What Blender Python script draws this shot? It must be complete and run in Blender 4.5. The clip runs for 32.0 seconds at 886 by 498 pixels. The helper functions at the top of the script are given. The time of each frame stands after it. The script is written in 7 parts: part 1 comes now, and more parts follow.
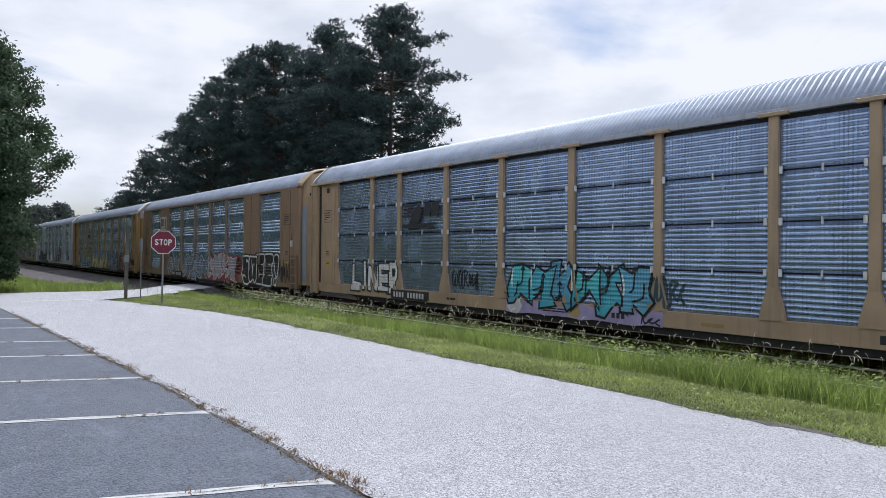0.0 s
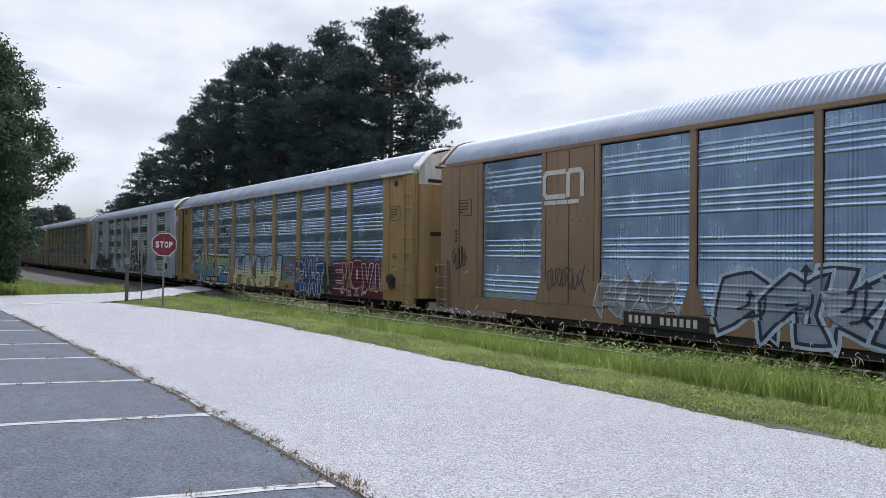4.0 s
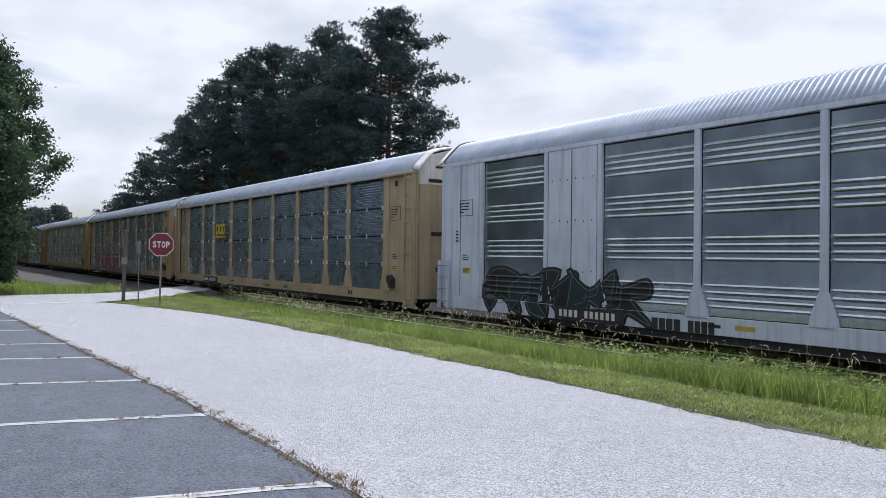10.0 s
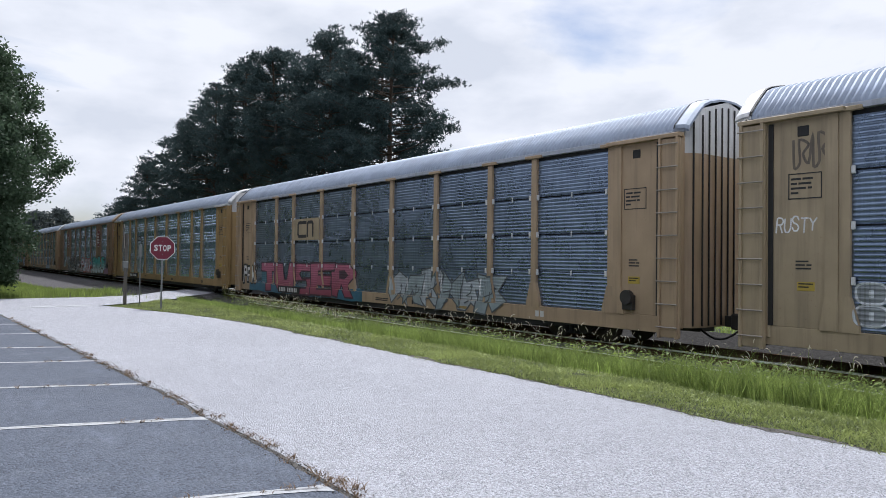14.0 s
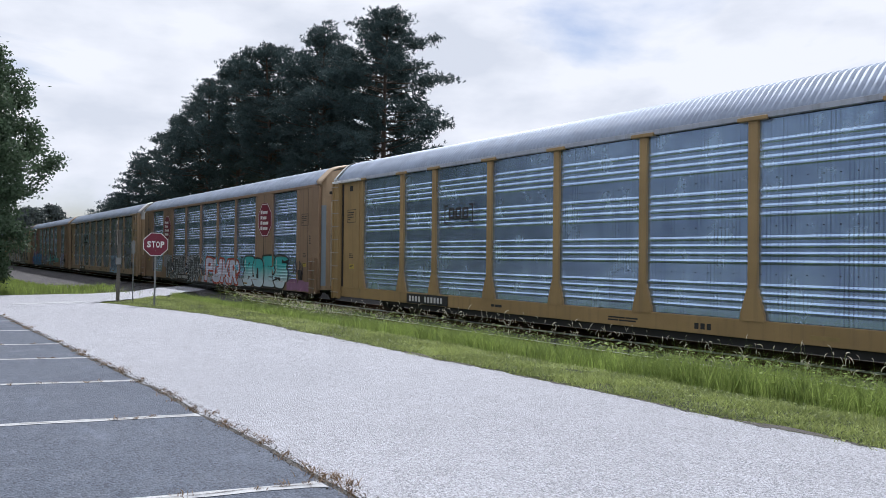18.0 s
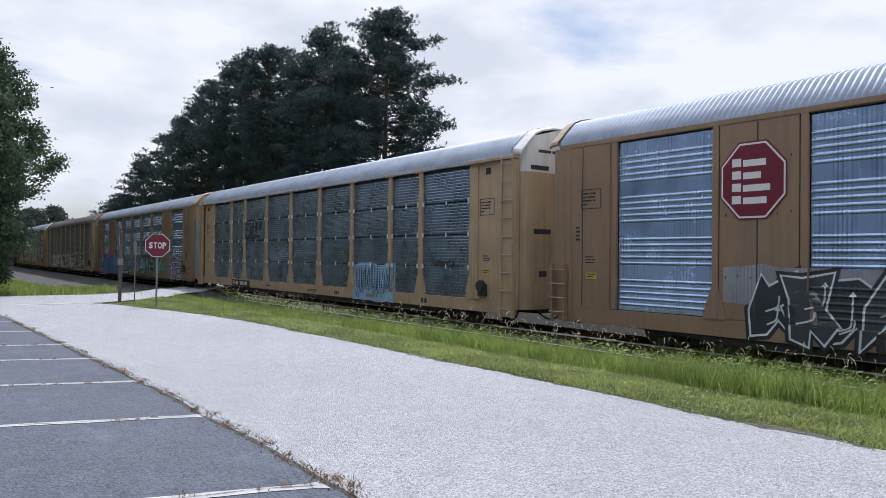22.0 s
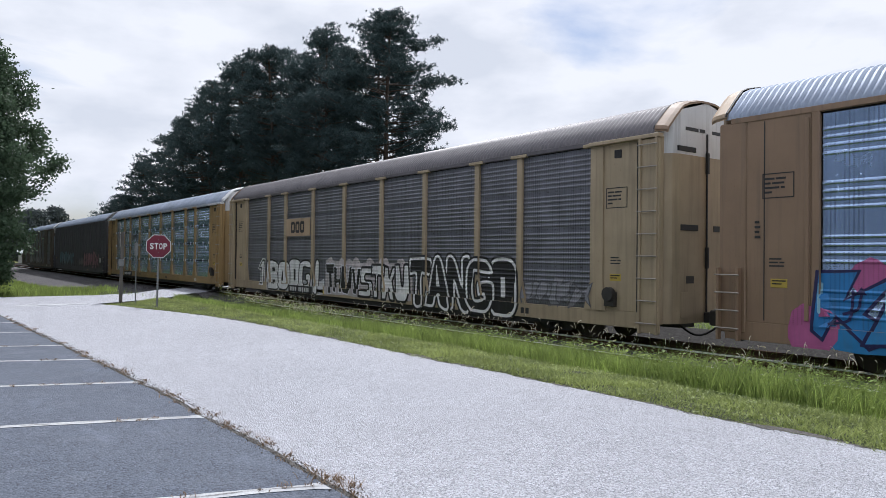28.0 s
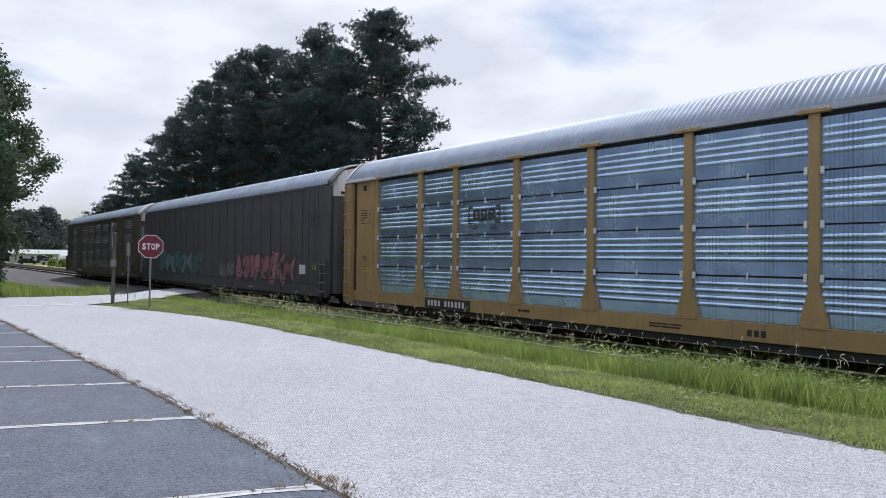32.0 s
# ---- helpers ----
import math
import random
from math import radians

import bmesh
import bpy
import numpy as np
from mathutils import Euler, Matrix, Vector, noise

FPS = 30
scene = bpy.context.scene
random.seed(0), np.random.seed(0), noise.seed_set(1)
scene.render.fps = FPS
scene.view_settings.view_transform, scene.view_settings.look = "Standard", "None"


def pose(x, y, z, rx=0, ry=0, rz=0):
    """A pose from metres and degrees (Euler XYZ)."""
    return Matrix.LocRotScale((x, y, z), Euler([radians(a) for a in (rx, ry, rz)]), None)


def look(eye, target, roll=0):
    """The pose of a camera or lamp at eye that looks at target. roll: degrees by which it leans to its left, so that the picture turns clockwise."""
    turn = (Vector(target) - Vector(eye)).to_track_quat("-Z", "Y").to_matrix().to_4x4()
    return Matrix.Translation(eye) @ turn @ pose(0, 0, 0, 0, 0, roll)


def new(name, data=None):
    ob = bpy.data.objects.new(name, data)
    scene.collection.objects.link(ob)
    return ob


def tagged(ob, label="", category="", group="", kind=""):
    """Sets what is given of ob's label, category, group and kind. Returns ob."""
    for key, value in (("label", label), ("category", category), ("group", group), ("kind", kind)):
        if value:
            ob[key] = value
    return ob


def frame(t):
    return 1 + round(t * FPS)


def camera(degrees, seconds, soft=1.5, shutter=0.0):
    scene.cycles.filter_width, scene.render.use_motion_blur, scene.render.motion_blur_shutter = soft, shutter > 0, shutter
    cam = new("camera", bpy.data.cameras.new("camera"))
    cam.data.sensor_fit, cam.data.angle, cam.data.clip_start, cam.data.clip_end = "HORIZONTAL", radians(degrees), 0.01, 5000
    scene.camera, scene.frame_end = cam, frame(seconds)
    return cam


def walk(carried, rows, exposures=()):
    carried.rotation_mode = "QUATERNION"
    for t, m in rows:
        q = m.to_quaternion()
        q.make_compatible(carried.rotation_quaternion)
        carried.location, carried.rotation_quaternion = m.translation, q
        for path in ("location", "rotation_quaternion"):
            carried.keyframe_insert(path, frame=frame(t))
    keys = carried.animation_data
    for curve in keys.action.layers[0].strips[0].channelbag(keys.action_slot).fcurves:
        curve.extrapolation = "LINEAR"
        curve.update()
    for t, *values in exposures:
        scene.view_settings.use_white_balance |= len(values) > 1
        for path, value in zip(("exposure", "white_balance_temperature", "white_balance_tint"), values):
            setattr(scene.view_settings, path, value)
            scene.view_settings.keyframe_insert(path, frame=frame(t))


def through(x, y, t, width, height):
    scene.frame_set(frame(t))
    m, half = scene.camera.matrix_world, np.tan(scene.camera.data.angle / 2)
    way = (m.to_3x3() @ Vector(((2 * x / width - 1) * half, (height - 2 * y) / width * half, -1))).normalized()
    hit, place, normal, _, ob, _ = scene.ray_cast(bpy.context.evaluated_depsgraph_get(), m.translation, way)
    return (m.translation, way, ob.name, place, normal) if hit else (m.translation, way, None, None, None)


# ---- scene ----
cam = camera(62.95, 32.0, soft=0.75)
EYE = (0.0, 0.0, 1.754)


def aim(heading, rise, lean):
    """The camera's pose: heading from the track's far end towards it, rise above the level, lean to the left, in degrees."""
    h, r = radians(heading), radians(rise)
    way = Vector((-math.cos(h) * math.cos(r), math.sin(h) * math.cos(r), math.sin(r)))
    return look(EYE, Vector(EYE) + way * 10, lean)


walk(cam, [
    (0, aim(36.171, 0.395, 0.635)),
    (0.5, aim(36.156, 0.426, 0.637)),
    (1, aim(36.136, 0.458, 0.637)),
    (1.5, aim(36.117, 0.482, 0.631)),
    (2, aim(36.102, 0.504, 0.621)),
    (2.5, aim(36.094, 0.529, 0.610)),
    (3, aim(36.096, 0.548, 0.601)),
    (3.5, aim(36.104, 0.553, 0.598)),
    (5.5, aim(36.171, 0.587, 0.599)),
    (6, aim(36.208, 0.570, 0.595)),
    (6.5, aim(36.240, 0.554, 0.592)),
    (7, aim(36.268, 0.551, 0.591)),
    (7.5, aim(36.279, 0.554, 0.596)),
    (8, aim(36.279, 0.554, 0.616)),
    (8.5, aim(36.279, 0.554, 0.627)),
    (9, aim(36.279, 0.554, 0.646)),
    (9.5, aim(36.290, 0.562, 0.653)),
    (10, aim(36.316, 0.586, 0.661)),
    (10.5, aim(36.345, 0.622, 0.664)),
    (11, aim(36.363, 0.668, 0.664)),
    (11.5, aim(36.342, 0.726, 0.663)),
    (12, aim(36.286, 0.788, 0.660)),
    (12.5, aim(36.226, 0.839, 0.648)),
    (13, aim(36.189, 0.870, 0.658)),
    (13.5, aim(36.188, 0.876, 0.652)),
    (14, aim(36.220, 0.858, 0.648)),
    (14.5, aim(36.270, 0.823, 0.647)),
    (16.5, aim(36.440, 0.732, 0.643)),
    (17, aim(36.563, 0.644, 0.635)),
    (17.5, aim(36.661, 0.587, 0.626)),
    (18, aim(36.693, 0.568, 0.620)),
    (18.5, aim(36.659, 0.578, 0.620)),
    (19, aim(36.588, 0.608, 0.608)),
    (19.5, aim(36.520, 0.643, 0.602)),
    (20, aim(36.485, 0.673, 0.599)),
    (20.5, aim(36.486, 0.687, 0.597)),
    (21, aim(36.502, 0.685, 0.603)),
    (21.5, aim(36.528, 0.670, 0.617)),
    (22, aim(36.565, 0.646, 0.629)),
    (22.5, aim(36.600, 0.629, 0.637)),
    (23, aim(36.623, 0.622, 0.637)),
    (23.5, aim(36.632, 0.621, 0.637)),
    (24, aim(36.626, 0.626, 0.640)),
    (24.5, aim(36.601, 0.641, 0.636)),
    (25, aim(36.567, 0.662, 0.627)),
    (25.5, aim(36.539, 0.687, 0.617)),
    (27.5, aim(36.504, 0.687, 0.612)),
    (28, aim(36.502, 0.701, 0.604)),
    (28.5, aim(36.501, 0.715, 0.602)),
    (29, aim(36.499, 0.733, 0.597)),
    (29.5, aim(36.498, 0.751, 0.598)),
    (30, aim(36.516, 0.762, 0.597)),
    (30.5, aim(36.569, 0.763, 0.599)),
    (31, aim(36.662, 0.752, 0.602)),
    (31.5, aim(36.811, 0.742, 0.607)),
    (32, aim(37.020, 0.738, 0.606)),
], exposures=[(0.0, 0.0, 5830, 12), (32.0, 0.0, 5830, 12)])

# ---- world, sun, exposure ----
SUN_EL, SUN_AZ = radians(57), math.atan2(-0.80, 0.60)
world = bpy.data.worlds.new("sky")
scene.world = world
world.use_nodes = True
wn, wl = world.node_tree.nodes, world.node_tree.links
wn.clear()
w_out = wn.new("ShaderNodeOutputWorld")
w_bg = wn.new("ShaderNodeBackground")
w_sky = wn.new("ShaderNodeTexSky")
w_sky.sky_type, w_sky.sun_disc = "NISHITA", False
w_sky.sun_elevation, w_sky.sun_rotation = SUN_EL, SUN_AZ
w_sky.dust_density = 2.0
w_scale = wn.new("ShaderNodeVectorMath")
w_scale.operation = "SCALE"
w_scale.inputs["Scale"].default_value = 0.10
w_co = wn.new("ShaderNodeTexCoord")
w_map = wn.new("ShaderNodeMapping")
w_map.inputs["Scale"].default_value = (1.0, 1.0, 2.6)
w_map.inputs["Location"].default_value = (0.35, 0.10, 0.0)
w_map.inputs["Rotation"].default_value = (0.0, 0.0, radians(33))
w_n1 = wn.new("ShaderNodeTexNoise")
w_n1.inputs["Scale"].default_value = 2.6
w_n1.inputs["Detail"].default_value = 7.0
w_n1.inputs["Roughness"].default_value = 0.52
w_n1.inputs["Distortion"].default_value = 0.35
w_r1 = wn.new("ShaderNodeValToRGB")
w_r1.color_ramp.elements[0].position, w_r1.color_ramp.elements[0].color = 0.28, (0.0, 0.0, 0.0, 1)
w_r1.color_ramp.elements[1].position, w_r1.color_ramp.elements[1].color = 0.43, (1, 1, 1, 1)
w_n2 = wn.new("ShaderNodeTexNoise")
w_n2.inputs["Scale"].default_value = 4.2
w_n2.inputs["Detail"].default_value = 6.0
w_r2 = wn.new("ShaderNodeValToRGB")
w_r2.color_ramp.elements[0].position, w_r2.color_ramp.elements[0].color = 0.36, (0.74, 0.748, 0.765, 1)
w_r2.color_ramp.elements[1].position, w_r2.color_ramp.elements[1].color = 0.54, (0.95, 0.932, 0.915, 1)
w_mix = wn.new("ShaderNodeMix")
w_mix.data_type = "RGBA"
wl.new(w_sky.outputs["Color"], w_scale.inputs[0])
wl.new(w_co.outputs["Generated"], w_map.inputs["Vector"])
wl.new(w_map.outputs["Vector"], w_n1.inputs["Vector"])
wl.new(w_map.outputs["Vector"], w_n2.inputs["Vector"])
wl.new(w_n1.outputs["Fac"], w_r1.inputs["Fac"])
wl.new(w_n2.outputs["Fac"], w_r2.inputs["Fac"])
wl.new(w_r1.outputs["Color"], w_mix.inputs["Factor"])
wl.new(w_scale.outputs["Vector"], w_mix.inputs["A"])
wl.new(w_r2.outputs["Color"], w_mix.inputs["B"])
wl.new(w_mix.outputs["Result"], w_bg.inputs["Color"])
w_bg.inputs["Strength"].default_value = 1.0
wl.new(w_bg.outputs["Background"], w_out.inputs["Surface"])

sun = new("sun", bpy.data.lights.new("sun", "SUN"))
sun.data.energy, sun.data.angle, sun.data.color = 3.7, radians(2.0), (1.0, 0.95, 0.87)
sun_way = Vector((math.sin(SUN_AZ) * math.cos(SUN_EL), math.cos(SUN_AZ) * math.cos(SUN_EL), math.sin(SUN_EL)))
sun.matrix_world = look(sun_way * 60, (0, 0, 0))
scene.view_settings.exposure = 0.0

# ---- materials ----
def nodes_of(name):
    m = bpy.data.materials.new(name)
    m.use_nodes = True
    nt = m.node_tree
    return m, nt.nodes, nt.links, nt.nodes["Principled BSDF"]


def noise_node(n, l, co, scale, detail=4.0, rough=0.55, stretch=None):
    t = n.new("ShaderNodeTexNoise")
    t.inputs["Scale"].default_value, t.inputs["Detail"].default_value, t.inputs["Roughness"].default_value = scale, detail, rough
    if stretch:
        mp = n.new("ShaderNodeMapping")
        mp.inputs["Scale"].default_value = stretch
        l.new(co, mp.inputs["Vector"])
        co = mp.outputs["Vector"]
    l.new(co, t.inputs["Vector"])
    return t.outputs["Fac"]


def ramp_node(n, l, fac, a, b, ca=(0, 0, 0), cb=(1, 1, 1)):
    r = n.new("ShaderNodeValToRGB")
    e = r.color_ramp.elements
    e[0].position, e[0].color, e[1].position, e[1].color = a, (*ca, 1), b, (*cb, 1)
    l.new(fac, r.inputs["Fac"])
    return r.outputs["Color"]


def mix_node(n, l, fac, a, b, kind="MIX"):
    x = n.new("ShaderNodeMix")
    x.data_type, x.blend_type = "RGBA", kind
    for key, v in (("Factor", fac), ("A", a), ("B", b)):
        if isinstance(v, (int, float)):
            x.inputs[key].default_value = v
        elif isinstance(v, tuple):
            x.inputs[key].default_value = (*v, 1)
        else:
            l.new(v, x.inputs[key])
    return x.outputs["Result"]


def math_node(n, l, op, a, b=None):
    x = n.new("ShaderNodeMath")
    x.operation = op
    for i, v in enumerate((a, b)):
        if v is None:
            continue
        if isinstance(v, (int, float)):
            x.inputs[i].default_value = v
        else:
            l.new(v, x.inputs[i])
    return x.outputs[0]


def bump_node(n, l, bsdf, height, strength, dist):
    b = n.new("ShaderNodeBump")
    b.inputs["Strength"].default_value, b.inputs["Distance"].default_value = strength, dist
    l.new(height, b.inputs["Height"])
    l.new(b.outputs["Normal"], bsdf.inputs["Normal"])


def shade(c, k):
    return tuple(min(1.0, v * k) for v in c)


def plain(name, color, rough=0.6, metal=0.0, vary=0.12, scale=6.0):
    """A surface with soft mottling and fine grain."""
    m, n, l, b = nodes_of(name)
    co = n.new("ShaderNodeTexCoord").outputs["Object"]
    f1, f2 = noise_node(n, l, co, scale), noise_node(n, l, co, scale * 9)
    c = mix_node(n, l, ramp_node(n, l, f1, 0.3, 0.7), shade(color, 1 - vary), shade(color, 1 + vary))
    c = mix_node(n, l, math_node(n, l, "MULTIPLY", f2, 0.35), c, shade(color, 0.75))
    l.new(c, b.inputs["Base Color"])
    b.inputs["Roughness"].default_value, b.inputs["Metallic"].default_value = rough, metal
    bump_node(n, l, b, f2, 0.15, 0.004)
    return m


def paint(name, color, rough=0.55, rust=0.35, grime=(0.10, 0.085, 0.07)):
    """Weathered railway paint: faded patches, vertical dirt streaks, rust specks."""
    m, n, l, b = nodes_of(name)
    tc = n.new("ShaderNodeTexCoord").outputs["Object"]
    rnd = n.new("ShaderNodeObjectInfo").outputs["Random"]
    off = n.new("ShaderNodeVectorMath")
    off.operation = "ADD"
    l.new(tc, off.inputs[0])
    sc = n.new("ShaderNodeVectorMath")
    sc.operation = "SCALE"
    sc.inputs[0].default_value = (31.0, 17.0, 0.0)
    l.new(rnd, sc.inputs["Scale"])
    l.new(sc.outputs["Vector"], off.inputs[1])
    co = off.outputs["Vector"]
    fade = noise_node(n, l, co, 0.9, 5)
    streak = noise_node(n, l, co, 1.0, 6, 0.6, (7.0, 7.0, 0.35))
    speck = noise_node(n, l, co, 26.0, 3)
    c = mix_node(n, l, ramp_node(n, l, fade, 0.3, 0.72), shade(color, 0.86), shade(color, 1.12))
    c = mix_node(n, l, math_node(n, l, "MULTIPLY", ramp_node(n, l, streak, 0.50, 0.78), 0.42), c, grime)
    c = mix_node(n, l, math_node(n, l, "MULTIPLY", ramp_node(n, l, speck, 0.66, 0.74), rust), c, (0.16, 0.065, 0.03))
    l.new(c, b.inputs["Base Color"])
    b.inputs["Roughness"].default_value = rough
    bump_node(n, l, b, fade, 0.12, 0.02)
    return m


def louvre(name, color, metal=0.55, rough=0.36, holes=True, grime=0.35):
    """Galvanised sheet with spangle, dirt streaks and rows of small punched holes."""
    m, n, l, b = nodes_of(name)
    tc = n.new("ShaderNodeTexCoord").outputs["Object"]
    rnd = n.new("ShaderNodeObjectInfo").outputs["Random"]
    off = n.new("ShaderNodeVectorMath")
    off.operation = "ADD"
    sc = n.new("ShaderNodeVectorMath")
    sc.operation = "SCALE"
    sc.inputs[0].default_value = (13.0, 5.0, 9.0)
    l.new(rnd, sc.inputs["Scale"])
    l.new(tc, off.inputs[0])
    l.new(sc.outputs["Vector"], off.inputs[1])
    co = off.outputs["Vector"]
    cloud = noise_node(n, l, co, 1.3, 6, 0.6)
    streak = noise_node(n, l, co, 1.0, 6, 0.62, (9.0, 9.0, 0.5))
    fine = noise_node(n, l, co, 45.0, 3)
    c = mix_node(n, l, ramp_node(n, l, cloud, 0.32, 0.70), shade(color, 0.80), shade(color, 1.16))
    c = mix_node(n, l, math_node(n, l, "MULTIPLY", ramp_node(n, l, streak, 0.46, 0.76), grime), c, shade(color, 0.45))
    c = mix_node(n, l, math_node(n, l, "MULTIPLY", fine, 0.15), c, shade(color, 0.75))
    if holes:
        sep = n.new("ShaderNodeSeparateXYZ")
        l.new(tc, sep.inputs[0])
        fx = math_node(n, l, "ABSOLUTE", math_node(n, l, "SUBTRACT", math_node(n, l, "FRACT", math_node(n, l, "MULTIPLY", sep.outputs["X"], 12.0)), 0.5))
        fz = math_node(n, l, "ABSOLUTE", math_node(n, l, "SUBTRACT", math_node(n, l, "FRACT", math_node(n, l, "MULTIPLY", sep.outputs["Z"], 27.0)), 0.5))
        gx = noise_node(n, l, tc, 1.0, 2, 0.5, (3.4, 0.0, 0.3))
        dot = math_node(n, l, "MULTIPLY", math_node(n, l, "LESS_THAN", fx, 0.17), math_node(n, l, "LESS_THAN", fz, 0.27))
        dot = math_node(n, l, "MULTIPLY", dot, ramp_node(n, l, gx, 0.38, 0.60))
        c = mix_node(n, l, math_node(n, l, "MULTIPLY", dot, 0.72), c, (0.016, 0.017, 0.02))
    l.new(c, b.inputs["Base Color"])
    b.inputs["Metallic"].default_value = metal
    l.new(math_node(n, l, "ADD", math_node(n, l, "MULTIPLY", cloud, 0.22), rough - 0.1), b.inputs["Roughness"])
    dent = noise_node(n, l, co, 1.0, 3, 0.5, (1.4, 1.4, 2.6))
    bump_node(n, l, b, dent, 0.035, 0.03)
    return m


def spray(name, color, rough=0.42):
    """Spray paint on pressed sheet: uneven cover, drips, punched holes showing dark."""
    m, n, l, b = nodes_of(name)
    tc = n.new("ShaderNodeTexCoord").outputs["Object"]
    f = noise_node(n, l, tc, 2.2, 5)
    drip = noise_node(n, l, tc, 1.0, 4, 0.6, (11.0, 1.0, 0.7))
    c = mix_node(n, l, ramp_node(n, l, f, 0.3, 0.7), shade(color, 0.80), shade(color, 1.14))
    c = mix_node(n, l, math_node(n, l, "MULTIPLY", ramp_node(n, l, drip, 0.52, 0.75), 0.22), c, (0.13, 0.14, 0.16))
    sep = n.new("ShaderNodeSeparateXYZ")
    l.new(tc, sep.inputs[0])
    fx = math_node(n, l, "ABSOLUTE", math_node(n, l, "SUBTRACT", math_node(n, l, "FRACT", math_node(n, l, "MULTIPLY", sep.outputs["X"], 12.0)), 0.5))
    fz = math_node(n, l, "ABSOLUTE", math_node(n, l, "SUBTRACT", math_node(n, l, "FRACT", math_node(n, l, "MULTIPLY", sep.outputs["Z"], 27.0)), 0.5))
    gx = noise_node(n, l, tc, 1.0, 2, 0.5, (3.4, 0.0, 0.3))
    dot = math_node(n, l, "MULTIPLY", math_node(n, l, "LESS_THAN", fx, 0.17), math_node(n, l, "LESS_THAN", fz, 0.27))
    dot = math_node(n, l, "MULTIPLY", math_node(n, l, "MULTIPLY", dot, ramp_node(n, l, gx, 0.40, 0.62)), math_node(n, l, "GREATER_THAN", sep.outputs["Z"], 0.87))
    c = mix_node(n, l, math_node(n, l, "MULTIPLY", dot, 0.55), c, (0.018, 0.018, 0.02))
    l.new(c, b.inputs["Base Color"])
    b.inputs["Roughness"].default_value, b.inputs["Metallic"].default_value = rough, 0.12
    return m


def leafy(name, a, b_, rough=0.55, through=0.25, bias=1.0):
    """Leaves: two greens mixed clump by clump, some light passing through."""
    m, n, l, b = nodes_of(name)
    geo = n.new("ShaderNodeNewGeometry").outputs["Random Per Island"]
    tc = n.new("ShaderNodeTexCoord").outputs["Object"]
    f = noise_node(n, l, tc, 0.8, 3)
    k = math_node(n, l, "ADD", math_node(n, l, "MULTIPLY", geo, 0.55), math_node(n, l, "MULTIPLY", ramp_node(n, l, f, 0.34, 0.66), 0.45))
    c = mix_node(n, l, math_node(n, l, "POWER", k, bias), a, b_)
    l.new(c, b.inputs["Base Color"])
    b.inputs["Roughness"].default_value = rough
    b.inputs["Specular IOR Level"].default_value = 0.25
    tr = n.new("ShaderNodeBsdfTranslucent")
    l.new(mix_node(n, l, 0.5, c, shade(b_, 1.4)), tr.inputs["Color"])
    mx = n.new("ShaderNodeMixShader")
    mx.inputs["Fac"].default_value = through
    l.new(b.outputs[0], mx.inputs[1])
    l.new(tr.outputs[0], mx.inputs[2])
    l.new(mx.outputs[0], n["Material Output"].inputs["Surface"])
    return m


def surface(name, stops, big, small, grain, rough=0.85, bump=0.5, dist=0.01, stones=0.0, specks=0.0, pits=0.0):
    """Ground: three colours over large patches, small stains and grain; stones adds rounded chips."""
    m, n, l, b = nodes_of(name)
    co = n.new("ShaderNodeTexCoord").outputs["Object"]
    f1, f2, f3 = noise_node(n, l, co, big, 5), noise_node(n, l, co, small, 6, 0.6), noise_node(n, l, co, grain, 2)
    c = mix_node(n, l, ramp_node(n, l, f1, 0.34, 0.66), stops[0], stops[1])
    c = mix_node(n, l, math_node(n, l, "MULTIPLY", ramp_node(n, l, f2, 0.48, 0.70), 0.5), c, stops[2])
    h = f3
    if stones:
        v = n.new("ShaderNodeTexVoronoi")
        v.inputs["Scale"].default_value = stones
        l.new(co, v.inputs["Vector"])
        sepc = n.new("ShaderNodeSeparateColor")
        l.new(v.outputs["Color"], sepc.inputs[0])
        c = mix_node(n, l, 0.55, c, mix_node(n, l, ramp_node(n, l, sepc.outputs[0], 0.0, 1.0), shade(stops[0], 0.45), shade(stops[1], 1.45)))
        h = math_node(n, l, "SUBTRACT", 1.0, v.outputs["Distance"])
    else:
        c = mix_node(n, l, math_node(n, l, "MULTIPLY", ramp_node(n, l, f3, 0.40, 0.62), 0.45), c, shade(stops[0], 0.6))
    if pits:
        f6, f7 = noise_node(n, l, co, 70.0, 1), noise_node(n, l, co, 3.0, 4)
        c = mix_node(n, l, math_node(n, l, "MULTIPLY", ramp_node(n, l, f6, 0.57, 0.63), pits), c, shade(stops[2], 0.30))
        c = mix_node(n, l, math_node(n, l, "MULTIPLY", ramp_node(n, l, f7, 0.45, 0.75), 0.25), c, shade(stops[2], 0.75))
    if specks:
        f4, f5 = noise_node(n, l, co, 34.0, 2), noise_node(n, l, co, 1.1, 6, 0.65, (1.0, 2.6, 1.0))
        c = mix_node(n, l, math_node(n, l, "MULTIPLY", ramp_node(n, l, f4, 0.68, 0.74), specks), c, shade(stops[1], 2.6))
        c = mix_node(n, l, math_node(n, l, "MULTIPLY", ramp_node(n, l, f5, 0.56, 0.72), 0.5), c, shade(stops[1], 1.5))
    l.new(c, b.inputs["Base Color"])
    b.inputs["Roughness"].default_value = rough
    bump_node(n, l, b, h, bump, dist)
    return m


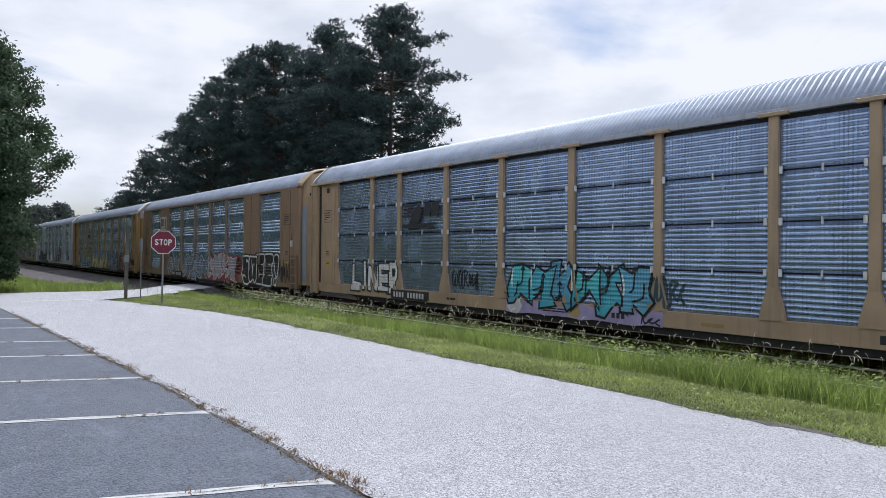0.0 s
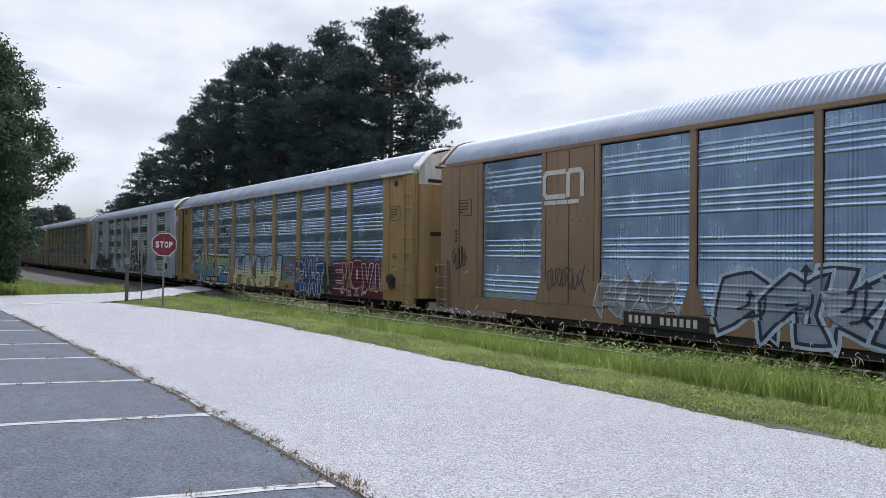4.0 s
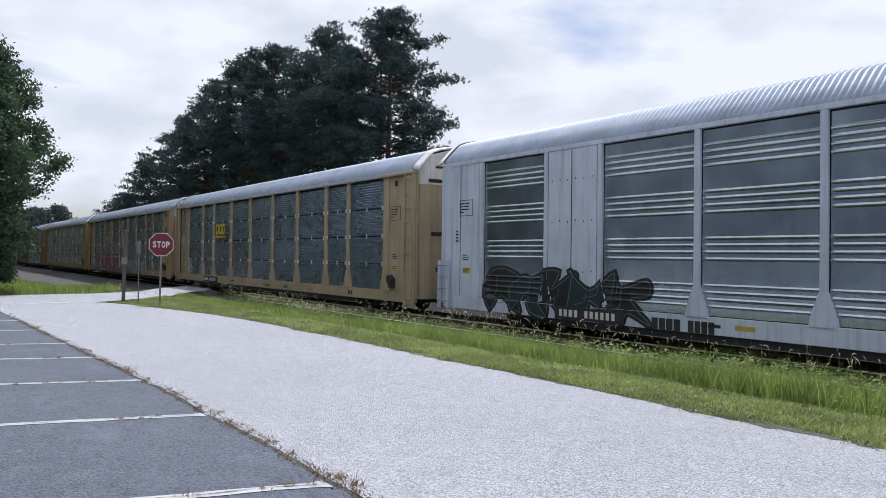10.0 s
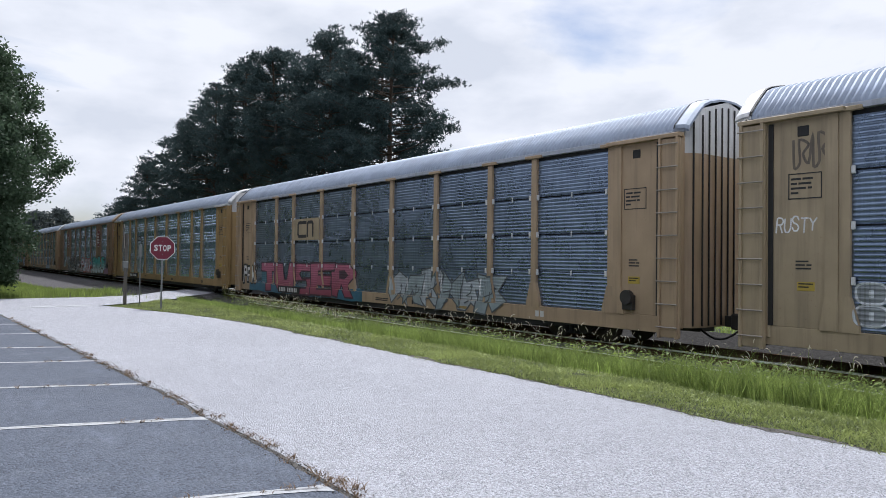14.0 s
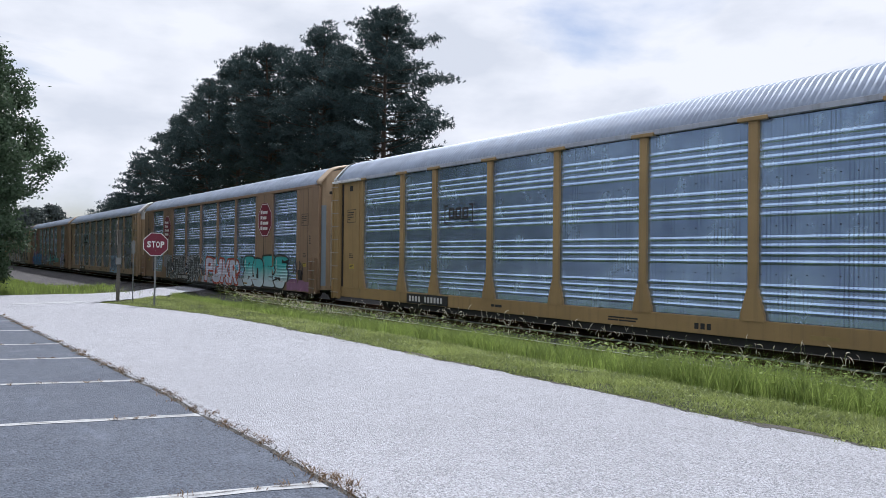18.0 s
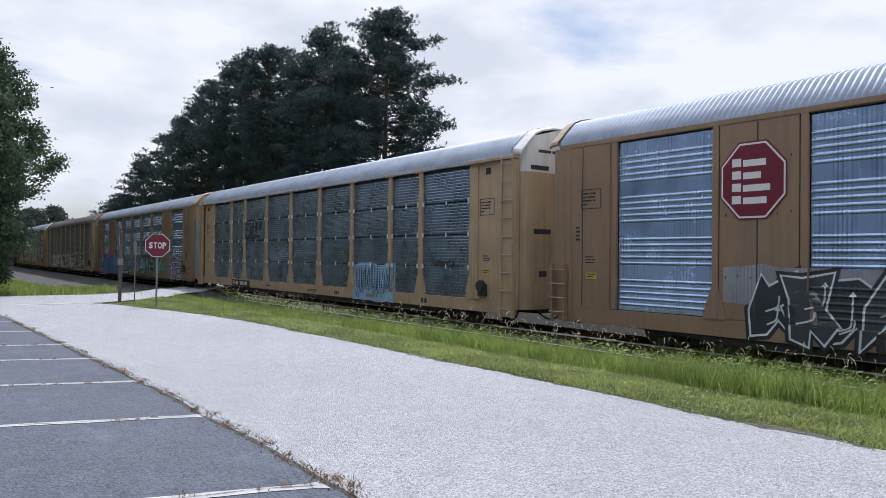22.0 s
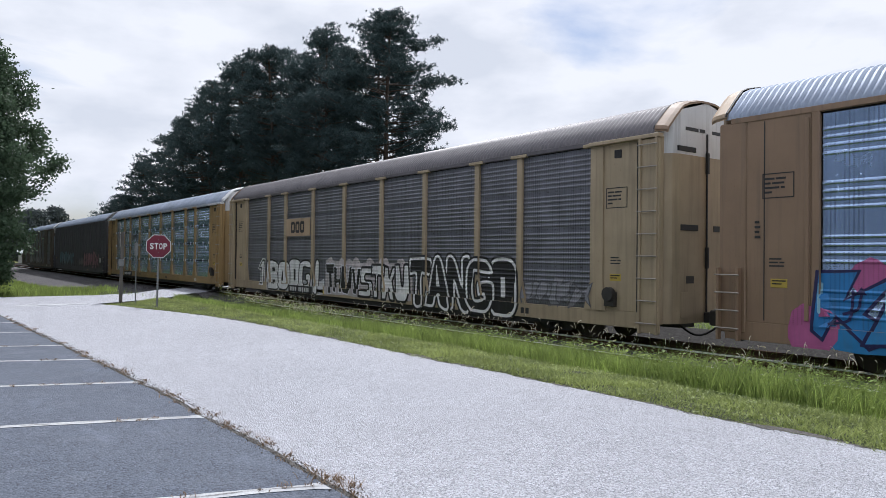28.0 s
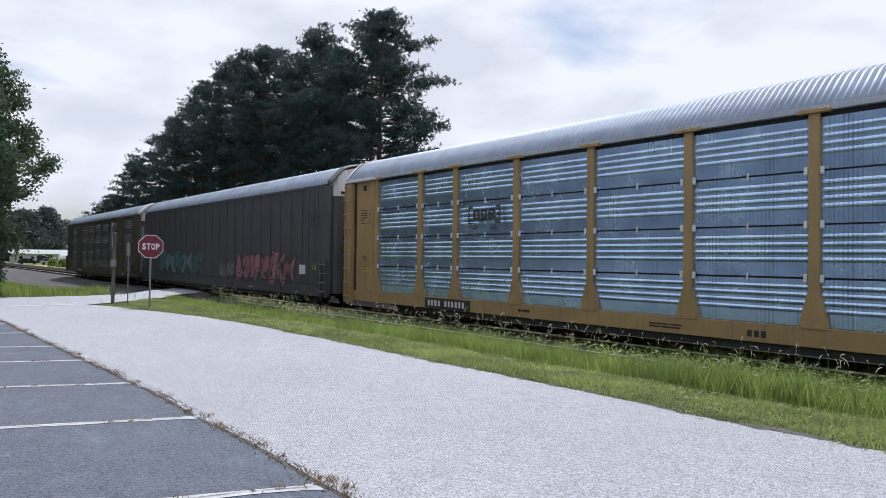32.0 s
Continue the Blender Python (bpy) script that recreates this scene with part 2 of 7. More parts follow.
M = {}
M["yellow"] = paint("yellow_paint", (0.36, 0.245, 0.108))
M["tan"] = paint("tan_paint", (0.42, 0.31, 0.20))
M["buff"] = paint("buff_paint", (0.40, 0.32, 0.21))
M["brown"] = paint("brown_paint", (0.275, 0.185, 0.118))
M["white"] = paint("white_paint", (0.55, 0.605, 0.72), rust=0.2)
M["endwhite"] = paint("end_white_paint", (0.68, 0.69, 0.70), rust=0.3)
M["endcream"] = paint("end_cream_paint", (0.52, 0.47, 0.38), rust=0.6)
M["endblue"] = paint("end_blue_paint", (0.26, 0.32, 0.38), rust=0.3)
M["dusk"] = paint("dusty_brown_paint", (0.072, 0.072, 0.082), rough=0.6, rust=0.2)
M["dusktan"] = paint("dusty_tan_paint", (0.10, 0.078, 0.055), rough=0.6)
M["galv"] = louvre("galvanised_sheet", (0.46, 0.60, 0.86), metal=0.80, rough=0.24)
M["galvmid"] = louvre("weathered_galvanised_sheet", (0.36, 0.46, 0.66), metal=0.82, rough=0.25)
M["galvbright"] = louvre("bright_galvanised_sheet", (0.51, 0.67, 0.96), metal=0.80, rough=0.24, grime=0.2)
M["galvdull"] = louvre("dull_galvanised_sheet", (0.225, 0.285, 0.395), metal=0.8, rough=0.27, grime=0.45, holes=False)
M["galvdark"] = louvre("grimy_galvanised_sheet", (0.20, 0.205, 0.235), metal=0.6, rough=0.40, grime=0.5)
M["galvgreen"] = louvre("greenish_galvanised_sheet", (0.46, 0.52, 0.58), metal=0.9, rough=0.18, holes=False)
M["roof"] = louvre("roof_sheet", (0.34, 0.395, 0.50), metal=0.25, rough=0.58, holes=False, grime=0.25)
M["roofdark"] = louvre("grimy_roof_sheet", (0.15, 0.14, 0.15), metal=0.25, rough=0.5, holes=False, grime=0.5)
M["eave"] = paint("eave_flashing", (0.42, 0.45, 0.52), rust=0.2)
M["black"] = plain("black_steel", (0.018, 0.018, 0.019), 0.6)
M["dark"] = plain("dark_steel", (0.035, 0.032, 0.03), 0.65)
M["rungsteel"] = plain("worn_rung_steel", (0.34, 0.31, 0.27), 0.45, 0.4)
M["wheel"] = plain("wheel_steel", (0.09, 0.075, 0.065), 0.5, 0.6)
# near-white colour stands in for sky mirrored in the rail head
M["rail"] = plain("pale_glint_rail", (0.93, 0.93, 0.93), 0.30, 0.25, vary=0.04)
M["oldlabel"] = plain("faded_label", (0.34, 0.25, 0.10), 0.6)
M["railside"] = plain("rusty_rail", (0.10, 0.06, 0.042), 1.0)
M["railside"].node_tree.nodes["Principled BSDF"].inputs["Specular IOR Level"].default_value = 0.0
M["tie"] = plain("creosoted_wood", (0.07, 0.058, 0.048), 0.85, vary=0.3)
M["label"] = plain("yellow_label", (0.50, 0.37, 0.06), 0.5)
M["stencil"] = plain("black_stencil", (0.03, 0.03, 0.032), 0.6)
M["stencilw"] = plain("white_stencil", (0.66, 0.66, 0.64), 0.6)
M["latch"] = plain("bright_latch_plate", (0.74, 0.75, 0.76), 0.4, 0.3)
M["road"] = surface("chip_seal", ((0.47, 0.475, 0.52), (0.58, 0.585, 0.635), (0.42, 0.424, 0.46)), 0.25, 1.4, 60.0, 0.9, 1.0, 0.016, stones=82.0, pits=0.75)
M["lot"] = surface("old_asphalt", ((0.070, 0.084, 0.116), (0.112, 0.129, 0.168), (0.19, 0.207, 0.248)), 0.5, 2.2, 70.0, 0.85, 0.9, 0.012, stones=58.0, specks=0.6)
M["line"] = surface("worn_line_paint", ((0.46, 0.47, 0.49), (0.58, 0.59, 0.60), (0.20, 0.20, 0.21)), 1.5, 9.0, 50.0, 0.8, 0.3, 0.004)
M["soil"] = surface("grass_soil", ((0.030, 0.042, 0.015), (0.055, 0.066, 0.024), (0.075, 0.062, 0.038)), 0.12, 0.9, 14.0, 0.95, 0.6, 0.05)
M["field"] = surface("far_field", ((0.20, 0.25, 0.07), (0.34, 0.33, 0.12), (0.24, 0.24, 0.09)), 0.03, 0.2, 3.0, 0.95, 0.4, 0.05)
M["dirt"] = surface("edge_dirt", ((0.075, 0.07, 0.065), (0.14, 0.13, 0.12), (0.05, 0.045, 0.04)), 1.2, 5.0, 30.0, 0.95, 0.8, 0.02, stones=60.0)
M["ballast"] = surface("ballast", ((0.088, 0.083, 0.088), (0.135, 0.128, 0.132), (0.055, 0.052, 0.055)), 0.2, 1.5, 20.0, 0.92, 1.0, 0.06, stones=14.0)
M["gravel"] = surface("grey_gravel", ((0.044, 0.042, 0.040), (0.066, 0.063, 0.060), (0.026, 0.025, 0.023)), 0.2, 1.5, 20.0, 0.92, 1.0, 0.04, stones=18.0)
M["gravel"].node_tree.nodes["Principled BSDF"].inputs["Specular IOR Level"].default_value = 0.0
M["grass"] = leafy("meadow_grass", (0.010, 0.026, 0.008), (0.46, 0.58, 0.16), through=0.45, bias=2.0)
M["mown"] = leafy("mown_grass", (0.022, 0.044, 0.014), (0.50, 0.57, 0.20), through=0.38, bias=1.5)
M["seed"] = leafy("seed_heads", (0.55, 0.49, 0.38), (0.80, 0.73, 0.62), through=0.4)
M["dry"] = leafy("dry_weeds", (0.12, 0.075, 0.045), (0.30, 0.21, 0.13), through=0.2)
M["needle"] = leafy("pine_needles", (0.028, 0.052, 0.054), (0.074, 0.112, 0.112), through=0.14)
M["leaf"] = leafy("broad_leaves", (0.034, 0.066, 0.036), (0.10, 0.145, 0.085), through=0.30)
M["weed"] = leafy("weed_leaves", (0.02, 0.05, 0.012), (0.42, 0.52, 0.13), through=0.45, bias=1.5)
# haze is mixed into this leaf colour: paler and bluer than near leaves
M["hazeleaf"] = leafy("haze_tinted_leaves", (0.075, 0.092, 0.098), (0.11, 0.13, 0.13), through=0.1)
M["bark"] = plain("pine_bark", (0.075, 0.055, 0.042), 0.9, vary=0.3)
M["post"] = plain("weathered_post", (0.13, 0.12, 0.105), 0.85, vary=0.25)
M["steelpost"] = plain("galvanised_post", (0.22, 0.23, 0.23), 0.5, 0.5)
M["signred"] = plain("sign_red", (0.16, 0.008, 0.030), 0.45, vary=0.05)
M["signwhite"] = plain("sign_white", (0.75, 0.75, 0.74), 0.45, vary=0.04)
M["siding"] = plain("pale_siding", (0.46, 0.47, 0.46), 0.7)
M["greyroof"] = plain("grey_roof_sheet", (0.36, 0.40, 0.40), 0.5)
M["wall"] = plain("dark_reflection_wall", (0.115, 0.138, 0.17), 0.85)
M["glass"] = plain("dark_window_glass", (0.03, 0.035, 0.04), 0.12)
M["tank"] = plain("white_tank_paint", (0.72, 0.73, 0.74), 0.4)
M["carpaint"] = plain("grey_car_paint", (0.34, 0.38, 0.44), 0.3, 0.3)
M["carpaintw"] = plain("white_car_paint", (0.66, 0.67, 0.70), 0.3)
M["tarp"] = plain("pale_canopy_cloth", (0.66, 0.69, 0.74), 0.7)

# ---- mesh helpers ----
class Mesh:
    """Collects corners and faces for one mesh."""

    def __init__(self):
        self.v, self.f = [], []

    def quadbox(self, x0, x1, y0, y1, z0, z1):
        i = len(self.v)
        self.v += [(x0, y0, z0), (x1, y0, z0), (x1, y1, z0), (x0, y1, z0), (x0, y0, z1), (x1, y0, z1), (x1, y1, z1), (x0, y1, z1)]
        self.f += [(i, i + 3, i + 2, i + 1), (i + 4, i + 5, i + 6, i + 7), (i, i + 1, i + 5, i + 4), (i + 1, i + 2, i + 6, i + 5), (i + 2, i + 3, i + 7, i + 6), (i + 3, i, i + 4, i + 7)]
        return self

    def box(self, x0, x1, y0, y1, z0, z1, b=0.008):
        """A box with chamfered edges."""
        x0, x1, y0, y1, z0, z1 = min(x0, x1), max(x0, x1), min(y0, y1), max(y0, y1), min(z0, z1), max(z0, z1)
        b = min(b, (x1 - x0) * 0.3, (y1 - y0) * 0.3, (z1 - z0) * 0.3)
        lo, hi = (x0, y0, z0), (x1, y1, z1)
        idx = {}
        for sx in (0, 1):
            for sy in (0, 1):
                for sz in (0, 1):
                    s = (sx, sy, sz)
                    for a in range(3):
                        p = [lo[k] + b if s[k] == 0 else hi[k] - b for k in range(3)]
                        p[a] = lo[a] if s[a] == 0 else hi[a]
                        idx[s, a] = len(self.v)
                        self.v.append(tuple(p))
        for a in range(3):
            u, w = [k for k in range(3) if k != a]
            for s in (0, 1):
                ring = []
                for du, dw in ((0, 0), (1, 0), (1, 1), (0, 1)):
                    c = [0, 0, 0]
                    c[a], c[u], c[w] = s, du, dw
                    ring.append(idx[tuple(c), a])
                self.f.append(tuple(ring if (s == 1) == (a != 1) else ring[::-1]))
        for a in range(3):
            u, w = [k for k in range(3) if k != a]
            for du in (0, 1):
                for dw in (0, 1):
                    c0, c1 = [0, 0, 0], [0, 0, 0]
                    c0[a], c1[a] = 0, 1
                    for c in (c0, c1):
                        c[u], c[w] = du, dw
                    c0, c1 = tuple(c0), tuple(c1)
                    self.f.append((idx[c0, u], idx[c1, u], idx[c1, w], idx[c0, w]))
        for sx in (0, 1):
            for sy in (0, 1):
                for sz in (0, 1):
                    s = (sx, sy, sz)
                    self.f.append((idx[s, 0], idx[s, 1], idx[s, 2]))
        return self

    def prism(self, pts, a0, a1, axis="y"):
        """A flat outline swept along an axis: pts (x, z) for y, (y, z) for x, (x, y) for z."""
        i, n = len(self.v), len(pts)
        for a in (a0, a1):
            for p, q in pts:
                self.v.append({"y": (p, a, q), "x": (a, p, q), "z": (p, q, a)}[axis])
        self.f.append(tuple(range(i, i + n)))
        self.f.append(tuple(range(i + 2 * n - 1, i + n - 1, -1)))
        for k in range(n):
            j = (k + 1) % n
            self.f.append((i + k, i + n + k, i + n + j, i + j))
        return self

    def tube(self, pts, radii, sides=8, cap=True):
        """A round bar through points, with a radius at each."""
        rings = []
        for k, p in enumerate(pts):
            p = Vector(p)
            d = (Vector(pts[min(k + 1, len(pts) - 1)]) - Vector(pts[max(k - 1, 0)]))
            d = d.normalized() if d.length > 1e-9 else Vector((0, 0, 1))
            u = d.cross(Vector((0, 0, 1)) if abs(d.z) < 0.9 else Vector((1, 0, 0))).normalized()
            w = d.cross(u)
            r = radii[k] if isinstance(radii, (list, tuple)) else radii
            ring = []
            for s in range(sides):
                a = 2 * math.pi * s / sides
                ring.append(len(self.v))
                self.v.append(tuple(p + (u * math.cos(a) + w * math.sin(a)) * r))
            rings.append(ring)
        for r0, r1 in zip(rings, rings[1:]):
            for s in range(sides):
                t = (s + 1) % sides
                self.f.append((r0[s], r0[t], r1[t], r1[s]))
        if cap:
            self.f.append(tuple(rings[0][::-1]))
            self.f.append(tuple(rings[-1]))
        return self

    def make(self, name, mat=None, smooth=False):
        me = bpy.data.meshes.new(name)
        me.from_pydata(self.v, [], self.f)
        if mat:
            me.materials.append(mat)
        bm = bmesh.new()
        bm.from_mesh(me)
        bmesh.ops.recalc_face_normals(bm, faces=bm.faces)
        bm.to_mesh(me)
        bm.free()
        if smooth:
            me.polygons.foreach_set("use_smooth", [True] * len(me.polygons))
        me.update()
        return me


def array_mesh(name, verts, faces, mat, smooth=False):
    """A mesh from arrays: verts (n, 3), faces (m, k) all of k corners."""
    verts, faces = np.asarray(verts, np.float32), np.asarray(faces, np.int32)
    me = bpy.data.meshes.new(name)
    me.vertices.add(len(verts))
    me.vertices.foreach_set("co", verts.ravel())
    me.loops.add(faces.size)
    me.loops.foreach_set("vertex_index", faces.ravel())
    me.polygons.add(len(faces))
    me.polygons.foreach_set("loop_start", np.arange(0, faces.size, faces.shape[1], dtype=np.int32))
    me.update(calc_edges=True)
    me.validate()
    me.materials.append(mat)
    if smooth:
        me.polygons.foreach_set("use_smooth", [True] * len(me.polygons))
    return me


def part(name, mesh, material, parent, label="", at=None, smooth=False):
    """Links one mesh object under a thing or a part."""
    me = mesh.make(name, material, smooth) if isinstance(mesh, Mesh) else mesh
    ob = new(name, me)
    ob.parent = parent
    if at is not None:
        ob.location = at
    if label:
        ob["label"] = label
    return ob


def thing(name, label, category, group="", at=(0, 0, 0), kind=""):
    ob = new(name)
    ob.empty_display_size = 0.3
    ob.location = at
    return tagged(ob, label, category, group, kind)


# ---- letter shapes, made while the scene is still empty ----
GLYPHS = {}


def glyph(ch, offset):
    cu = bpy.data.curves.new("letters", "FONT")
    cu.body, cu.size, cu.offset, cu.resolution_u = ch, 1.0, offset, 3
    tmp = new("letters", cu)
    bpy.context.view_layer.update()
    me = bpy.data.meshes.new_from_object(tmp.evaluated_get(bpy.context.evaluated_depsgraph_get()))
    bpy.data.objects.remove(tmp)
    return me


for ch in "STOP":
    GLYPHS[ch, 0] = glyph(ch, 0.03)

# ---- the ground and what lies on it ----
RAIL_Z = -0.3325          # rail head below the road
TRACK_Y = 15.34           # middle of the track


def blend(a, b, t):
    t = max(0.0, min(1.0, t))
    return a + (b - a) * t * t * (3 - 2 * t)


def street_x(x, y):
    """Place across the side street, which bends off slantwise towards the track."""
    return x + 1.7 * max(0.0, y - 6.3)


def street_z(y):
    return blend(0.004, -0.20, (y - 5.8) / 4.0) if y < 11 else blend(-0.20, RAIL_Z + 0.03, (y - 11) / 2.5) if y < 18 else blend(RAIL_Z + 0.03, -0.6, (y - 18) / 5)


def ground_z(x, y):
    """Height of the ground: verge falling to a ditch, ballast bank under the track, level land beyond."""
    bank = blend(0.0, 1.0, (-38.0 - x) / 10.0)           # the bank is higher past the crossing
    near = blend(-0.035, -0.62, (y - 8.2) / 3.6)
    if y > 12.0:
        near = blend(near, RAIL_Z - 0.20, (y - 12.0) / 1.5)
    far = blend(-0.035, -1.15, (y - 4.5) / 4.3)
    if y > 8.9:
        far = -1.15 + (RAIL_Z - 0.20 + 1.15) * min(1.0, (y - 8.9) / 4.6)
    z = near + (far - near) * bank
    if y < 17.2 and -34.4 < street_x(x, y) < -27.6:
        z = min(z, street_z(y) - 0.06) if y > 5 else z
        if y > 7:
            z = street_z(y) - 0.06
    if y > 17.2:
        z = blend(RAIL_Z - 0.20, -0.75, (y - 17.2) / 1.8)
    if y > 30:
        z = blend(-0.75, -0.2, (y - 30) / 40)
    return z


def build_ground():
    xs = np.concatenate([[-2500, -900, -400], np.arange(-220, -80, 6.0), np.arange(-80, -38, 2.0), np.arange(-38, 14, 0.5), np.arange(14, 60, 6.0), [120, 400, 2500]])
    ys = np.concatenate([[-2500, -400, -120, -50, -25, -12], np.arange(-8, 7, 1.5), np.arange(7, 20, 0.35), np.arange(20, 70, 4.0), [90, 150, 400, 2500]])
    vs, fs = [], []
    for y in ys:
        for x in xs:
            z = ground_z(x, y)
            if 8.4 < y < 12.2 and -60 < x < 14:
                z += 0.05 * noise.noise((x * 0.9, y * 0.9, 3.0))
            vs.append((x, y, z))
    n = len(xs)
    for j in range(len(ys) - 1):
        for i in range(n - 1):
            a = j * n + i
            fs.append((a, a + 1, a + n + 1, a + n))
    tagged(new("ground", array_mesh("ground", vs, fs, M["soil"], True)), "grassy verge and soil sloping to a railway ditch", "ground", kind="structure")
    # sunlit field far behind the track
    fv, ff = [], []
    for i, x in enumerate(np.linspace(-420, -64, 30)):
        for y in (23.4, 30.0, 60.0, 130.0, 300.0):
            fv.append((x, y, ground_z(x, y) + 0.03))
    for i in range(29):
        for j in range(4):
            a = i * 5 + j
            ff.append((a, a + 5, a + 6, a + 1))
    tagged(new("field", array_mesh("field", fv, ff, M["field"], True)), "sunlit mown field beyond the railway", "field", kind="structure")


def edge_y(x, base, amp, seed):
    return base + amp * noise.noise((x * 0.55, seed, 0.0)) + amp * 0.45 * noise.noise((x * 2.7, seed, 5.0))


def verge_y(x):
    """Far edge of the road: wavers, and turns towards the side road near the crossing."""
    y = edge_y(x, 7.30, 0.14, 2.0)
    if x < -17:
        y -= 1.75 * min(1.0, (-17 - x) / 10.2) ** 1.7
    return y


def strip(name, low, high, xs, z, mat, steps=4, rough_z=0.0):
    vs, fs = [], []
    for x in xs:
        a, b = low(x), high(x)
        for k in range(steps + 1):
            y = a + (b - a) * k / steps
            vs.append((x, y, z(x, y) if callable(z) else z + rough_z * noise.noise((x * 0.7, y * 0.7, 9.0))))
    n = steps + 1
    for i in range(len(xs) - 1):
        for k in range(steps):
            a = i * n + k
            fs.append((a, a + n, a + n + 1, a + 1))
    return new(name, array_mesh(name, vs, fs, mat, True))


def build_paving():
    lot_edge = lambda x: edge_y(x, 2.62, 0.035, 7.0) - (0.035 * max(0.0, -x - 9.0))
    xs = np.arange(-27.6, 16.01, 0.12)
    road = strip("road", lambda x: lot_edge(x) + 0.045 + 0.05 * noise.noise((x * 3.1, 1.0, 1.0)), verge_y, xs, 0.004, M["road"], 6)
    tagged(road, "pale worn chip-seal road beside the railway", "road", kind="structure")
    # the street that crosses the track
    ys = np.arange(-30, 24.01, 0.4)
    vs, fs = [], []
    for y in ys:
        slant = 1.7 * max(0.0, y - 6.3)
        left = -33.6 - slant + 0.10 * noise.noise((y * 0.8, 4.0, 0.0))
        right = -27.6 if y < 5.3 else -28.5 - slant + 0.12 * noise.noise((y * 0.8, 8.0, 0.0)) + 0.9 * max(0.0, 1 - (y - 5.3) / 1.3) ** 2
        z = street_z(y)
        vs += [(left, y, z), ((left + right) / 2, y, z + 0.02), (right, y, z)]
    for i in range(len(ys) - 1):
        for k in range(2):
            a = i * 3 + k
            fs.append((a, a + 1, a + 4, a + 3))
    side = new("street", array_mesh("street", vs, fs, M["road"], True))
    tagged(side, "pale paved side street crossing the railway", "road", kind="structure")
    # worn white bar at the mouth of the road
    tagged(new("road_marking", Mesh().prism([(-28.0, 2.9), (-27.55, 2.9), (-27.75, 5.1), (-28.2, 5.1)], 0.006, 0.011, "z").make("road_marking", M["line"])), "faded white stop line painted across the road", "marking", kind="structure")
    lot = strip("parking_lot", lambda x: -14.0, lot_edge, np.arange(-27.6, 12.01, 0.15), -0.002, M["lot"], 24)
    tagged(lot, "dark cracked old asphalt of a parking lot", "parking lot", kind="structure")
    crack = strip("edge_strip", lambda x: lot_edge(x) - 0.01 - 0.03 * noise.noise((x * 4, 2.0, 6.0)), lambda x: lot_edge(x) + 0.06 + 0.05 * noise.noise((x * 2.3, 6.0, 2.0)), np.arange(-27.6, 12.01, 0.06), -0.012, M["dirt"], 3)
    for v in crack.data.vertices:
        v.co.z = -0.006 if v.index % 4 in (0, 3) else 0.003 + 0.016 * max(0.0, noise.noise((v.co.x * 5, v.co.y * 9, 1.5)))
    tagged(crack, "crumbled strip of dirt and gravel along the pavement edge", "dirt", kind="structure")
    # stall lines with a dark crack down the middle of each
    for k, (x, dx) in enumerate(((-5.0, 0.325), (-7.9, 0.345), (-10.5, 0.40), (-13.15, 0.42), (-15.4, 0.42), (-18.3, 0.42), (-21.0, 0.42), (-2.3, 0.32), (0.4, 0.32))):
        vs, fs = [], []
        for i in range(46):
            y = 2.60 - i * 0.12
            cx = x - dx * (2.60 - y) + 0.02 * noise.noise((y * 1.3, k * 3.0, 0.0))
            wd = 0.060 + 0.012 * noise.noise((y * 3.0, k * 5.0, 1.0))
            if i == 0:
                wd *= 1.6
            vs += [(cx - wd, y, 0.003), (cx + wd, y, 0.003)]
        for i in range(45):
            fs.append((2 * i, 2 * i + 1, 2 * i + 3, 2 * i + 2))
        line = new("stall_line", array_mesh("stall_line", vs, fs, M["line"]))
        tagged(line, "worn white painted parking stall line", "marking", "parking stall lines", kind="structure")
        cv, cf = [], []
        for i in range(90):
            y = 2.55 - i * 0.06
            cx = x - dx * (2.60 - y) + 0.045 * noise.noise((y * 2.1, k * 7.0, 3.0))
            wd = max(0.001, 0.004 + 0.007 * noise.noise((y * 4.0, k * 2.0, 8.0)))
            cv += [(cx - wd, y, 0.0075), (cx + wd, y, 0.0075)]
        for i in range(89):
            cf.append((2 * i, 2 * i + 1, 2 * i + 3, 2 * i + 2))
        part("crack", array_mesh("crack", cv, cf, M["dirt"]), None, line, "dark crack along the line")


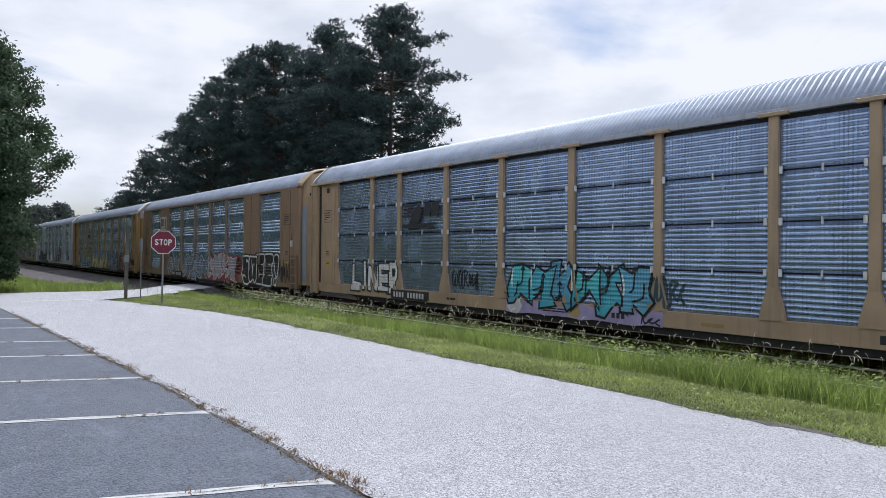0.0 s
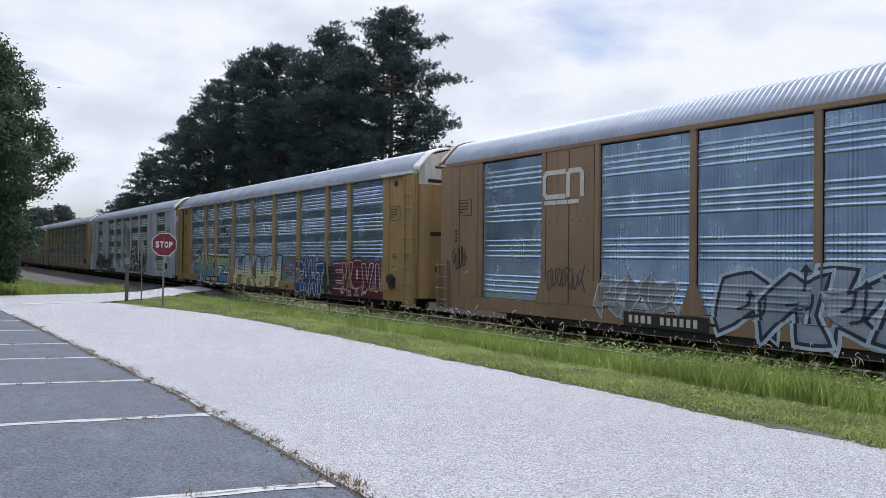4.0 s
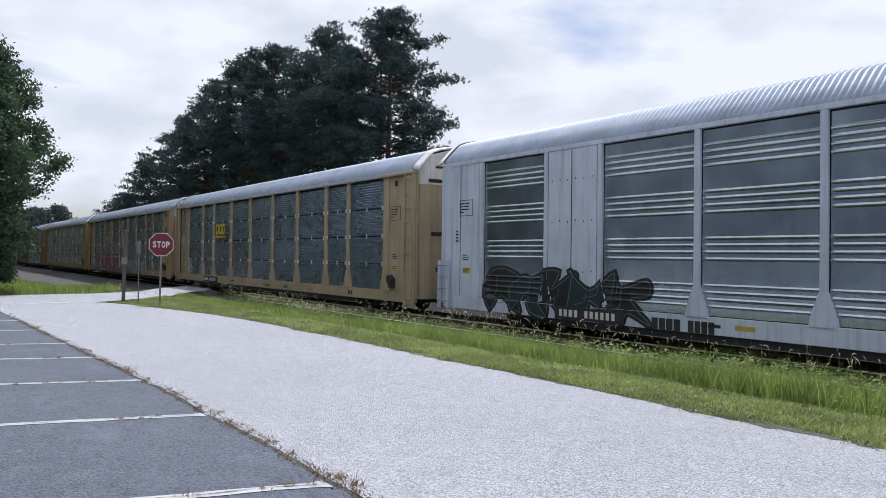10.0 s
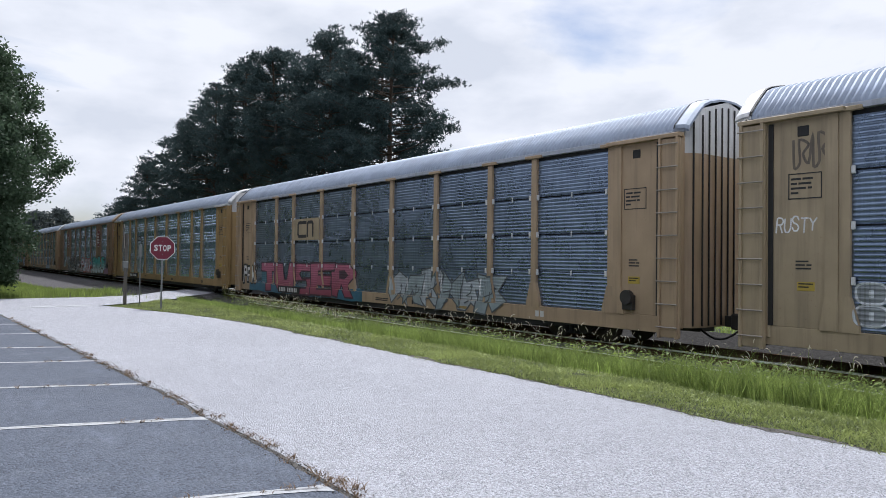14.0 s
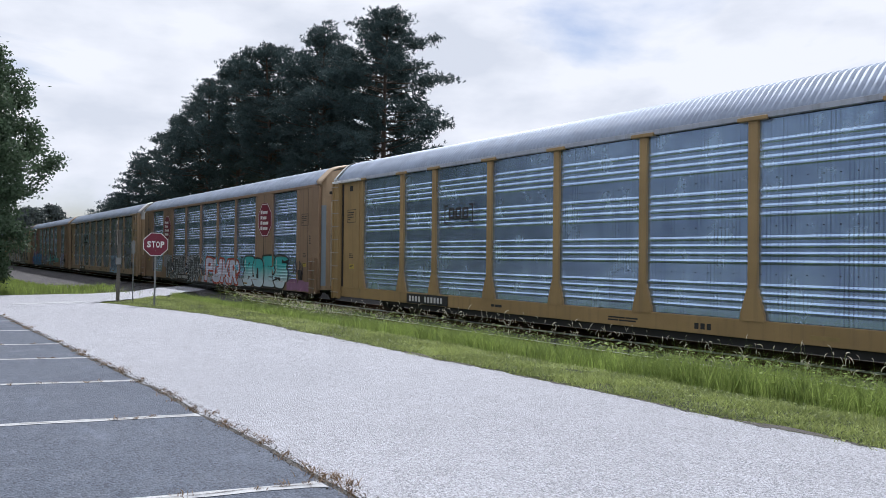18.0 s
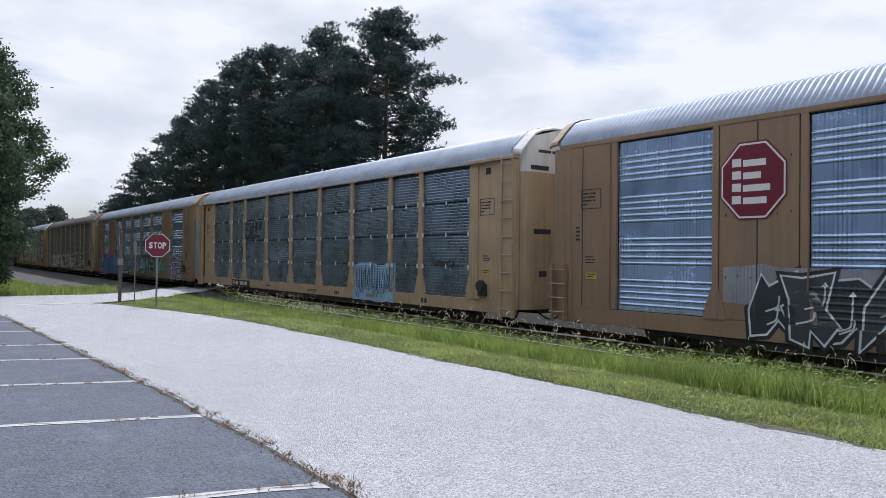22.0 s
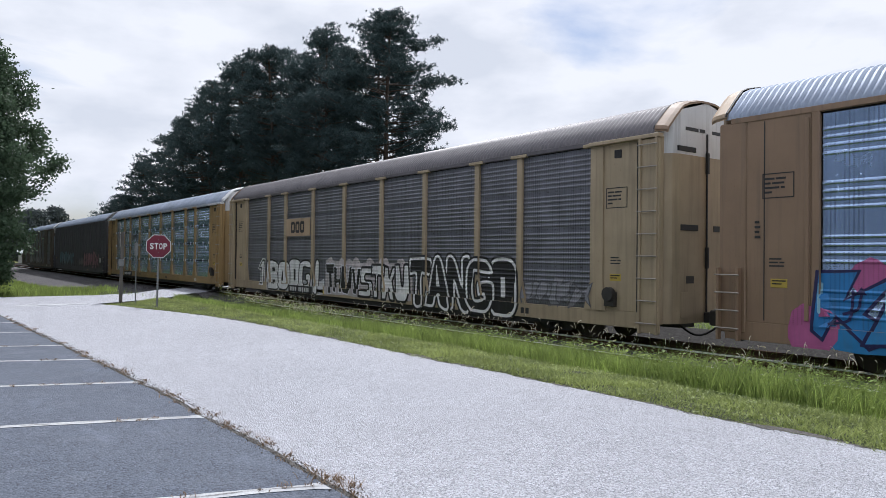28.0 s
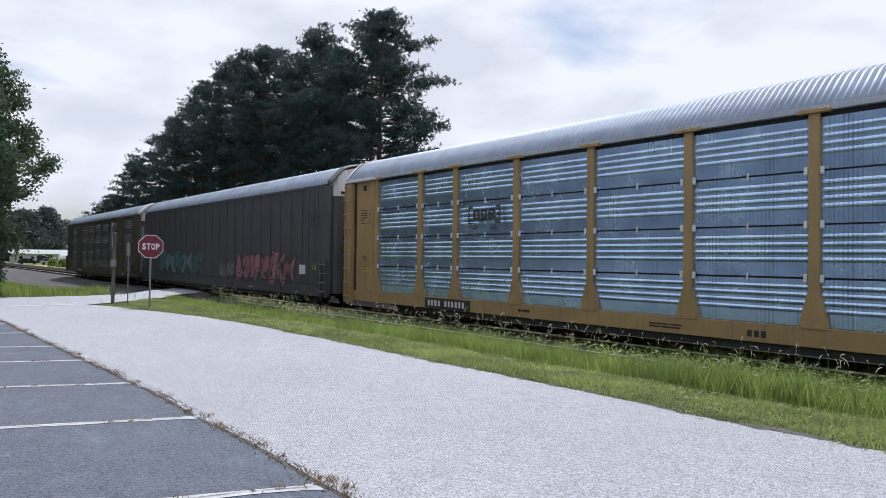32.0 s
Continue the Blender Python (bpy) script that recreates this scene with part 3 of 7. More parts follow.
def build_track():
    bed = strip("ballast_bed", lambda x: 12.35 - 3.9 * blend(0, 1, (-40 - x) / 8) + 0.2 * noise.noise((x * 0.6, 3.0, 3.0)), lambda x: 19.0, np.concatenate([np.arange(-330, -90, 4.0), np.arange(-90, -40, 1.0), np.arange(-40, 40.1, 0.3), np.arange(44, 120, 8.0)]),
                lambda x, y: ground_z(x, y) + 0.03 + 0.035 * noise.noise((x * 3.0, y * 3.0, 2.0)), M["ballast"], 18)
    tagged(bed, "grey crushed stone ballast under the railway", "ballast", kind="structure")
    far = strip("gravel_shoulder", lambda x: 16.55 + 0.15 * noise.noise((x * 0.8, 6.0, 2.0)), lambda x: 23.0 + 0.6 * noise.noise((x * 0.3, 2.0, 2.0)), np.concatenate([np.arange(-330, -90, 6.0), np.arange(-90, 30.1, 0.5)]),
                lambda x, y: ground_z(x, y) + 0.05 + 0.03 * noise.noise((x * 3.0, y * 3.0, 4.0)), M["gravel"], 12)
    tagged(far, "grey gravel shoulder on the far side of the railway", "gravel", kind="structure")
    # loose stones on the shoulder
    rng = np.random.default_rng(4)
    n = 5200
    cx = rng.uniform(-60, 8, n)
    cy = rng.uniform(12.6, 14.9, n)
    base = np.array([(1, 0, 0), (-1, 0, 0), (0, 1, 0), (0, -1, 0), (0, 0, 1), (0, 0, -1)], float)
    tri = np.array([(0, 2, 4), (2, 1, 4), (1, 3, 4), (3, 0, 4), (2, 0, 5), (1, 2, 5), (3, 1, 5), (0, 3, 5)])
    vs = base[None] * rng.uniform(0.018, 0.045, (n, 1, 1)) * rng.uniform(0.6, 1.4, (n, 6, 1))
    a = rng.uniform(0, 6.28, n)
    rx = vs[..., 0] * np.cos(a)[:, None] - vs[..., 1] * np.sin(a)[:, None]
    ry = vs[..., 0] * np.sin(a)[:, None] + vs[..., 1] * np.cos(a)[:, None]
    cz = np.array([ground_z(p, q) + 0.035 for p, q in zip(cx, cy)])
    vs = np.stack([rx + cx[:, None], ry + cy[:, None], vs[..., 2] + cz[:, None]], -1).reshape(-1, 3)
    fs = (tri[None] + 6 * np.arange(n)[:, None, None]).reshape(-1, 3)
    tagged(new("ballast_stones", array_mesh("ballast_stones", vs, fs, M["ballast"])), "loose grey ballast stones on the track shoulder", "stones", kind="stuff")
    track = thing("railway_track", "steel rails on dark wooden sleepers in ballast", "railway", at=(0, TRACK_Y, RAIL_Z))
    prof = [(-0.07, -0.17), (0.07, -0.17), (0.07, -0.15), (0.012, -0.13), (0.012, -0.05), (0.036, -0.035), (0.036, -0.004), (-0.036, -0.004), (-0.036, -0.035), (-0.012, -0.05), (-0.012, -0.13), (-0.07, -0.15)]
    for s in (-0.72, 0.72):
        rail = part("rail", Mesh().prism([(s + p, q) for p, q in prof], -330, 120, "x"), M["railside"], track, "rusty steel rail with a polished head")
        # near head carries the painted sky glint, far head is kept dark
        part("rail_head", Mesh().box(-330, 120, s - 0.0375, s + 0.0375, -0.034, 0.0, 0.009), M["rail"] if s < 0 else M["railside"], rail, "running surface with the sky glint in its colour" if s < 0 else "running surface kept dark, without the glint")
    tie = Mesh().box(-0.11, 0.11, -1.3, 1.3, -0.19, -0.168, 0.006).make("sleeper", M["tie"])
    for i in range(150):
        part("sleeper", tie, None, track, at=(6.0 - i * 0.52, random.uniform(-0.05, 0.05), random.uniform(-0.012, 0.004)))
    far_ties = Mesh()
    for i in range(420):
        x = 6.0 - (150 + i) * 0.52
        far_ties.quadbox(x - 0.11, x + 0.11, -1.3, 1.3, -0.19, -0.17)
    tagged(part("far_sleepers", far_ties, M["tie"], track), kind="stuff")
    # old rail lying beside the track, half hidden in the grass
    spare = Mesh().prism([(p * 0.9, q) for p, q in prof], -34, 10, "x")
    ob = new("spare_rail", spare.make("spare_rail", M["railside"]))
    ob.location = (0, 13.30, -0.43)
    tagged(ob, "old rusty rail lying in the grass beside the track", "rail")
    part("rail_head", Mesh().box(-34, 10, -0.034, 0.034, -0.014, 0.0, 0.005), M["rail"], ob, "worn top edge with the sky glint in its colour")


def build_edges():
    """Crumbs of broken asphalt and soil along both edges of the road."""
    rng = np.random.default_rng(8)
    base = np.array([(1, 0, 0), (-1, 0, 0), (0, 1, 0), (0, -1, 0), (0, 0, 1), (0, 0, -1)], float)
    tri = np.array([(0, 2, 4), (2, 1, 4), (1, 3, 4), (3, 0, 4), (2, 0, 5), (1, 2, 5), (3, 1, 5), (0, 3, 5)])
    n = 6500
    cx = np.concatenate([rng.uniform(-22, -2, n // 2), rng.uniform(-24, 3, n - n // 2)])
    cy = np.array([2.66 - 0.035 * max(0.0, -x - 9.0) + rng.normal(0.02, 0.05) if i < n // 2 else verge_y(x) + rng.normal(0.06, 0.07) for i, x in enumerate(cx)])
    vs = base[None] * (rng.uniform(0.06, 1.0, (n, 1, 1)) ** 3 * 0.009 + 0.002) * rng.uniform(0.6, 1.4, (n, 6, 1))
    vs = (vs + np.stack([cx, cy, np.full(n, 0.006)], 1)[:, None]).reshape(-1, 3)
    fs = (tri[None] + 6 * np.arange(n)[:, None, None]).reshape(-1, 3)
    tagged(new("edge_crumbs", array_mesh("edge_crumbs", vs, fs, M["dirt"])), "crumbs of broken asphalt along the road edges", "gravel", kind="stuff")
    soil = strip("verge_soil", lambda x: verge_y(x) - 0.01 - 0.09 * noise.noise((x * 3.3, 3.0, 1.0)) - 0.06 * noise.noise((x * 9, 3.0, 4.0)), lambda x: verge_y(x) + 0.03 + 0.26 * max(-0.2, noise.noise((x * 0.9, 5.0, 1.0))), np.arange(-27.0, 8.01, 0.08), 0.008, M["dirt"], 3)
    tagged(soil, "bare soil between road edge and grass", "soil", kind="structure")


def build_unseen_wall():
    """Unseen wall added behind the parking lot; darkens what the car sides reflect."""
    wall = Mesh().box(-265, 25, -16.4, -16.0, -0.1, 14.0, 0.02)
    tagged(new("wall_south", wall.make("wall_south", M["wall"])), "unseen dark wall added behind the lot to darken reflections", "wall", kind="structure")


build_ground()
build_paving()
build_edges()
build_track()
build_unseen_wall()

# ---- the train ----
PITCH = 28.6
POSTS = (-11.54, -8.80, -6.90, -4.13, -1.40, 1.40, 4.13, 6.90, 8.80, 11.54)
ROOF = ((-1.545, 5.03), (-1.515, 5.12), (-1.25, 5.40), (-1.07, 5.575), (-0.95, 5.675), (-0.72, 5.765), (-0.30, 5.855), (0.0, 5.87))
ARCH = [*ROOF, *[(-y, z) for y, z in ROOF[-2::-1]]]


def travelled(t):
    """Place along the track of the first car's middle at t seconds."""
    return (((-1.91247524e-05 * t + 1.15154913e-03) * t - 9.02483235e-04) * t + 9.42761540) * t - 14.6631233


MESHES = {}


def shared(key, make):
    if key not in MESHES:
        MESHES[key] = make()
    return MESHES[key]


SIDES = {}      # relief of each car's side, for what is painted on it


def rib_line(height, groups, rib):
    """Section of a pressed sheet: heights and depths; rib is (depth, half width of the rib)."""
    deep, w = rib
    line = [(0.0, 0.0)]
    for z in groups:
        line += [(z - w, 0.0), (z - w * 0.35, -deep * 0.8), (z, -deep), (z + w * 0.20, -deep * 0.95), (z + w * 0.80, -deep * 0.2), (z + w * 1.0, 0.0)]
    line.append((height, 0.0))
    return line


def bolt_row():
    m = Mesh()
    for i in range(9):
        x = -1.2 + 0.3 * i
        m.prism([(x + 0.014 * math.cos(q * 1.047), 0.014 * math.sin(q * 1.047)) for q in range(6)], -0.012, 0.0, "y")
    return m.make("bolt_row", M["dark"])


def ribbed(width, height, mat, groups, rib):
    """Sheet with pressed horizontal ribs; groups are the heights at which ribs stand."""
    half = width / 2
    line = rib_line(height, groups, rib)
    m = Mesh()
    for x in (-half, half):
        for z, y in line:
            m.v.append((x, y, z))
    n = len(line)
    m.f = [(k, n + k, n + k + 1, k + 1) for k in range(n - 1)]
    i = len(m.v)
    m.v += [(-half, 0.03, 0), (half, 0.03, 0), (half, 0.03, height), (-half, 0.03, height)]
    m.f += [(0, i, i + 1, n), (n - 1, 2 * n - 1, i + 2, i + 3), (i, i + 3, i + 2, i + 1)]
    return m.make("louvre_panel", mat)


def roof_mesh(mat, rib=0.142, half=13.42):
    """Arched roof of corrugated sheet."""
    count = int(2 * half / rib)
    n_arch = len(ARCH)
    vs = []
    cols = []
    for i in range(count):
        x = -half + i * rib
        cols += [(x, 0.0), (x + rib * 0.20, 0.0), (x + rib * 0.42, 0.042), (x + rib * 0.76, 0.042)]
    cols.append((half, 0.0))
    for x, h in cols:
        for k, (y, z) in enumerate(ARCH):
            ny, nz = (0.72 if y > 0 else -0.72) * min(1.0, abs(y) / 0.9), 0.70
            d = 0.0 if k in (0, n_arch - 1) else h          # plain flashing along the eave
            s = math.hypot(ny, nz)
            vs.append((x, y + d * ny / s, z + d * nz / s))
    n = len(ARCH)
    fs = []
    for i in range(len(cols) - 1):
        for k in range(n - 1):
            a = i * n + k
            fs.append((a, a + n, a + n + 1, a + 1))
    return array_mesh("roof", vs, fs, mat)


SPRAYS = {}


def ink(color):
    key = tuple(color)
    if key not in SPRAYS:
        SPRAYS[key] = spray("spray_paint", tuple(min(0.84, 1.45 * v) for v in color))
    return SPRAYS[key]


# letter outlines on a grid of ten by ten; after a bar, the counters
LETTERS = {
    "A": "00 39 69 90 60 52 42 30|44 48 54", "B": "00 09 69 97 86 75 93 91 70|36 56 57 37/32 52 53 33", "C": "20 02 07 29 79 97 66 37 33 64 92 70", "D": "00 09 69 96 93 60|35 55 53 33",
    "E": "00 09 99 97 37 36 86 83 33 32 92 90", "F": "00 09 99 96 36 35 75 73 33 30", "G": "20 02 07 29 79 97 67 37 32 62 63 53 55 95 92 70", "H": "00 09 39 35 65 69 99 90 60 63 33 30",
    "I": "20 29 69 60", "K": "00 09 39 46 69 99 65 90 60 43 30", "L": "00 09 39 33 93 90", "N": "00 09 39 64 69 99 90 60 35 30", "O": "20 02 07 29 79 97 92 70|43 46 56 53",
    "P": "00 09 79 97 95 74 34 30|36 56 57 37", "R": "00 09 79 97 95 73 90 60 43 30|37 57 66 55 35", "S": "00 02 62 64 14 05 08 19 99 97 47 36 45 85 94 91 80", "T": "09 99 96 66 60 30 36 06",
    "U": "09 02 20 70 92 99 69 54 44 39", "V": "09 39 53 69 99 60 30", "W": "09 29 34 46 64 79 99 80 60 43 30 10", "Y": "09 39 46 69 99 64 60 30 34", "Z": "09 99 97 43 93 90 00 02 56 06",
    "s": "20 02 04 15 06 08 29 79 98 86 95 93 70|57 98 87 58/43 02 13 42", "w": "06 18 38 48 58 68 88 97 92 70 51 20 02|37 35 36/66 64 65/42 54 56 45", "e": "10 01 08 19 89 97 86 84 93 91 80|46 96 86 56/43 93 83 53", "o": "20 02 07 29 79 97 92 70|43 46 56 53",
    "8": "20 02 04 15 06 08 29 79 98 96 85 94 92 70|46 57 47/42 53 43", "1": "30 36 06 49 69 60", "!": "33 19 89 63/30 32 62 60",
}
# angular forms that are no letters
FORMS = ("00 16 09 48 59 99 75 93 60 42 30", "10 04 29 47 89 96 65 90 62 40", "00 28 19 56 99 84 90 54 43 20", "02 19 59 46 89 98 64 91 60 33 20", "00 05 39 68 99 73 90 50 44 22", "10 03 18 59 97 75 84 90 53 31")


def relief(car, x, z):
    """Depth of a car's side at a place."""
    prof, flush, smooth_side, pw = SIDES[car.name]
    if z < 0.85:
        return -1.532
    if abs(x) > 12.95:
        return -1.560
    if abs(x) > 11.62:
        return -1.532
    if smooth_side:
        return -1.524
    for k, p in enumerate(POSTS):
        d = abs(x - p)
        if d < (pw if z > 1.49 else 0.26 - (0.26 - pw) * max(0.0, z - 0.99) / 0.5):
            return -1.547 if z > 1.49 else -1.554
        if k and flush and POSTS[k - 1] < x < p and p - POSTS[k - 1] < 2.2:
            return -1.537
    for (z0, y0), (z1, y1) in zip(prof, prof[1:]):
        if z0 <= z <= z1:
            return y0 + (y1 - y0) * (z - z0) / max(1e-6, z1 - z0)
    return -1.46


def painted(name, m, mat, car, parent, lift, label=""):
    """Lays flat paint over the posts, ribs and sill of a car's side: cut along every edge of the relief, then pressed on."""
    prof, flush, smooth_side, pw = SIDES[car.name]
    me = bpy.data.meshes.new(name)
    me.from_pydata(m.v, [], m.f)
    bm = bmesh.new()
    bm.from_mesh(me)
    bmesh.ops.triangulate(bm, faces=bm.faces)
    xs, zs = [v[0] for v in m.v], [v[2] for v in m.v]
    lo, hi, zlo, zhi = min(xs), max(xs), min(zs), max(zs)
    cuts = [((0, 0, z), (0, 0, 1)) for z in (0.85, *(q for q, _ in prof)) if zlo < z < zhi]
    for p in (POSTS if not smooth_side else ()):
        for e in (-1, 1):
            if lo - 0.3 < p < hi + 0.3:
                cuts.append(((p + e * pw, 0, 0), (1, 0, 0)))
                if zlo < 1.49 and not flush:
                    cuts.append(((p + e * pw, 0, 1.49), (0.5, 0, e * (0.26 - pw))))
    for e in (-12.95, -11.62, 11.62, 12.95):
        if lo < e < hi:
            cuts.append(((e, 0, 0), (1, 0, 0)))
    for co, no in cuts:
        bmesh.ops.bisect_plane(bm, geom=[*bm.verts, *bm.edges, *bm.faces], dist=1e-5, plane_co=co, plane_no=no)
    vs, fs, seen = [], [], {}
    for f in bm.faces:
        c = f.calc_center_median()
        ring = []
        for v in f.verts:
            # a hair towards the face's middle, so that a corner on an edge takes its own side's depth
            q = v.co.lerp(c, 0.002)
            p = (round(v.co.x, 5), round(relief(car, q.x, q.z) - lift + v.co.y, 4 if v.co.y == 0 else 5), round(v.co.z, 5))
            if p not in seen:
                seen[p] = len(vs)
                vs.append(p)
            ring.append(seen[p])
        if len(set(ring)) == len(ring):
            fs.append(tuple(ring))
    bm.free()
    bpy.data.meshes.remove(me)
    me = bpy.data.meshes.new(name)
    me.from_pydata(vs, [], fs)
    me.materials.append(mat)
    return part(name, me, None, parent, label)


def bend(pts, soft, steps=5):
    """Smooth curve through points; soft 0 keeps the corners."""
    if soft <= 0 or len(pts) < 3:
        return pts
    out = []
    p = [pts[0], *pts, pts[-1]]
    for k in range(1, len(p) - 2):
        for i in range(steps):
            t = i / steps
            q = []
            for j in (0, 1):
                a, b, c, d = p[k - 1][j], p[k][j], p[k + 1][j], p[k + 2][j]
                cr = 0.5 * (2 * b + (c - a) * t + (2 * a - 5 * b + 4 * c - d) * t * t + (3 * b - a - 3 * c + d) * t ** 3)
                q.append(cr * soft + (b + (c - b) * t) * (1 - soft))
            out.append(tuple(q))
    return out + [pts[-1]]


def fat_line(m, pts, radii, y, round_ends=True):
    """Broad sprayed stroke: one strip with mitred corners and rounded or square ends, leaning a hair outward."""
    if isinstance(radii, float):
        radii = [radii] * len(pts)
    n = len(pts)
    rows = []
    for k, ((x, z), r) in enumerate(zip(pts, radii)):
        xa, za = pts[max(0, k - 1)]
        xb, zb = pts[min(n - 1, k + 1)]
        if 0 < k < n - 1:
            d1, d2 = Vector((x - xa, z - za)), Vector((xb - x, zb - z))
            d1, d2 = d1.normalized() if d1.length else d2.normalized(), d2.normalized() if d2.length else d1.normalized()
            d = d1 + d2
            d = d.normalized() if d.length > 0.05 else d1
            r = r * min(1.45, 1.0 / max(0.45, d.dot(d1)))
        else:
            d = Vector((xb - xa, zb - za))
            d = d.normalized() if d.length else Vector((1.0, 0.0))
            if not round_ends:
                x, z = x + d.x * r * (-0.6 if k == 0 else 0.6), z + d.y * r * (-0.6 if k == 0 else 0.6)
        i = len(m.v)
        m.v += [(x - d.y * r, y, z + d.x * r), (x + d.y * r, y, z - d.x * r)]
        if rows:
            p = rows[-1][0]
            m.f.append((p, p + 1, i + 1, i))
        rows.append((i, d, x, z, r))
        y -= 0.00004
    if round_ends:
        for (i, d, x, z, r), s in ((rows[0], -1), (rows[-1], 1)):
            arc = []
            for q in range(1, 6):
                t = math.pi * q / 6
                cx, cz = -d.y * math.cos(t) + s * d.x * math.sin(t), d.x * math.cos(t) + s * d.y * math.sin(t)
                arc.append(len(m.v))
                m.v.append((x + r * cx, m.v[i][1], z + r * cz))
            m.f.append((i, *arc, i + 1))
    return y - 0.0002


def sprayed(car, outlines, x0, x1, z0, z1, fill, edge, halo, rs, soft, lean, rim, rank, jitter=0.0, glint=None):
    """One sprayed letter or form: filled body, line round it, counters, glow behind."""
    body, line, back = Mesh(), Mesh(), Mesh()
    flare = rs.uniform(-0.10, 0.10)

    def place(q):
        u, v = int(q[0]) / 9 + rs.uniform(-jitter, jitter), int(q[1]) / 9 + rs.uniform(-jitter, jitter)
        u = 0.5 + (u - 0.5) * (1 + flare * (v - 0.5))
        return x0 + (x1 - x0) * u + lean * (v - 0.5), z0 + (z1 - z0) * v
    shapes, _, holes = outlines.partition("|")
    for shape in shapes.split("/"):
        pts = [place(q) for q in shape.split()]
        ring = bend([*pts, pts[0]], soft, 4)[:-1] if soft else pts
        i = len(body.v)
        body.v += [(x, 0.0, z) for x, z in ring]
        body.f.append(tuple(range(i, i + len(ring))))
        fat_line(line, [*ring, ring[0], ring[1]], rim, 0.0, False)
        if halo:
            fat_line(back, [*ring, ring[0], ring[1]], rim + 0.075, 0.0, False)
    for hole in filter(None, holes.split("/")):
        pts = [place(q) for q in hole.split()]
        i = len(line.v)
        line.v += [(x, -0.003, z) for x, z in pts]
        line.f.append(tuple(range(i, i + len(pts))))
        fat_line(line, [*pts, pts[0], pts[1]], rim * 0.6, 0.0, False)
    up = 0.0045 + 0.013 * (rank % 2)
    base = painted("graffiti_letter", body, fill if hasattr(fill, "node_tree") else ink(fill), car, car, up, "sprayed graffiti letter")
    painted("outline", line, ink(edge), car, base, up + 0.0035)
    if halo:
        painted("halo", back, ink(halo), car, base, up - 0.0025)
    if glint:
        m = Mesh()
        a, w = x0 + (x1 - x0) * 0.14, x1 - x0
        fat_line(m, bend([(a + lean * 0.3, z0 + (z1 - z0) * 0.86), (a - lean * 0.1, z0 + (z1 - z0) * 0.62), (a, z0 + (z1 - z0) * 0.45)], 1.0), min(0.03, w * 0.05), 0.0)
        painted("highlight", m, ink(glint), car, base, up + 0.0075)
    return base


def bubble_word(car, word, x0, x1, z0, z1, fill, edge, halo=None, seed=1.0, soft=0.25, rim=0.035, lean=0.0, snug=0.06, jitter=0.0, glint=None):
    """A sprayed word, letter by letter, crowding and tilting."""
    rs = random.Random(int(seed * 100) + len(word))
    step = (x1 - x0) / len(word)
    for k, ch in enumerate(word):
        w = step * (0.55 if ch in "I1!" else 1.0)
        a = x0 + step * k + (step - w) / 2
        lo, hi = z0 + rs.uniform(-0.02, 0.08), z1 - rs.uniform(-0.03, 0.14)
        sprayed(car, LETTERS[ch], a - step * snug, a + w + step * snug, lo, hi, fill, edge, halo, rs, soft, lean + rs.uniform(-0.08, 0.08), rim, k, jitter, glint)


def wild_piece(car, x0, x1, z0, z1, fills, edge, seed, count=5, rim=0.03, halo=None, soft=0.0, glint=None):
    """Illegible interlocking angular forms with arrow tips, each a part."""
    rs = random.Random(seed)
    step = (x1 - x0) / count
    for k in range(count):
        a = x0 + step * k
        sprayed(car, FORMS[(k * 5 + seed) % len(FORMS)], a - step * 0.15, a + step * 1.2, z0 + rs.uniform(0, 0.12), z1 - rs.uniform(-0.02, 0.18), fills[k % len(fills)], edge, halo, rs, soft, rs.uniform(-0.15, 0.15), rim, k, 0.075, glint)
        # strokes that cross the form, one ending in an arrow
        m = Mesh()
        for q in range(2):
            xa, za = a + step * rs.uniform(0.1, 0.5), z0 + (z1 - z0) * rs.uniform(0.15, 0.5)
            xb, zb = xa + step * rs.uniform(0.1, 0.45), za + (z1 - z0) * rs.uniform(0.15, 0.45)
            fat_line(m, bend([(xa, za), (xb, za + 0.1), (xb + step * 0.05, zb)], 0.7), rim * 0.8, -0.0005 * q, False)
        i = len(m.v)
        r = rim * 3.2
        m.v += [(xb + step * 0.05, -0.001, zb + r * 1.4), (xb + step * 0.05 - r, -0.001, zb), (xb + step * 0.05 + r, -0.001, zb)]
        m.f.append((i, i + 1, i + 2))
        painted("graffiti_stroke", m, ink(edge), car, car, 0.024, "sprayed graffiti stroke")


def scrawl(car, x0, x1, z0, z1, color, seed, w=0.016):
    """A thin illegible tag, written in one go."""
    rs = random.Random(seed)
    n = max(3, int((x1 - x0) / 0.17))
    wd = (x1 - x0) / n
    pts = []
    for k in range(n):
        x = x0 + wd * k
        top, low = z1 - rs.uniform(0, 0.35) * (z1 - z0), z0 + rs.uniform(0, 0.25) * (z1 - z0)
        pts += rs.choice(([(x, low), (x + wd * 0.2, top), (x + wd * 0.5, low)], [(x + wd * 0.6, top), (x, (top + low) / 2), (x + wd * 0.6, low)], [(x, top), (x + wd * 0.1, low), (x + wd * 0.7, low + 0.1), (x + wd * 0.6, top)]))
    m = Mesh()
    fat_line(m, bend(pts, 0.8, 4), float(w), 0.0, False)
    painted("tag", m, ink(color), car, car, 0.0035, "thin sprayed tag")


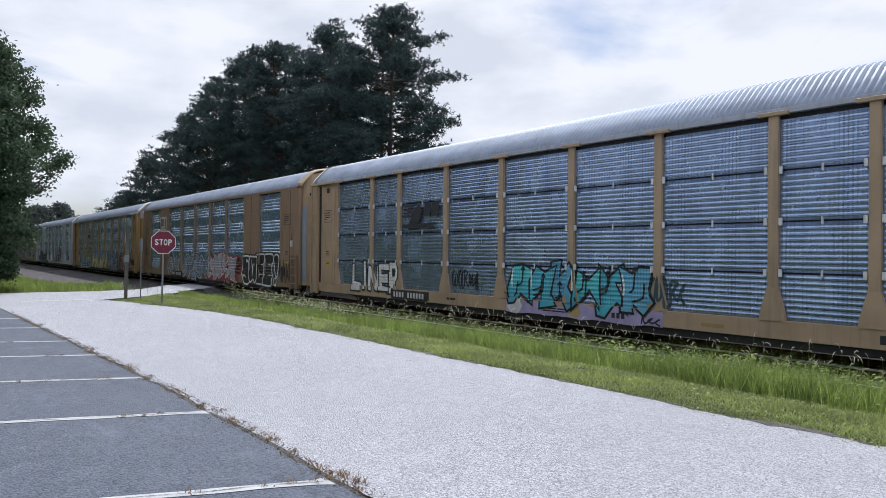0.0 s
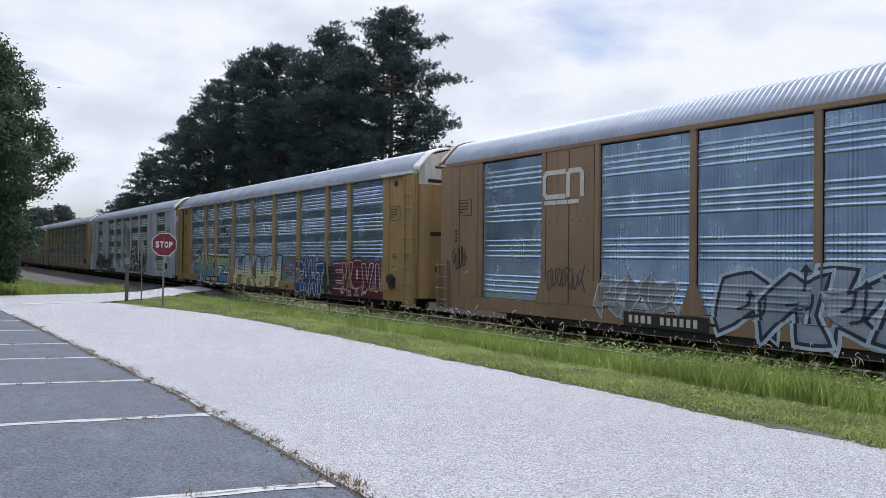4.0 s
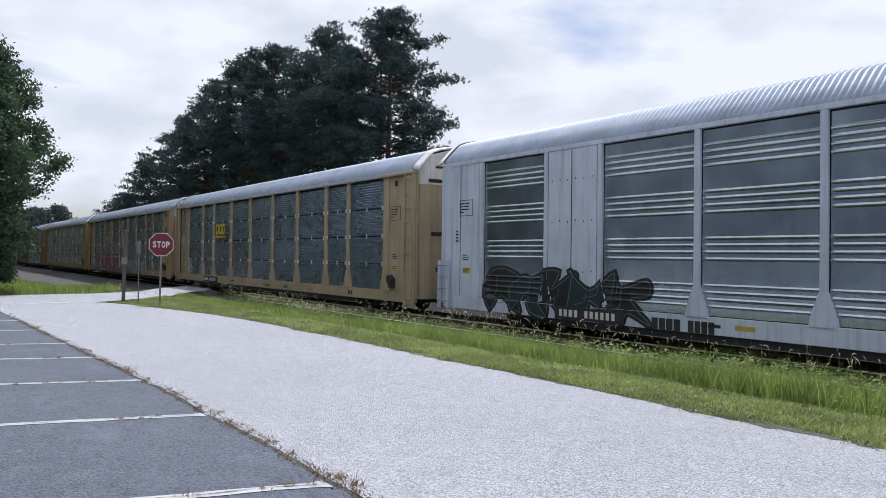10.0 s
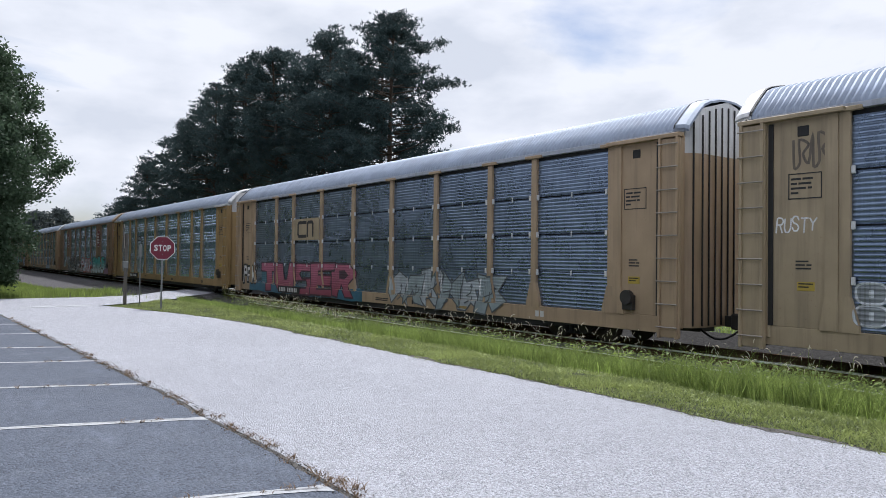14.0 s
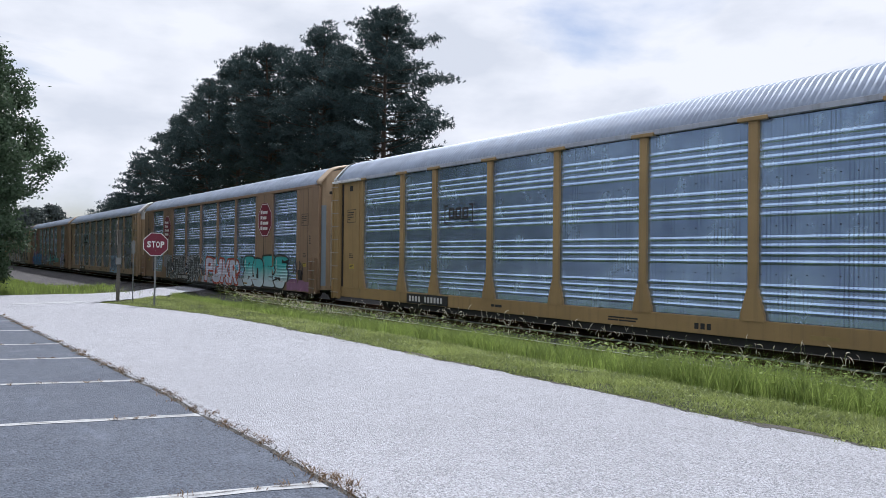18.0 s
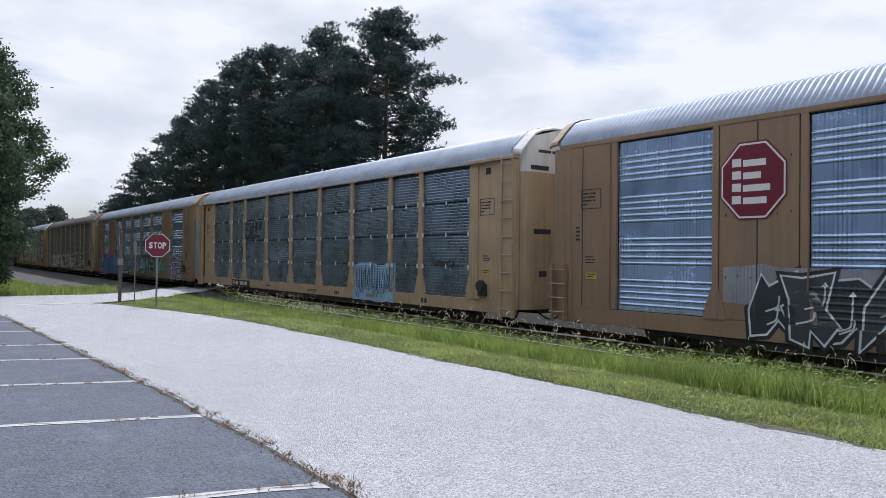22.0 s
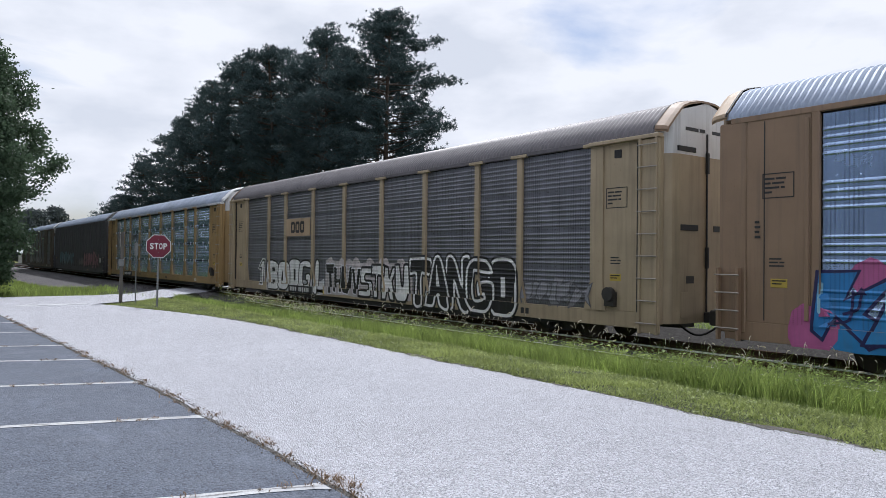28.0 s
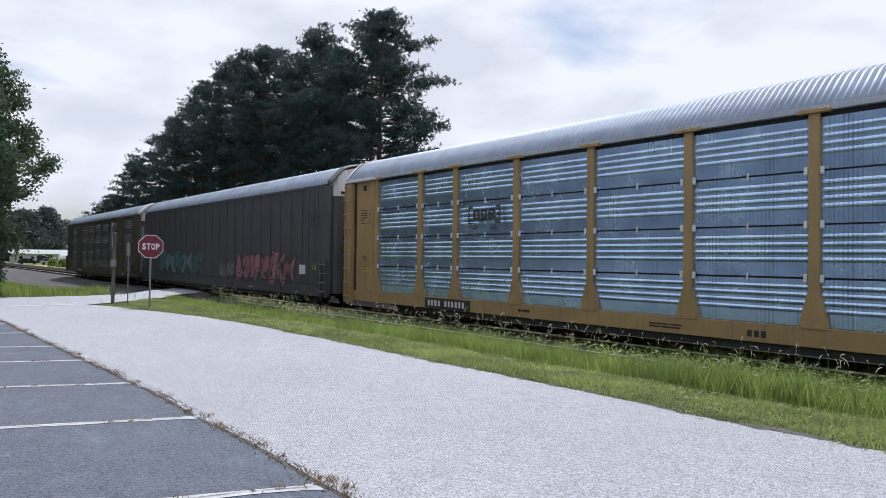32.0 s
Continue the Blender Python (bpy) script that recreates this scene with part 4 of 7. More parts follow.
# single-stroke capitals for hand-written tags
HAND = dict(A="00 49 80/23 63", D="00 09 59 86 83 50 00", I="49 40", L="09 00 70", N="00 09 80 89", O="49 07 02 40 82 87 49", P="00 09 69 87 65 05", R="00 09 69 87 65 05/45 80", S="87 69 29 07 25 64 82 60 20 02",
            T="09 89/49 40", U="09 03 20 60 83 89", W="09 20 46 60 89", Y="09 45/89 45 40", **{"0": "49 07 02 40 82 87 49", "1": "27 49 40", "2": "07 29 69 87 00 80"})


def tag_word(car, word, x0, x1, z0, z1, color, w=0.02, seed=1):
    """A readable tag, written with a thin can."""
    rs = random.Random(seed)
    step = (x1 - x0) / len(word)
    for k, ch in enumerate(word):
        if ch == " ":
            continue
        m = Mesh()
        lo, tall, lean = z0 + rs.uniform(-0.03, 0.03), (z1 - z0) * rs.uniform(0.85, 1.1), rs.uniform(0.0, 0.25) * step
        y = 0.0
        for line in HAND[ch].split("/"):
            pts = [(x0 + step * (k + 0.1 + 0.75 * int(q[0]) / 8) + lean * int(q[1]) / 9, lo + tall * int(q[1]) / 9) for q in line.split()]
            y = fat_line(m, bend(pts, 0.6), float(w), y)
        painted("tag_letter", m, ink(color), car, car, 0.0035, "thin sprayed letter")


def wash(car, x0, x1, z0, z1, color, label, seed=1):
    """A ragged patch of thin spray behind a piece."""
    rs = random.Random(seed)
    n = max(4, int((x1 - x0) / 0.4))
    top = [(x0 + (x1 - x0) * k / n, z1 + rs.uniform(-0.12, 0.06)) for k in range(n + 1)]
    low = [(x0 + (x1 - x0) * k / n, max(0.43, z0 + rs.uniform(-0.02, 0.05))) for k in range(n + 1)]
    m = Mesh()
    m.v = [(x, 0.0, z) for x, z in top + low[::-1]]
    m.f = [tuple(range(len(m.v)))]
    painted("graffiti", m, color if hasattr(color, "node_tree") else ink(color), car, car, 0.0022, label)


def blot(car, cx, cz, r, color, label, seed=1):
    """A round splash of spray."""
    rs = random.Random(seed)
    m = Mesh()
    m.v = [(cx + r * rs.uniform(0.85, 1.1) * math.cos(k * 0.3927), 0.0, max(0.44, cz + r * rs.uniform(0.85, 1.1) * math.sin(k * 0.3927))) for k in range(16)]
    m.f = [tuple(range(16))]
    painted("graffiti", m, ink(color), car, car, 0.003, label)


def stroke(m, pts, w, y):
    """A brush stroke through points on the car's side."""
    for (xa, za), (xb, zb) in zip(pts, pts[1:]):
        dx, dz = xb - xa, zb - za
        s = math.hypot(dx, dz) or 1.0
        nx, nz = -dz / s * w, dx / s * w
        ex, ez = dx / s * w * 0.6, dz / s * w * 0.6
        i = len(m.v)
        m.v += [(xa - nx - ex, y, za - nz - ez), (xb - nx + ex, y, zb - nz + ez), (xb + nx + ex, y, zb + nz + ez), (xa + nx - ex, y, za + nz - ez)]
        m.f.append((i, i + 1, i + 2, i + 3))
        y -= 0.0002


def bars(car, x0, z1, rows, mat, h=0.045, gap=0.035, y=-1.575, name="print_bar", space=0.03):
    """Small unreadable print as bars: rows of widths, negative for a space."""
    z = z1
    for row in rows:
        x = x0
        for wd in row:
            if wd > 0:
                me = shared(("bar", wd, h, mat.name), lambda: Mesh().quadbox(0, wd, 0, 0.004, -h, 0).make(name, mat))
                part(name, me, None, car, at=(x, y, z))
            x += abs(wd) + space
        z -= h + gap


def ladder(car, x0, x1, z0, z1, mat, rungs=9):
    m = Mesh()
    for x in (x0, x1):
        m.box(x - 0.03, x + 0.03, -1.70, -1.58, z0, z1)
    lad = part("ladder", m, mat, car)
    rung = shared(("rung", round(x1 - x0, 3), mat.name), lambda: Mesh().tube([(x0 - (x0 + x1) / 2 - 0.05, 0, 0), (x1 - (x0 + x1) / 2 + 0.05, 0, 0)], 0.017, 6).make("rung", M["rungsteel"]))
    for k in range(rungs):
        part("rung", rung, None, lad, at=((x0 + x1) / 2, -1.715, z0 + 0.25 + (z1 - z0 - 0.4) * k / (rungs - 1)))
    return lad


def truck(car, x):
    """Wheel truck: two cast side frames, bolster, springs, two axles."""
    t = part("truck", Mesh().box(-0.25, 0.25, -1.05, 1.05, 0.42, 0.62), M["dark"], car, at=(x, 0, 0))
    side = shared("sideframe", lambda: Mesh().prism([(-1.15, 0.42), (-1.05, 0.62), (-0.45, 0.72), (0.45, 0.72), (1.05, 0.62), (1.15, 0.42), (0.75, 0.38), (0.45, 0.18), (-0.45, 0.18), (-0.75, 0.38)], -0.07, 0.07, "y").make("side_frame", M["dark"]))
    spring = shared("spring", lambda: Mesh().tube([(0, 0, 0.2), (0, 0, 0.24), (0, 0, 0.28), (0, 0, 0.32), (0, 0, 0.36), (0, 0, 0.4)], [0.07, 0.085, 0.07, 0.085, 0.07, 0.085], 8).make("spring", M["black"]))
    for y in (-1.08, 1.08):
        part("side_frame", side, None, t, at=(0, y, 0))
        for dx in (-0.18, 0.0, 0.18):
            part("spring", spring, None, t, at=(dx, y * 1.06, 0.02))

    def wheel_mesh():
        m = Mesh()
        m.tube([(0, -0.07, 0), (0, -0.06, 0), (0, 0.05, 0), (0, 0.06, 0), (0, 0.09, 0)], [0.40, 0.42, 0.42, 0.455, 0.455], 24)
        m.tube([(0, -0.14, 0), (0, 0.1, 0)], 0.13, 12)
        return m.make("wheel", M["wheel"], False)
    wm = shared("wheel", wheel_mesh)
    axle = shared("axle", lambda: Mesh().tube([(0, -1.1, 0), (0, 1.1, 0)], 0.075, 10).make("axle", M["dark"]))
    for dx in (-0.86, 0.86):
        part("axle", axle, None, t, at=(dx, 0, 0.42))
        w1 = part("wheel", wm, None, t, at=(dx, -0.74, 0.42))
        w2 = part("wheel", wm, None, t, at=(dx, 0.74, 0.42))
        w2.rotation_euler = (0, 0, math.pi)
    return t


def coupler(car, s):
    m = Mesh()
    m.box(s * 13.2, s * 13.95, -0.09, 0.09, 0.62, 0.86)
    m.box(s * 13.9, s * 14.28, -0.15, 0.16, 0.56, 0.92, 0.03)
    part("coupler", m, M["dark"], car)
    h = Mesh()
    pts = [(s * (13.3 + 0.13 * k), -0.45 + 0.02 * k, 0.55 - 0.22 * math.sin(math.pi * k / 7)) for k in range(8)]
    h.tube(pts, 0.025, 6)
    part("brake_hose", h, M["black"], car)


def end_wall(car, s, style, mats):
    """End doors of a car: rounded corners, painted upper part, slots and handles."""
    body, top = mats
    split = 4.55

    def skin(z0, z1, name, mat, inset=0.0, bulge=0.0, label=""):
        # rounded plan from the side round to the middle of the end
        m = Mesh()
        plan = [(12.95, 1.47), (13.30, 1.45), (13.52, 1.37), (13.65, 1.24), (13.72, 1.05), (13.72, 0.0)]
        ring = [(x, -y) for x, y in plan] + [(x, y) for x, y in plan[-2::-1]]
        def top_at(y, z):
            if z < 5.0:
                return z
            a = min(1.53, abs(y))
            for (y0, za), (y1, zb) in zip(ROOF, ROOF[1:]):
                if -y0 >= a >= -y1:
                    return za + (zb - za) * (a + y0) / (y0 - y1) - 0.02
            return z
        zs = [z0, z1]
        for z in zs:
            for x, y in ring:
                m.v.append((s * (x + inset), y, top_at(y, z)))
        n = len(ring)
        for k in range(n - 1):
            m.f.append((k, k + 1, n + k + 1, n + k))
        return part(name, m, mat, car, label, smooth=False)

    if style == "slat":
        low = skin(0.62, split, "end_door", body)
        up = skin(split, 5.9, "end_door", top, label="pale painted upper end door")
        for k in range(11):
            y = -1.25 + k * 0.25
            x = 13.72 if abs(y) < 1.06 else 13.655
            g = Mesh().box(s * x, s * (x + 0.03), y - 0.018, y + 0.018, 0.66, 5.15 + 0.55 * (1 - (y / 1.4) ** 2), 0.004)
            part("slat_gap", g, M["black"], low, "dark gap between door slats")
    else:
        low = skin(0.62, split, "end_door", body)
        up = skin(split, 5.9, "end_door", top, label="pale painted upper end door")
        bar_ = Mesh().box(s * 13.66, s * 13.74, -1.02, -0.35, 2.78, 2.92)
        part("door_slot", bar_, M["black"], low, "black handhold slot")
        part("door_slot", Mesh().box(s * 13.66, s * 13.74, -1.12, -0.45, 4.62, 4.74), M["black"], up, "black handhold slot")
        part("door_slot", Mesh().box(s * 13.66, s * 13.74, 0.28, 0.55, 2.78, 2.92), M["black"], low, "black handhold slot")
        part("lock_bar", Mesh().box(s * 13.72, s * 13.76, -0.03, 0.0, 0.7, 5.1, 0.004), M["stencil"], low)
        for z in (1.9, 4.15):
            part("hinge", Mesh().box(s * 13.72, s * 13.79, -0.06, 0.02, z, z + 0.5), M["black"], low)
        for y0, wd in ((-0.85, 0.5), (-0.3, 0.22), (0.2, 0.5)):
            part("print_bar", Mesh().quadbox(s * 13.722, s * 13.727, y0, y0 + wd, 5.12, 5.20), M["stencil"], up)
        part("placard", Mesh().quadbox(s * 13.722, s * 13.728, -0.8, -0.5, 1.55, 1.72), M["stencil"], low)
        part("hatch", Mesh().box(s * 13.715, s * 13.735, -1.0, -0.72, 0.75, 1.35), body, low)


def build_car(k, spec):
    """One autorack car, its origin over the rails at mid length."""
    P, E, S, R = M[spec["panel"]], M[spec["end"]], M[spec["post"]], M[spec["roof"]]
    SL = M[spec.get("sill", spec["post"])]
    car = thing("autorack_car", spec["label"], "train car", "cars of the freight train", at=(travelled(0) - PITCH * k, TRACK_Y, RAIL_Z))
    flush = spec["kind"] == "flush"
    smooth_side = spec["kind"] == "plain"
    # frame
    for y0, y1 in ((-1.53, -1.36), (1.36, 1.53)):
        part("side_sill", Mesh().box(-13.42, 13.42, y0, y1, 0.47, 0.85), SL, car)
    # black strip added on the near side to keep the shade underneath dark
    part("under_beam", Mesh().prism([(-11.0, 0.47), (-8.2, 0.30), (8.2, 0.30), (11.0, 0.47)], -1.47, -1.36, "y"), M["black"], car, "black strip standing in for shade below the sill")
    part("floor", Mesh().box(-13.4, 13.4, -1.40, 1.40, 0.72, 0.83), M["dark"], car)
    part("centre_sill", Mesh().prism([(-13.2, 0.72), (-13.2, 0.45), (-11.4, 0.42), (-8.3, 0.16), (8.3, 0.16), (11.4, 0.42), (13.2, 0.45), (13.2, 0.72)], -0.30, 0.30, "y"), M["dark"], car)
    part("upper_deck", Mesh().box(-13.0, 13.0, -1.40, 1.40, 2.75, 2.83), M["dark"], car)
    # black sheet behind the panels stands in for the shaded inside
    part("inner_wall", Mesh().box(-13.2, 13.2, -1.42, -1.39, 0.85, 5.0), M["black"], car, "black sheet standing in for the shaded inside")
    part("far_side", Mesh().box(-13.3, 13.3, 1.40, 1.50, 0.85, 5.04), P, car, "galvanised far side")
    # side
    ribs_a = [0.33 + 0.148 * i for i in range(4)] if not spec.get("fine") else [0.070 + 0.0945 * i for i in range(10)] if spec["panel"] == "galvdull" else [0.085 + 0.111 * i for i in range(8)]
    tall = spec.get("tall")
    prof = []
    if smooth_side:
        part("side_wall", Mesh().box(-12.7, 12.7, -1.52, -1.44, 0.85, 5.03), E, car, "plain dusty side sheet")
        rib = shared(("siderib", E.name), lambda: Mesh().box(-0.03, 0.03, -0.035, 0.0, 0.87, 4.98, 0.006).make("side_rib", E))
        for i in range(23):
            part("side_rib", rib, None, car, at=(-12.2 + i * 1.11, -1.52, 0))
        part("joint_cover", Mesh().box(-3.25, -3.05, -1.56, -1.50, 0.86, 5.05), E, car)
        part("side_rail", Mesh().box(-12.7, 12.7, -1.545, -1.518, 1.0, 1.06), E, car)
    else:
        for a, b in zip(POSTS, POSTS[1:]):
            mid, wd = (a + b) / 2, b - a - 0.20
            if flush and wd < 2.0:
                part("side_sheet", Mesh().box(a + 0.1, b - 0.1, -1.535, -1.44, 0.85, 4.93), E, car, "solid painted side sheet")
                part("sheet_joint", Mesh().box(mid - 0.012, mid + 0.012, -1.545, -1.53, 0.9, 4.9, 0.003), M["stencil"], car)
                rv = Mesh()
                for z in (1.7, 3.0, 4.1):
                    for i in range(6):
                        x = a + 0.25 + (b - a - 0.5) * i / 5
                        rv.quadbox(x - 0.012, x + 0.012, -1.541, -1.53, z + 0.03 * (i % 2), z + 0.05 + 0.03 * (i % 2))
                tagged(part("rivets", rv, M["stencil"], car), kind="stuff")
                continue
            if flush:
                key = ("flush", round(wd, 3), P.name, len(spec["groups"]))
                g = spec["groups"]
                part("louvre_panel", shared(key, lambda: ribbed(wd, 4.02, P, g, spec["rib"])), None, car, at=(mid, -1.46, 0.87))
                prof = [(z + 0.87, y - 1.46) for z, y in rib_line(4.02, g, spec["rib"])]
            elif tall:
                key = ("tall", round(wd, 3), P.name, len(spec["groups"]))
                part("louvre_panel", shared(key, lambda: ribbed(wd, 4.05, P, spec["groups"], spec["rib"])), None, car, at=(mid, -1.46, 0.86))
                prof = [(z + 0.86, y - 1.46) for z, y in rib_line(4.05, spec["groups"], spec["rib"])]
                bolt = shared("bolt_row", bolt_row)
                for z in spec["bolts"]:
                    row = tagged(part("bolt_row", bolt, None, car, at=(mid, -1.46, 0.86 + z)), kind="stuff")
                    row.scale = (wd / 2.5, 1, 1)
            else:
                for i in range(4):
                    h = 0.985 if i else 0.90
                    z0 = (0.86, 1.80, 2.82, 3.84)[i]
                    key = ("seg", round(wd, 3), P.name, i == 0, len(ribs_a))
                    rs_ = ribs_a if i else [q - 0.03 for q in ribs_a]
                    part("louvre_panel", shared(key, lambda: ribbed(wd, h, P, rs_, spec["rib"])), None, car, at=(mid, -1.46, z0))
                if not prof:
                    for i in range(4):
                        z0 = (0.86, 1.80, 2.82, 3.84)[i]
                        prof += [(z + z0, y - 1.46) for z, y in rib_line(0.985 if i else 0.90, ribs_a if i else [q - 0.03 for q in ribs_a], spec["rib"])]
        pw = 0.075 if flush else 0.105
        post = shared(("post", S.name, flush), lambda: Mesh().box(-pw, pw, -0.09, 0.0, 0.86, 4.98, 0.012).make("post", S))
        gus = shared(("gusset", S.name, flush), lambda: Mesh().prism([(-0.27, 0.0), (0.27, 0.0), (0.25, 0.16), (pw + 0.005, 0.66), (-pw - 0.005, 0.66), (-0.25, 0.16)], -0.10, 0.0, "y").make("gusset", S))
        cap = shared(("cap", S.name), lambda: Mesh().box(-0.32, 0.32, -0.06, 0.05, 0.0, 0.085, 0.01).make("post_cap", S))
        clip = shared("clip", lambda: Mesh().box(-0.035, 0.035, -0.05, 0.0, -0.075, 0.075, 0.008).make("latch_plate", M["latch"]))
        for x in POSTS:
            part("post", post, None, car, at=(x, -1.455, 0))
            if not flush or abs(x) < 11:
                part("gusset", gus, None, car, at=(x, -1.452, 0.83))
            if not flush:
                part("post_cap", cap, None, car, at=(x, -1.54, 4.90))
                if spec.get("clips"):
                    for z in (1.78, 2.80, 3.82):
                        for d in (-0.155, 0.155):
                            part("latch_plate", clip, None, car, at=(x + d, -1.50, z))
    if spec.get("clips"):
        small = shared("small_clip", lambda: Mesh().box(-0.018, 0.018, -0.035, 0.0, -0.075, 0.075, 0.006).make("latch_plate", M["latch"]))
        for a, b in zip(POSTS, POSTS[1:]):
            for z in (1.78, 2.80, 3.82):
                part("latch_plate", small, None, car, at=((a + b) / 2, -1.462, z))
    SIDES[car.name] = (prof, flush, smooth_side, 0.075 if flush else 0.105)
    # ends of the side
    for s in (-1, 1):
        a, b = (11.62, 12.95)
        part("end_panel", Mesh().box(s * a, s * b, -1.53, -1.43, 0.84, 4.96, 0.02), E, car, "solid painted end panel")
        part("corner_post", Mesh().box(s * 12.95, s * 13.56, -1.555 if not flush else -1.545, -1.40, 0.60, 4.96, 0.03), E, car)
        part("end_panel_rim", Mesh().box(s * 11.66, s * 11.74, -1.56, -1.52, 0.95, 4.85), E, car)
        if flush or smooth_side:
            part("panel_joint", Mesh().box(s * 12.55, s * 12.57, -1.54, -1.525, 0.9, 4.9, 0.003), M["stencil"], car)
            ladder(car, min(s * 13.05, s * 13.50), max(s * 13.05, s * 13.50), 0.45, 1.95, E, 4)
        else:
            part("ladder_plate", Mesh().box(s * 13.03, s * 13.58, -1.645, -1.56, 0.40, 4.88, 0.012), E, car)
            # black strip draws the shade that the raised ladder plate leaves
            part("door_gap", Mesh().box(s * 12.90, s * 13.0, -1.562, -1.53, 0.86, 4.86, 0.004), M["black"], car, "black strip standing in for shade beside the ladder")
            part("end_stile", Mesh().prism([(s * x, z) for x, z in ((11.64, 0.84), (11.98, 0.84), (11.92, 1.25), (11.88, 1.5), (11.88, 4.9), (11.64, 4.9))], -1.572, -1.528, "y"), E, car)
            ladder(car, min(s * 13.07, s * 13.53), max(s * 13.07, s * 13.53), 0.38, 4.9, E, 9)
            part("ladder_bracket", Mesh().box(s * 11.5, s * 13.6, -1.69, -1.50, 4.90, 4.99), M["endwhite"] if spec.get("bracket") else E, car)
            part("vent", Mesh().box(s * 12.2, s * 12.42, -1.545, -1.50, 4.55, 4.75), M["black"], car, "dark opening in the end panel")
            if s > 0:
                m = Mesh()
                m.tube([(12.15, -1.60, 1.25), (12.15, -1.72, 1.25)], 0.17, 14)
                m.box(12.0, 12.3, -1.66, -1.52, 0.95, 1.3)
                part("hand_brake", m, M["dark"], car, "hand brake wheel on a bracket")
        part("warning_label", Mesh().box(min(s * 12.08, s * 12.42), max(s * 12.08, s * 12.42), -1.538, -1.528, 1.57, 1.74, 0.003), M["label"], car, "small yellow warning label")
        bars(car, min(s * 12.11, s * 12.39), 1.715, [(0.28,), (0.20,)], M["stencil"], 0.025, 0.035, -1.542)
        bars(car, min(s * 12.0, s * 12.55), 3.75, [(0.2, 0.2), (0.12, 0.25), (0.3, 0.08), (0.15,)], M["stencil"], 0.04, 0.05, -1.536)
        fr = Mesh()
        x0, x1 = min(s * 11.95, s * 12.6), max(s * 11.95, s * 12.6)
        for q in ((x0, x1, 3.82, 3.84), (x0, x1, 3.34, 3.36), (x0, x0 + 0.02, 3.34, 3.84), (x1 - 0.02, x1, 3.34, 3.84)):
            fr.quadbox(q[0], q[1], -1.537, -1.532, q[2], q[3])
        part("placard_border", fr, M["stencil"], car)
        bars(car, min(s * 12.1, s * 12.45), 2.15, [(0.25,), (0.18, 0.1), (0.3,)], M["stencil"], 0.03, 0.04, -1.536)
        end_wall(car, s, spec.get("endstyle", "door"), (M[spec.get("door", "tan" if spec["end"] == "brown" else spec["end"])], M[spec.get("doortop", "endwhite")]))
        if flush:
            edge_ = [(13.34, -1.455), (13.54, -1.375), (13.67, -1.245), (13.64, -1.22), (13.52, -1.34), (13.33, -1.42)]
            part("end_stripe", Mesh().prism([(s * x, y) for x, y in edge_], 0.8, 4.15, "z"), M["endblue"], car, "blue-grey painted door edge")
            part("end_stripe", Mesh().box(s * 13.71, s * 13.735, -1.06, -0.45, 0.8, 4.3, 0.006), M["endcream"], car, "cream painted door leaf")
            for y in (-0.98, -0.52):
                part("lock_rod", Mesh().tube([(s * 13.76, y, 0.75), (s * 13.76, y, 5.0)], 0.018, 6), M["dark"], car)
            bars(car, s * 12.75, 2.9, [(0.1,), (0.12,), (0.1,), (0.12,)], M["stencil"], 0.05, 0.05, -1.5575)
            if s > 0:
                m = Mesh()
                m.tube([(11.95, -1.56, 1.30), (11.95, -1.64, 1.30)], 0.13, 12)
                m.box(11.85, 12.06, -1.62, -1.52, 1.0, 1.34)
                m.tube([(12.0, -1.62, 1.42), (12.2, -1.64, 1.18), (12.22, -1.64, 1.0)], 0.02, 6)
                part("hand_brake", m, M["dark"], car, "hand brake wheel with a lever")
            part("end_pipe", Mesh().tube([(s * 13.77, -0.35, 0.8), (s * 13.77, -0.35, 5.1)], 0.03, 6), E, car)
        hood = []
        for x, up in ((13.38, 0.064), (13.44, 0.066), (13.64, 0.045), (13.745, 0.012)):
            hood.append([(s * x, y * (1.0 + up * 0.35), z + up) for y, z in ARCH])
        hm = Mesh()
        for row in hood:
            hm.v += row
        for row in hood[::-1]:
            hm.v += [(x, y * 0.985, z - 0.05) for x, y, z in row]
        q = len(ARCH)
        for r in range(7):
            for i in range(q - 1):
                hm.f.append((r * q + i, r * q + i + 1, r * q + q + i + 1, r * q + q + i))
        part("roof_hood", hm, R if spec.get("endstyle") == "slat" else M["tan"] if spec["end"] == "brown" else M["dusk"] if smooth_side else M["brown"] if spec["roof"] == "roofdark" else M["endwhite"], car, "plain rounded hood at the end of the roof")
        if not smooth_side:
            seam = Mesh()
            for x, up in ((13.365, 0.066), (13.405, 0.075)):
                seam.v += [(s * x, y * (1.0 + up * 0.35), z + up) for y, z in ARCH]
            seam.f = [(i, i + 1, q + i + 1, q + i) for i in range(q - 1)]
            part("roof_seam", seam, M["black"], car, "dark seam at the end of the roof sheets")
        coupler(car, s)
        truck(car, s * 9.9)
    for y0, y1 in ((-1.55, -1.42), (1.42, 1.55)):
        part("eave_beam", Mesh().box(-13.3, 13.3, y0, y1, 4.93, 5.05, 0.01), E if flush or smooth_side else M["eave"] if spec["roof"] == "roof" else R, car)
    part("roof", shared(("roof", R.name), lambda: roof_mesh(R)), None, car, spec.get("roof_label", "ribbed galvanised roof"))
    # sill print
    if spec.get("plate", True):
        px = spec.get("plate_x", -8.4)
        part("number_plate", Mesh().box(px, px + 2.3, -1.5575, -1.529, 0.49, 0.81, 0.003), M["stencil"], car, "black panel with white print")
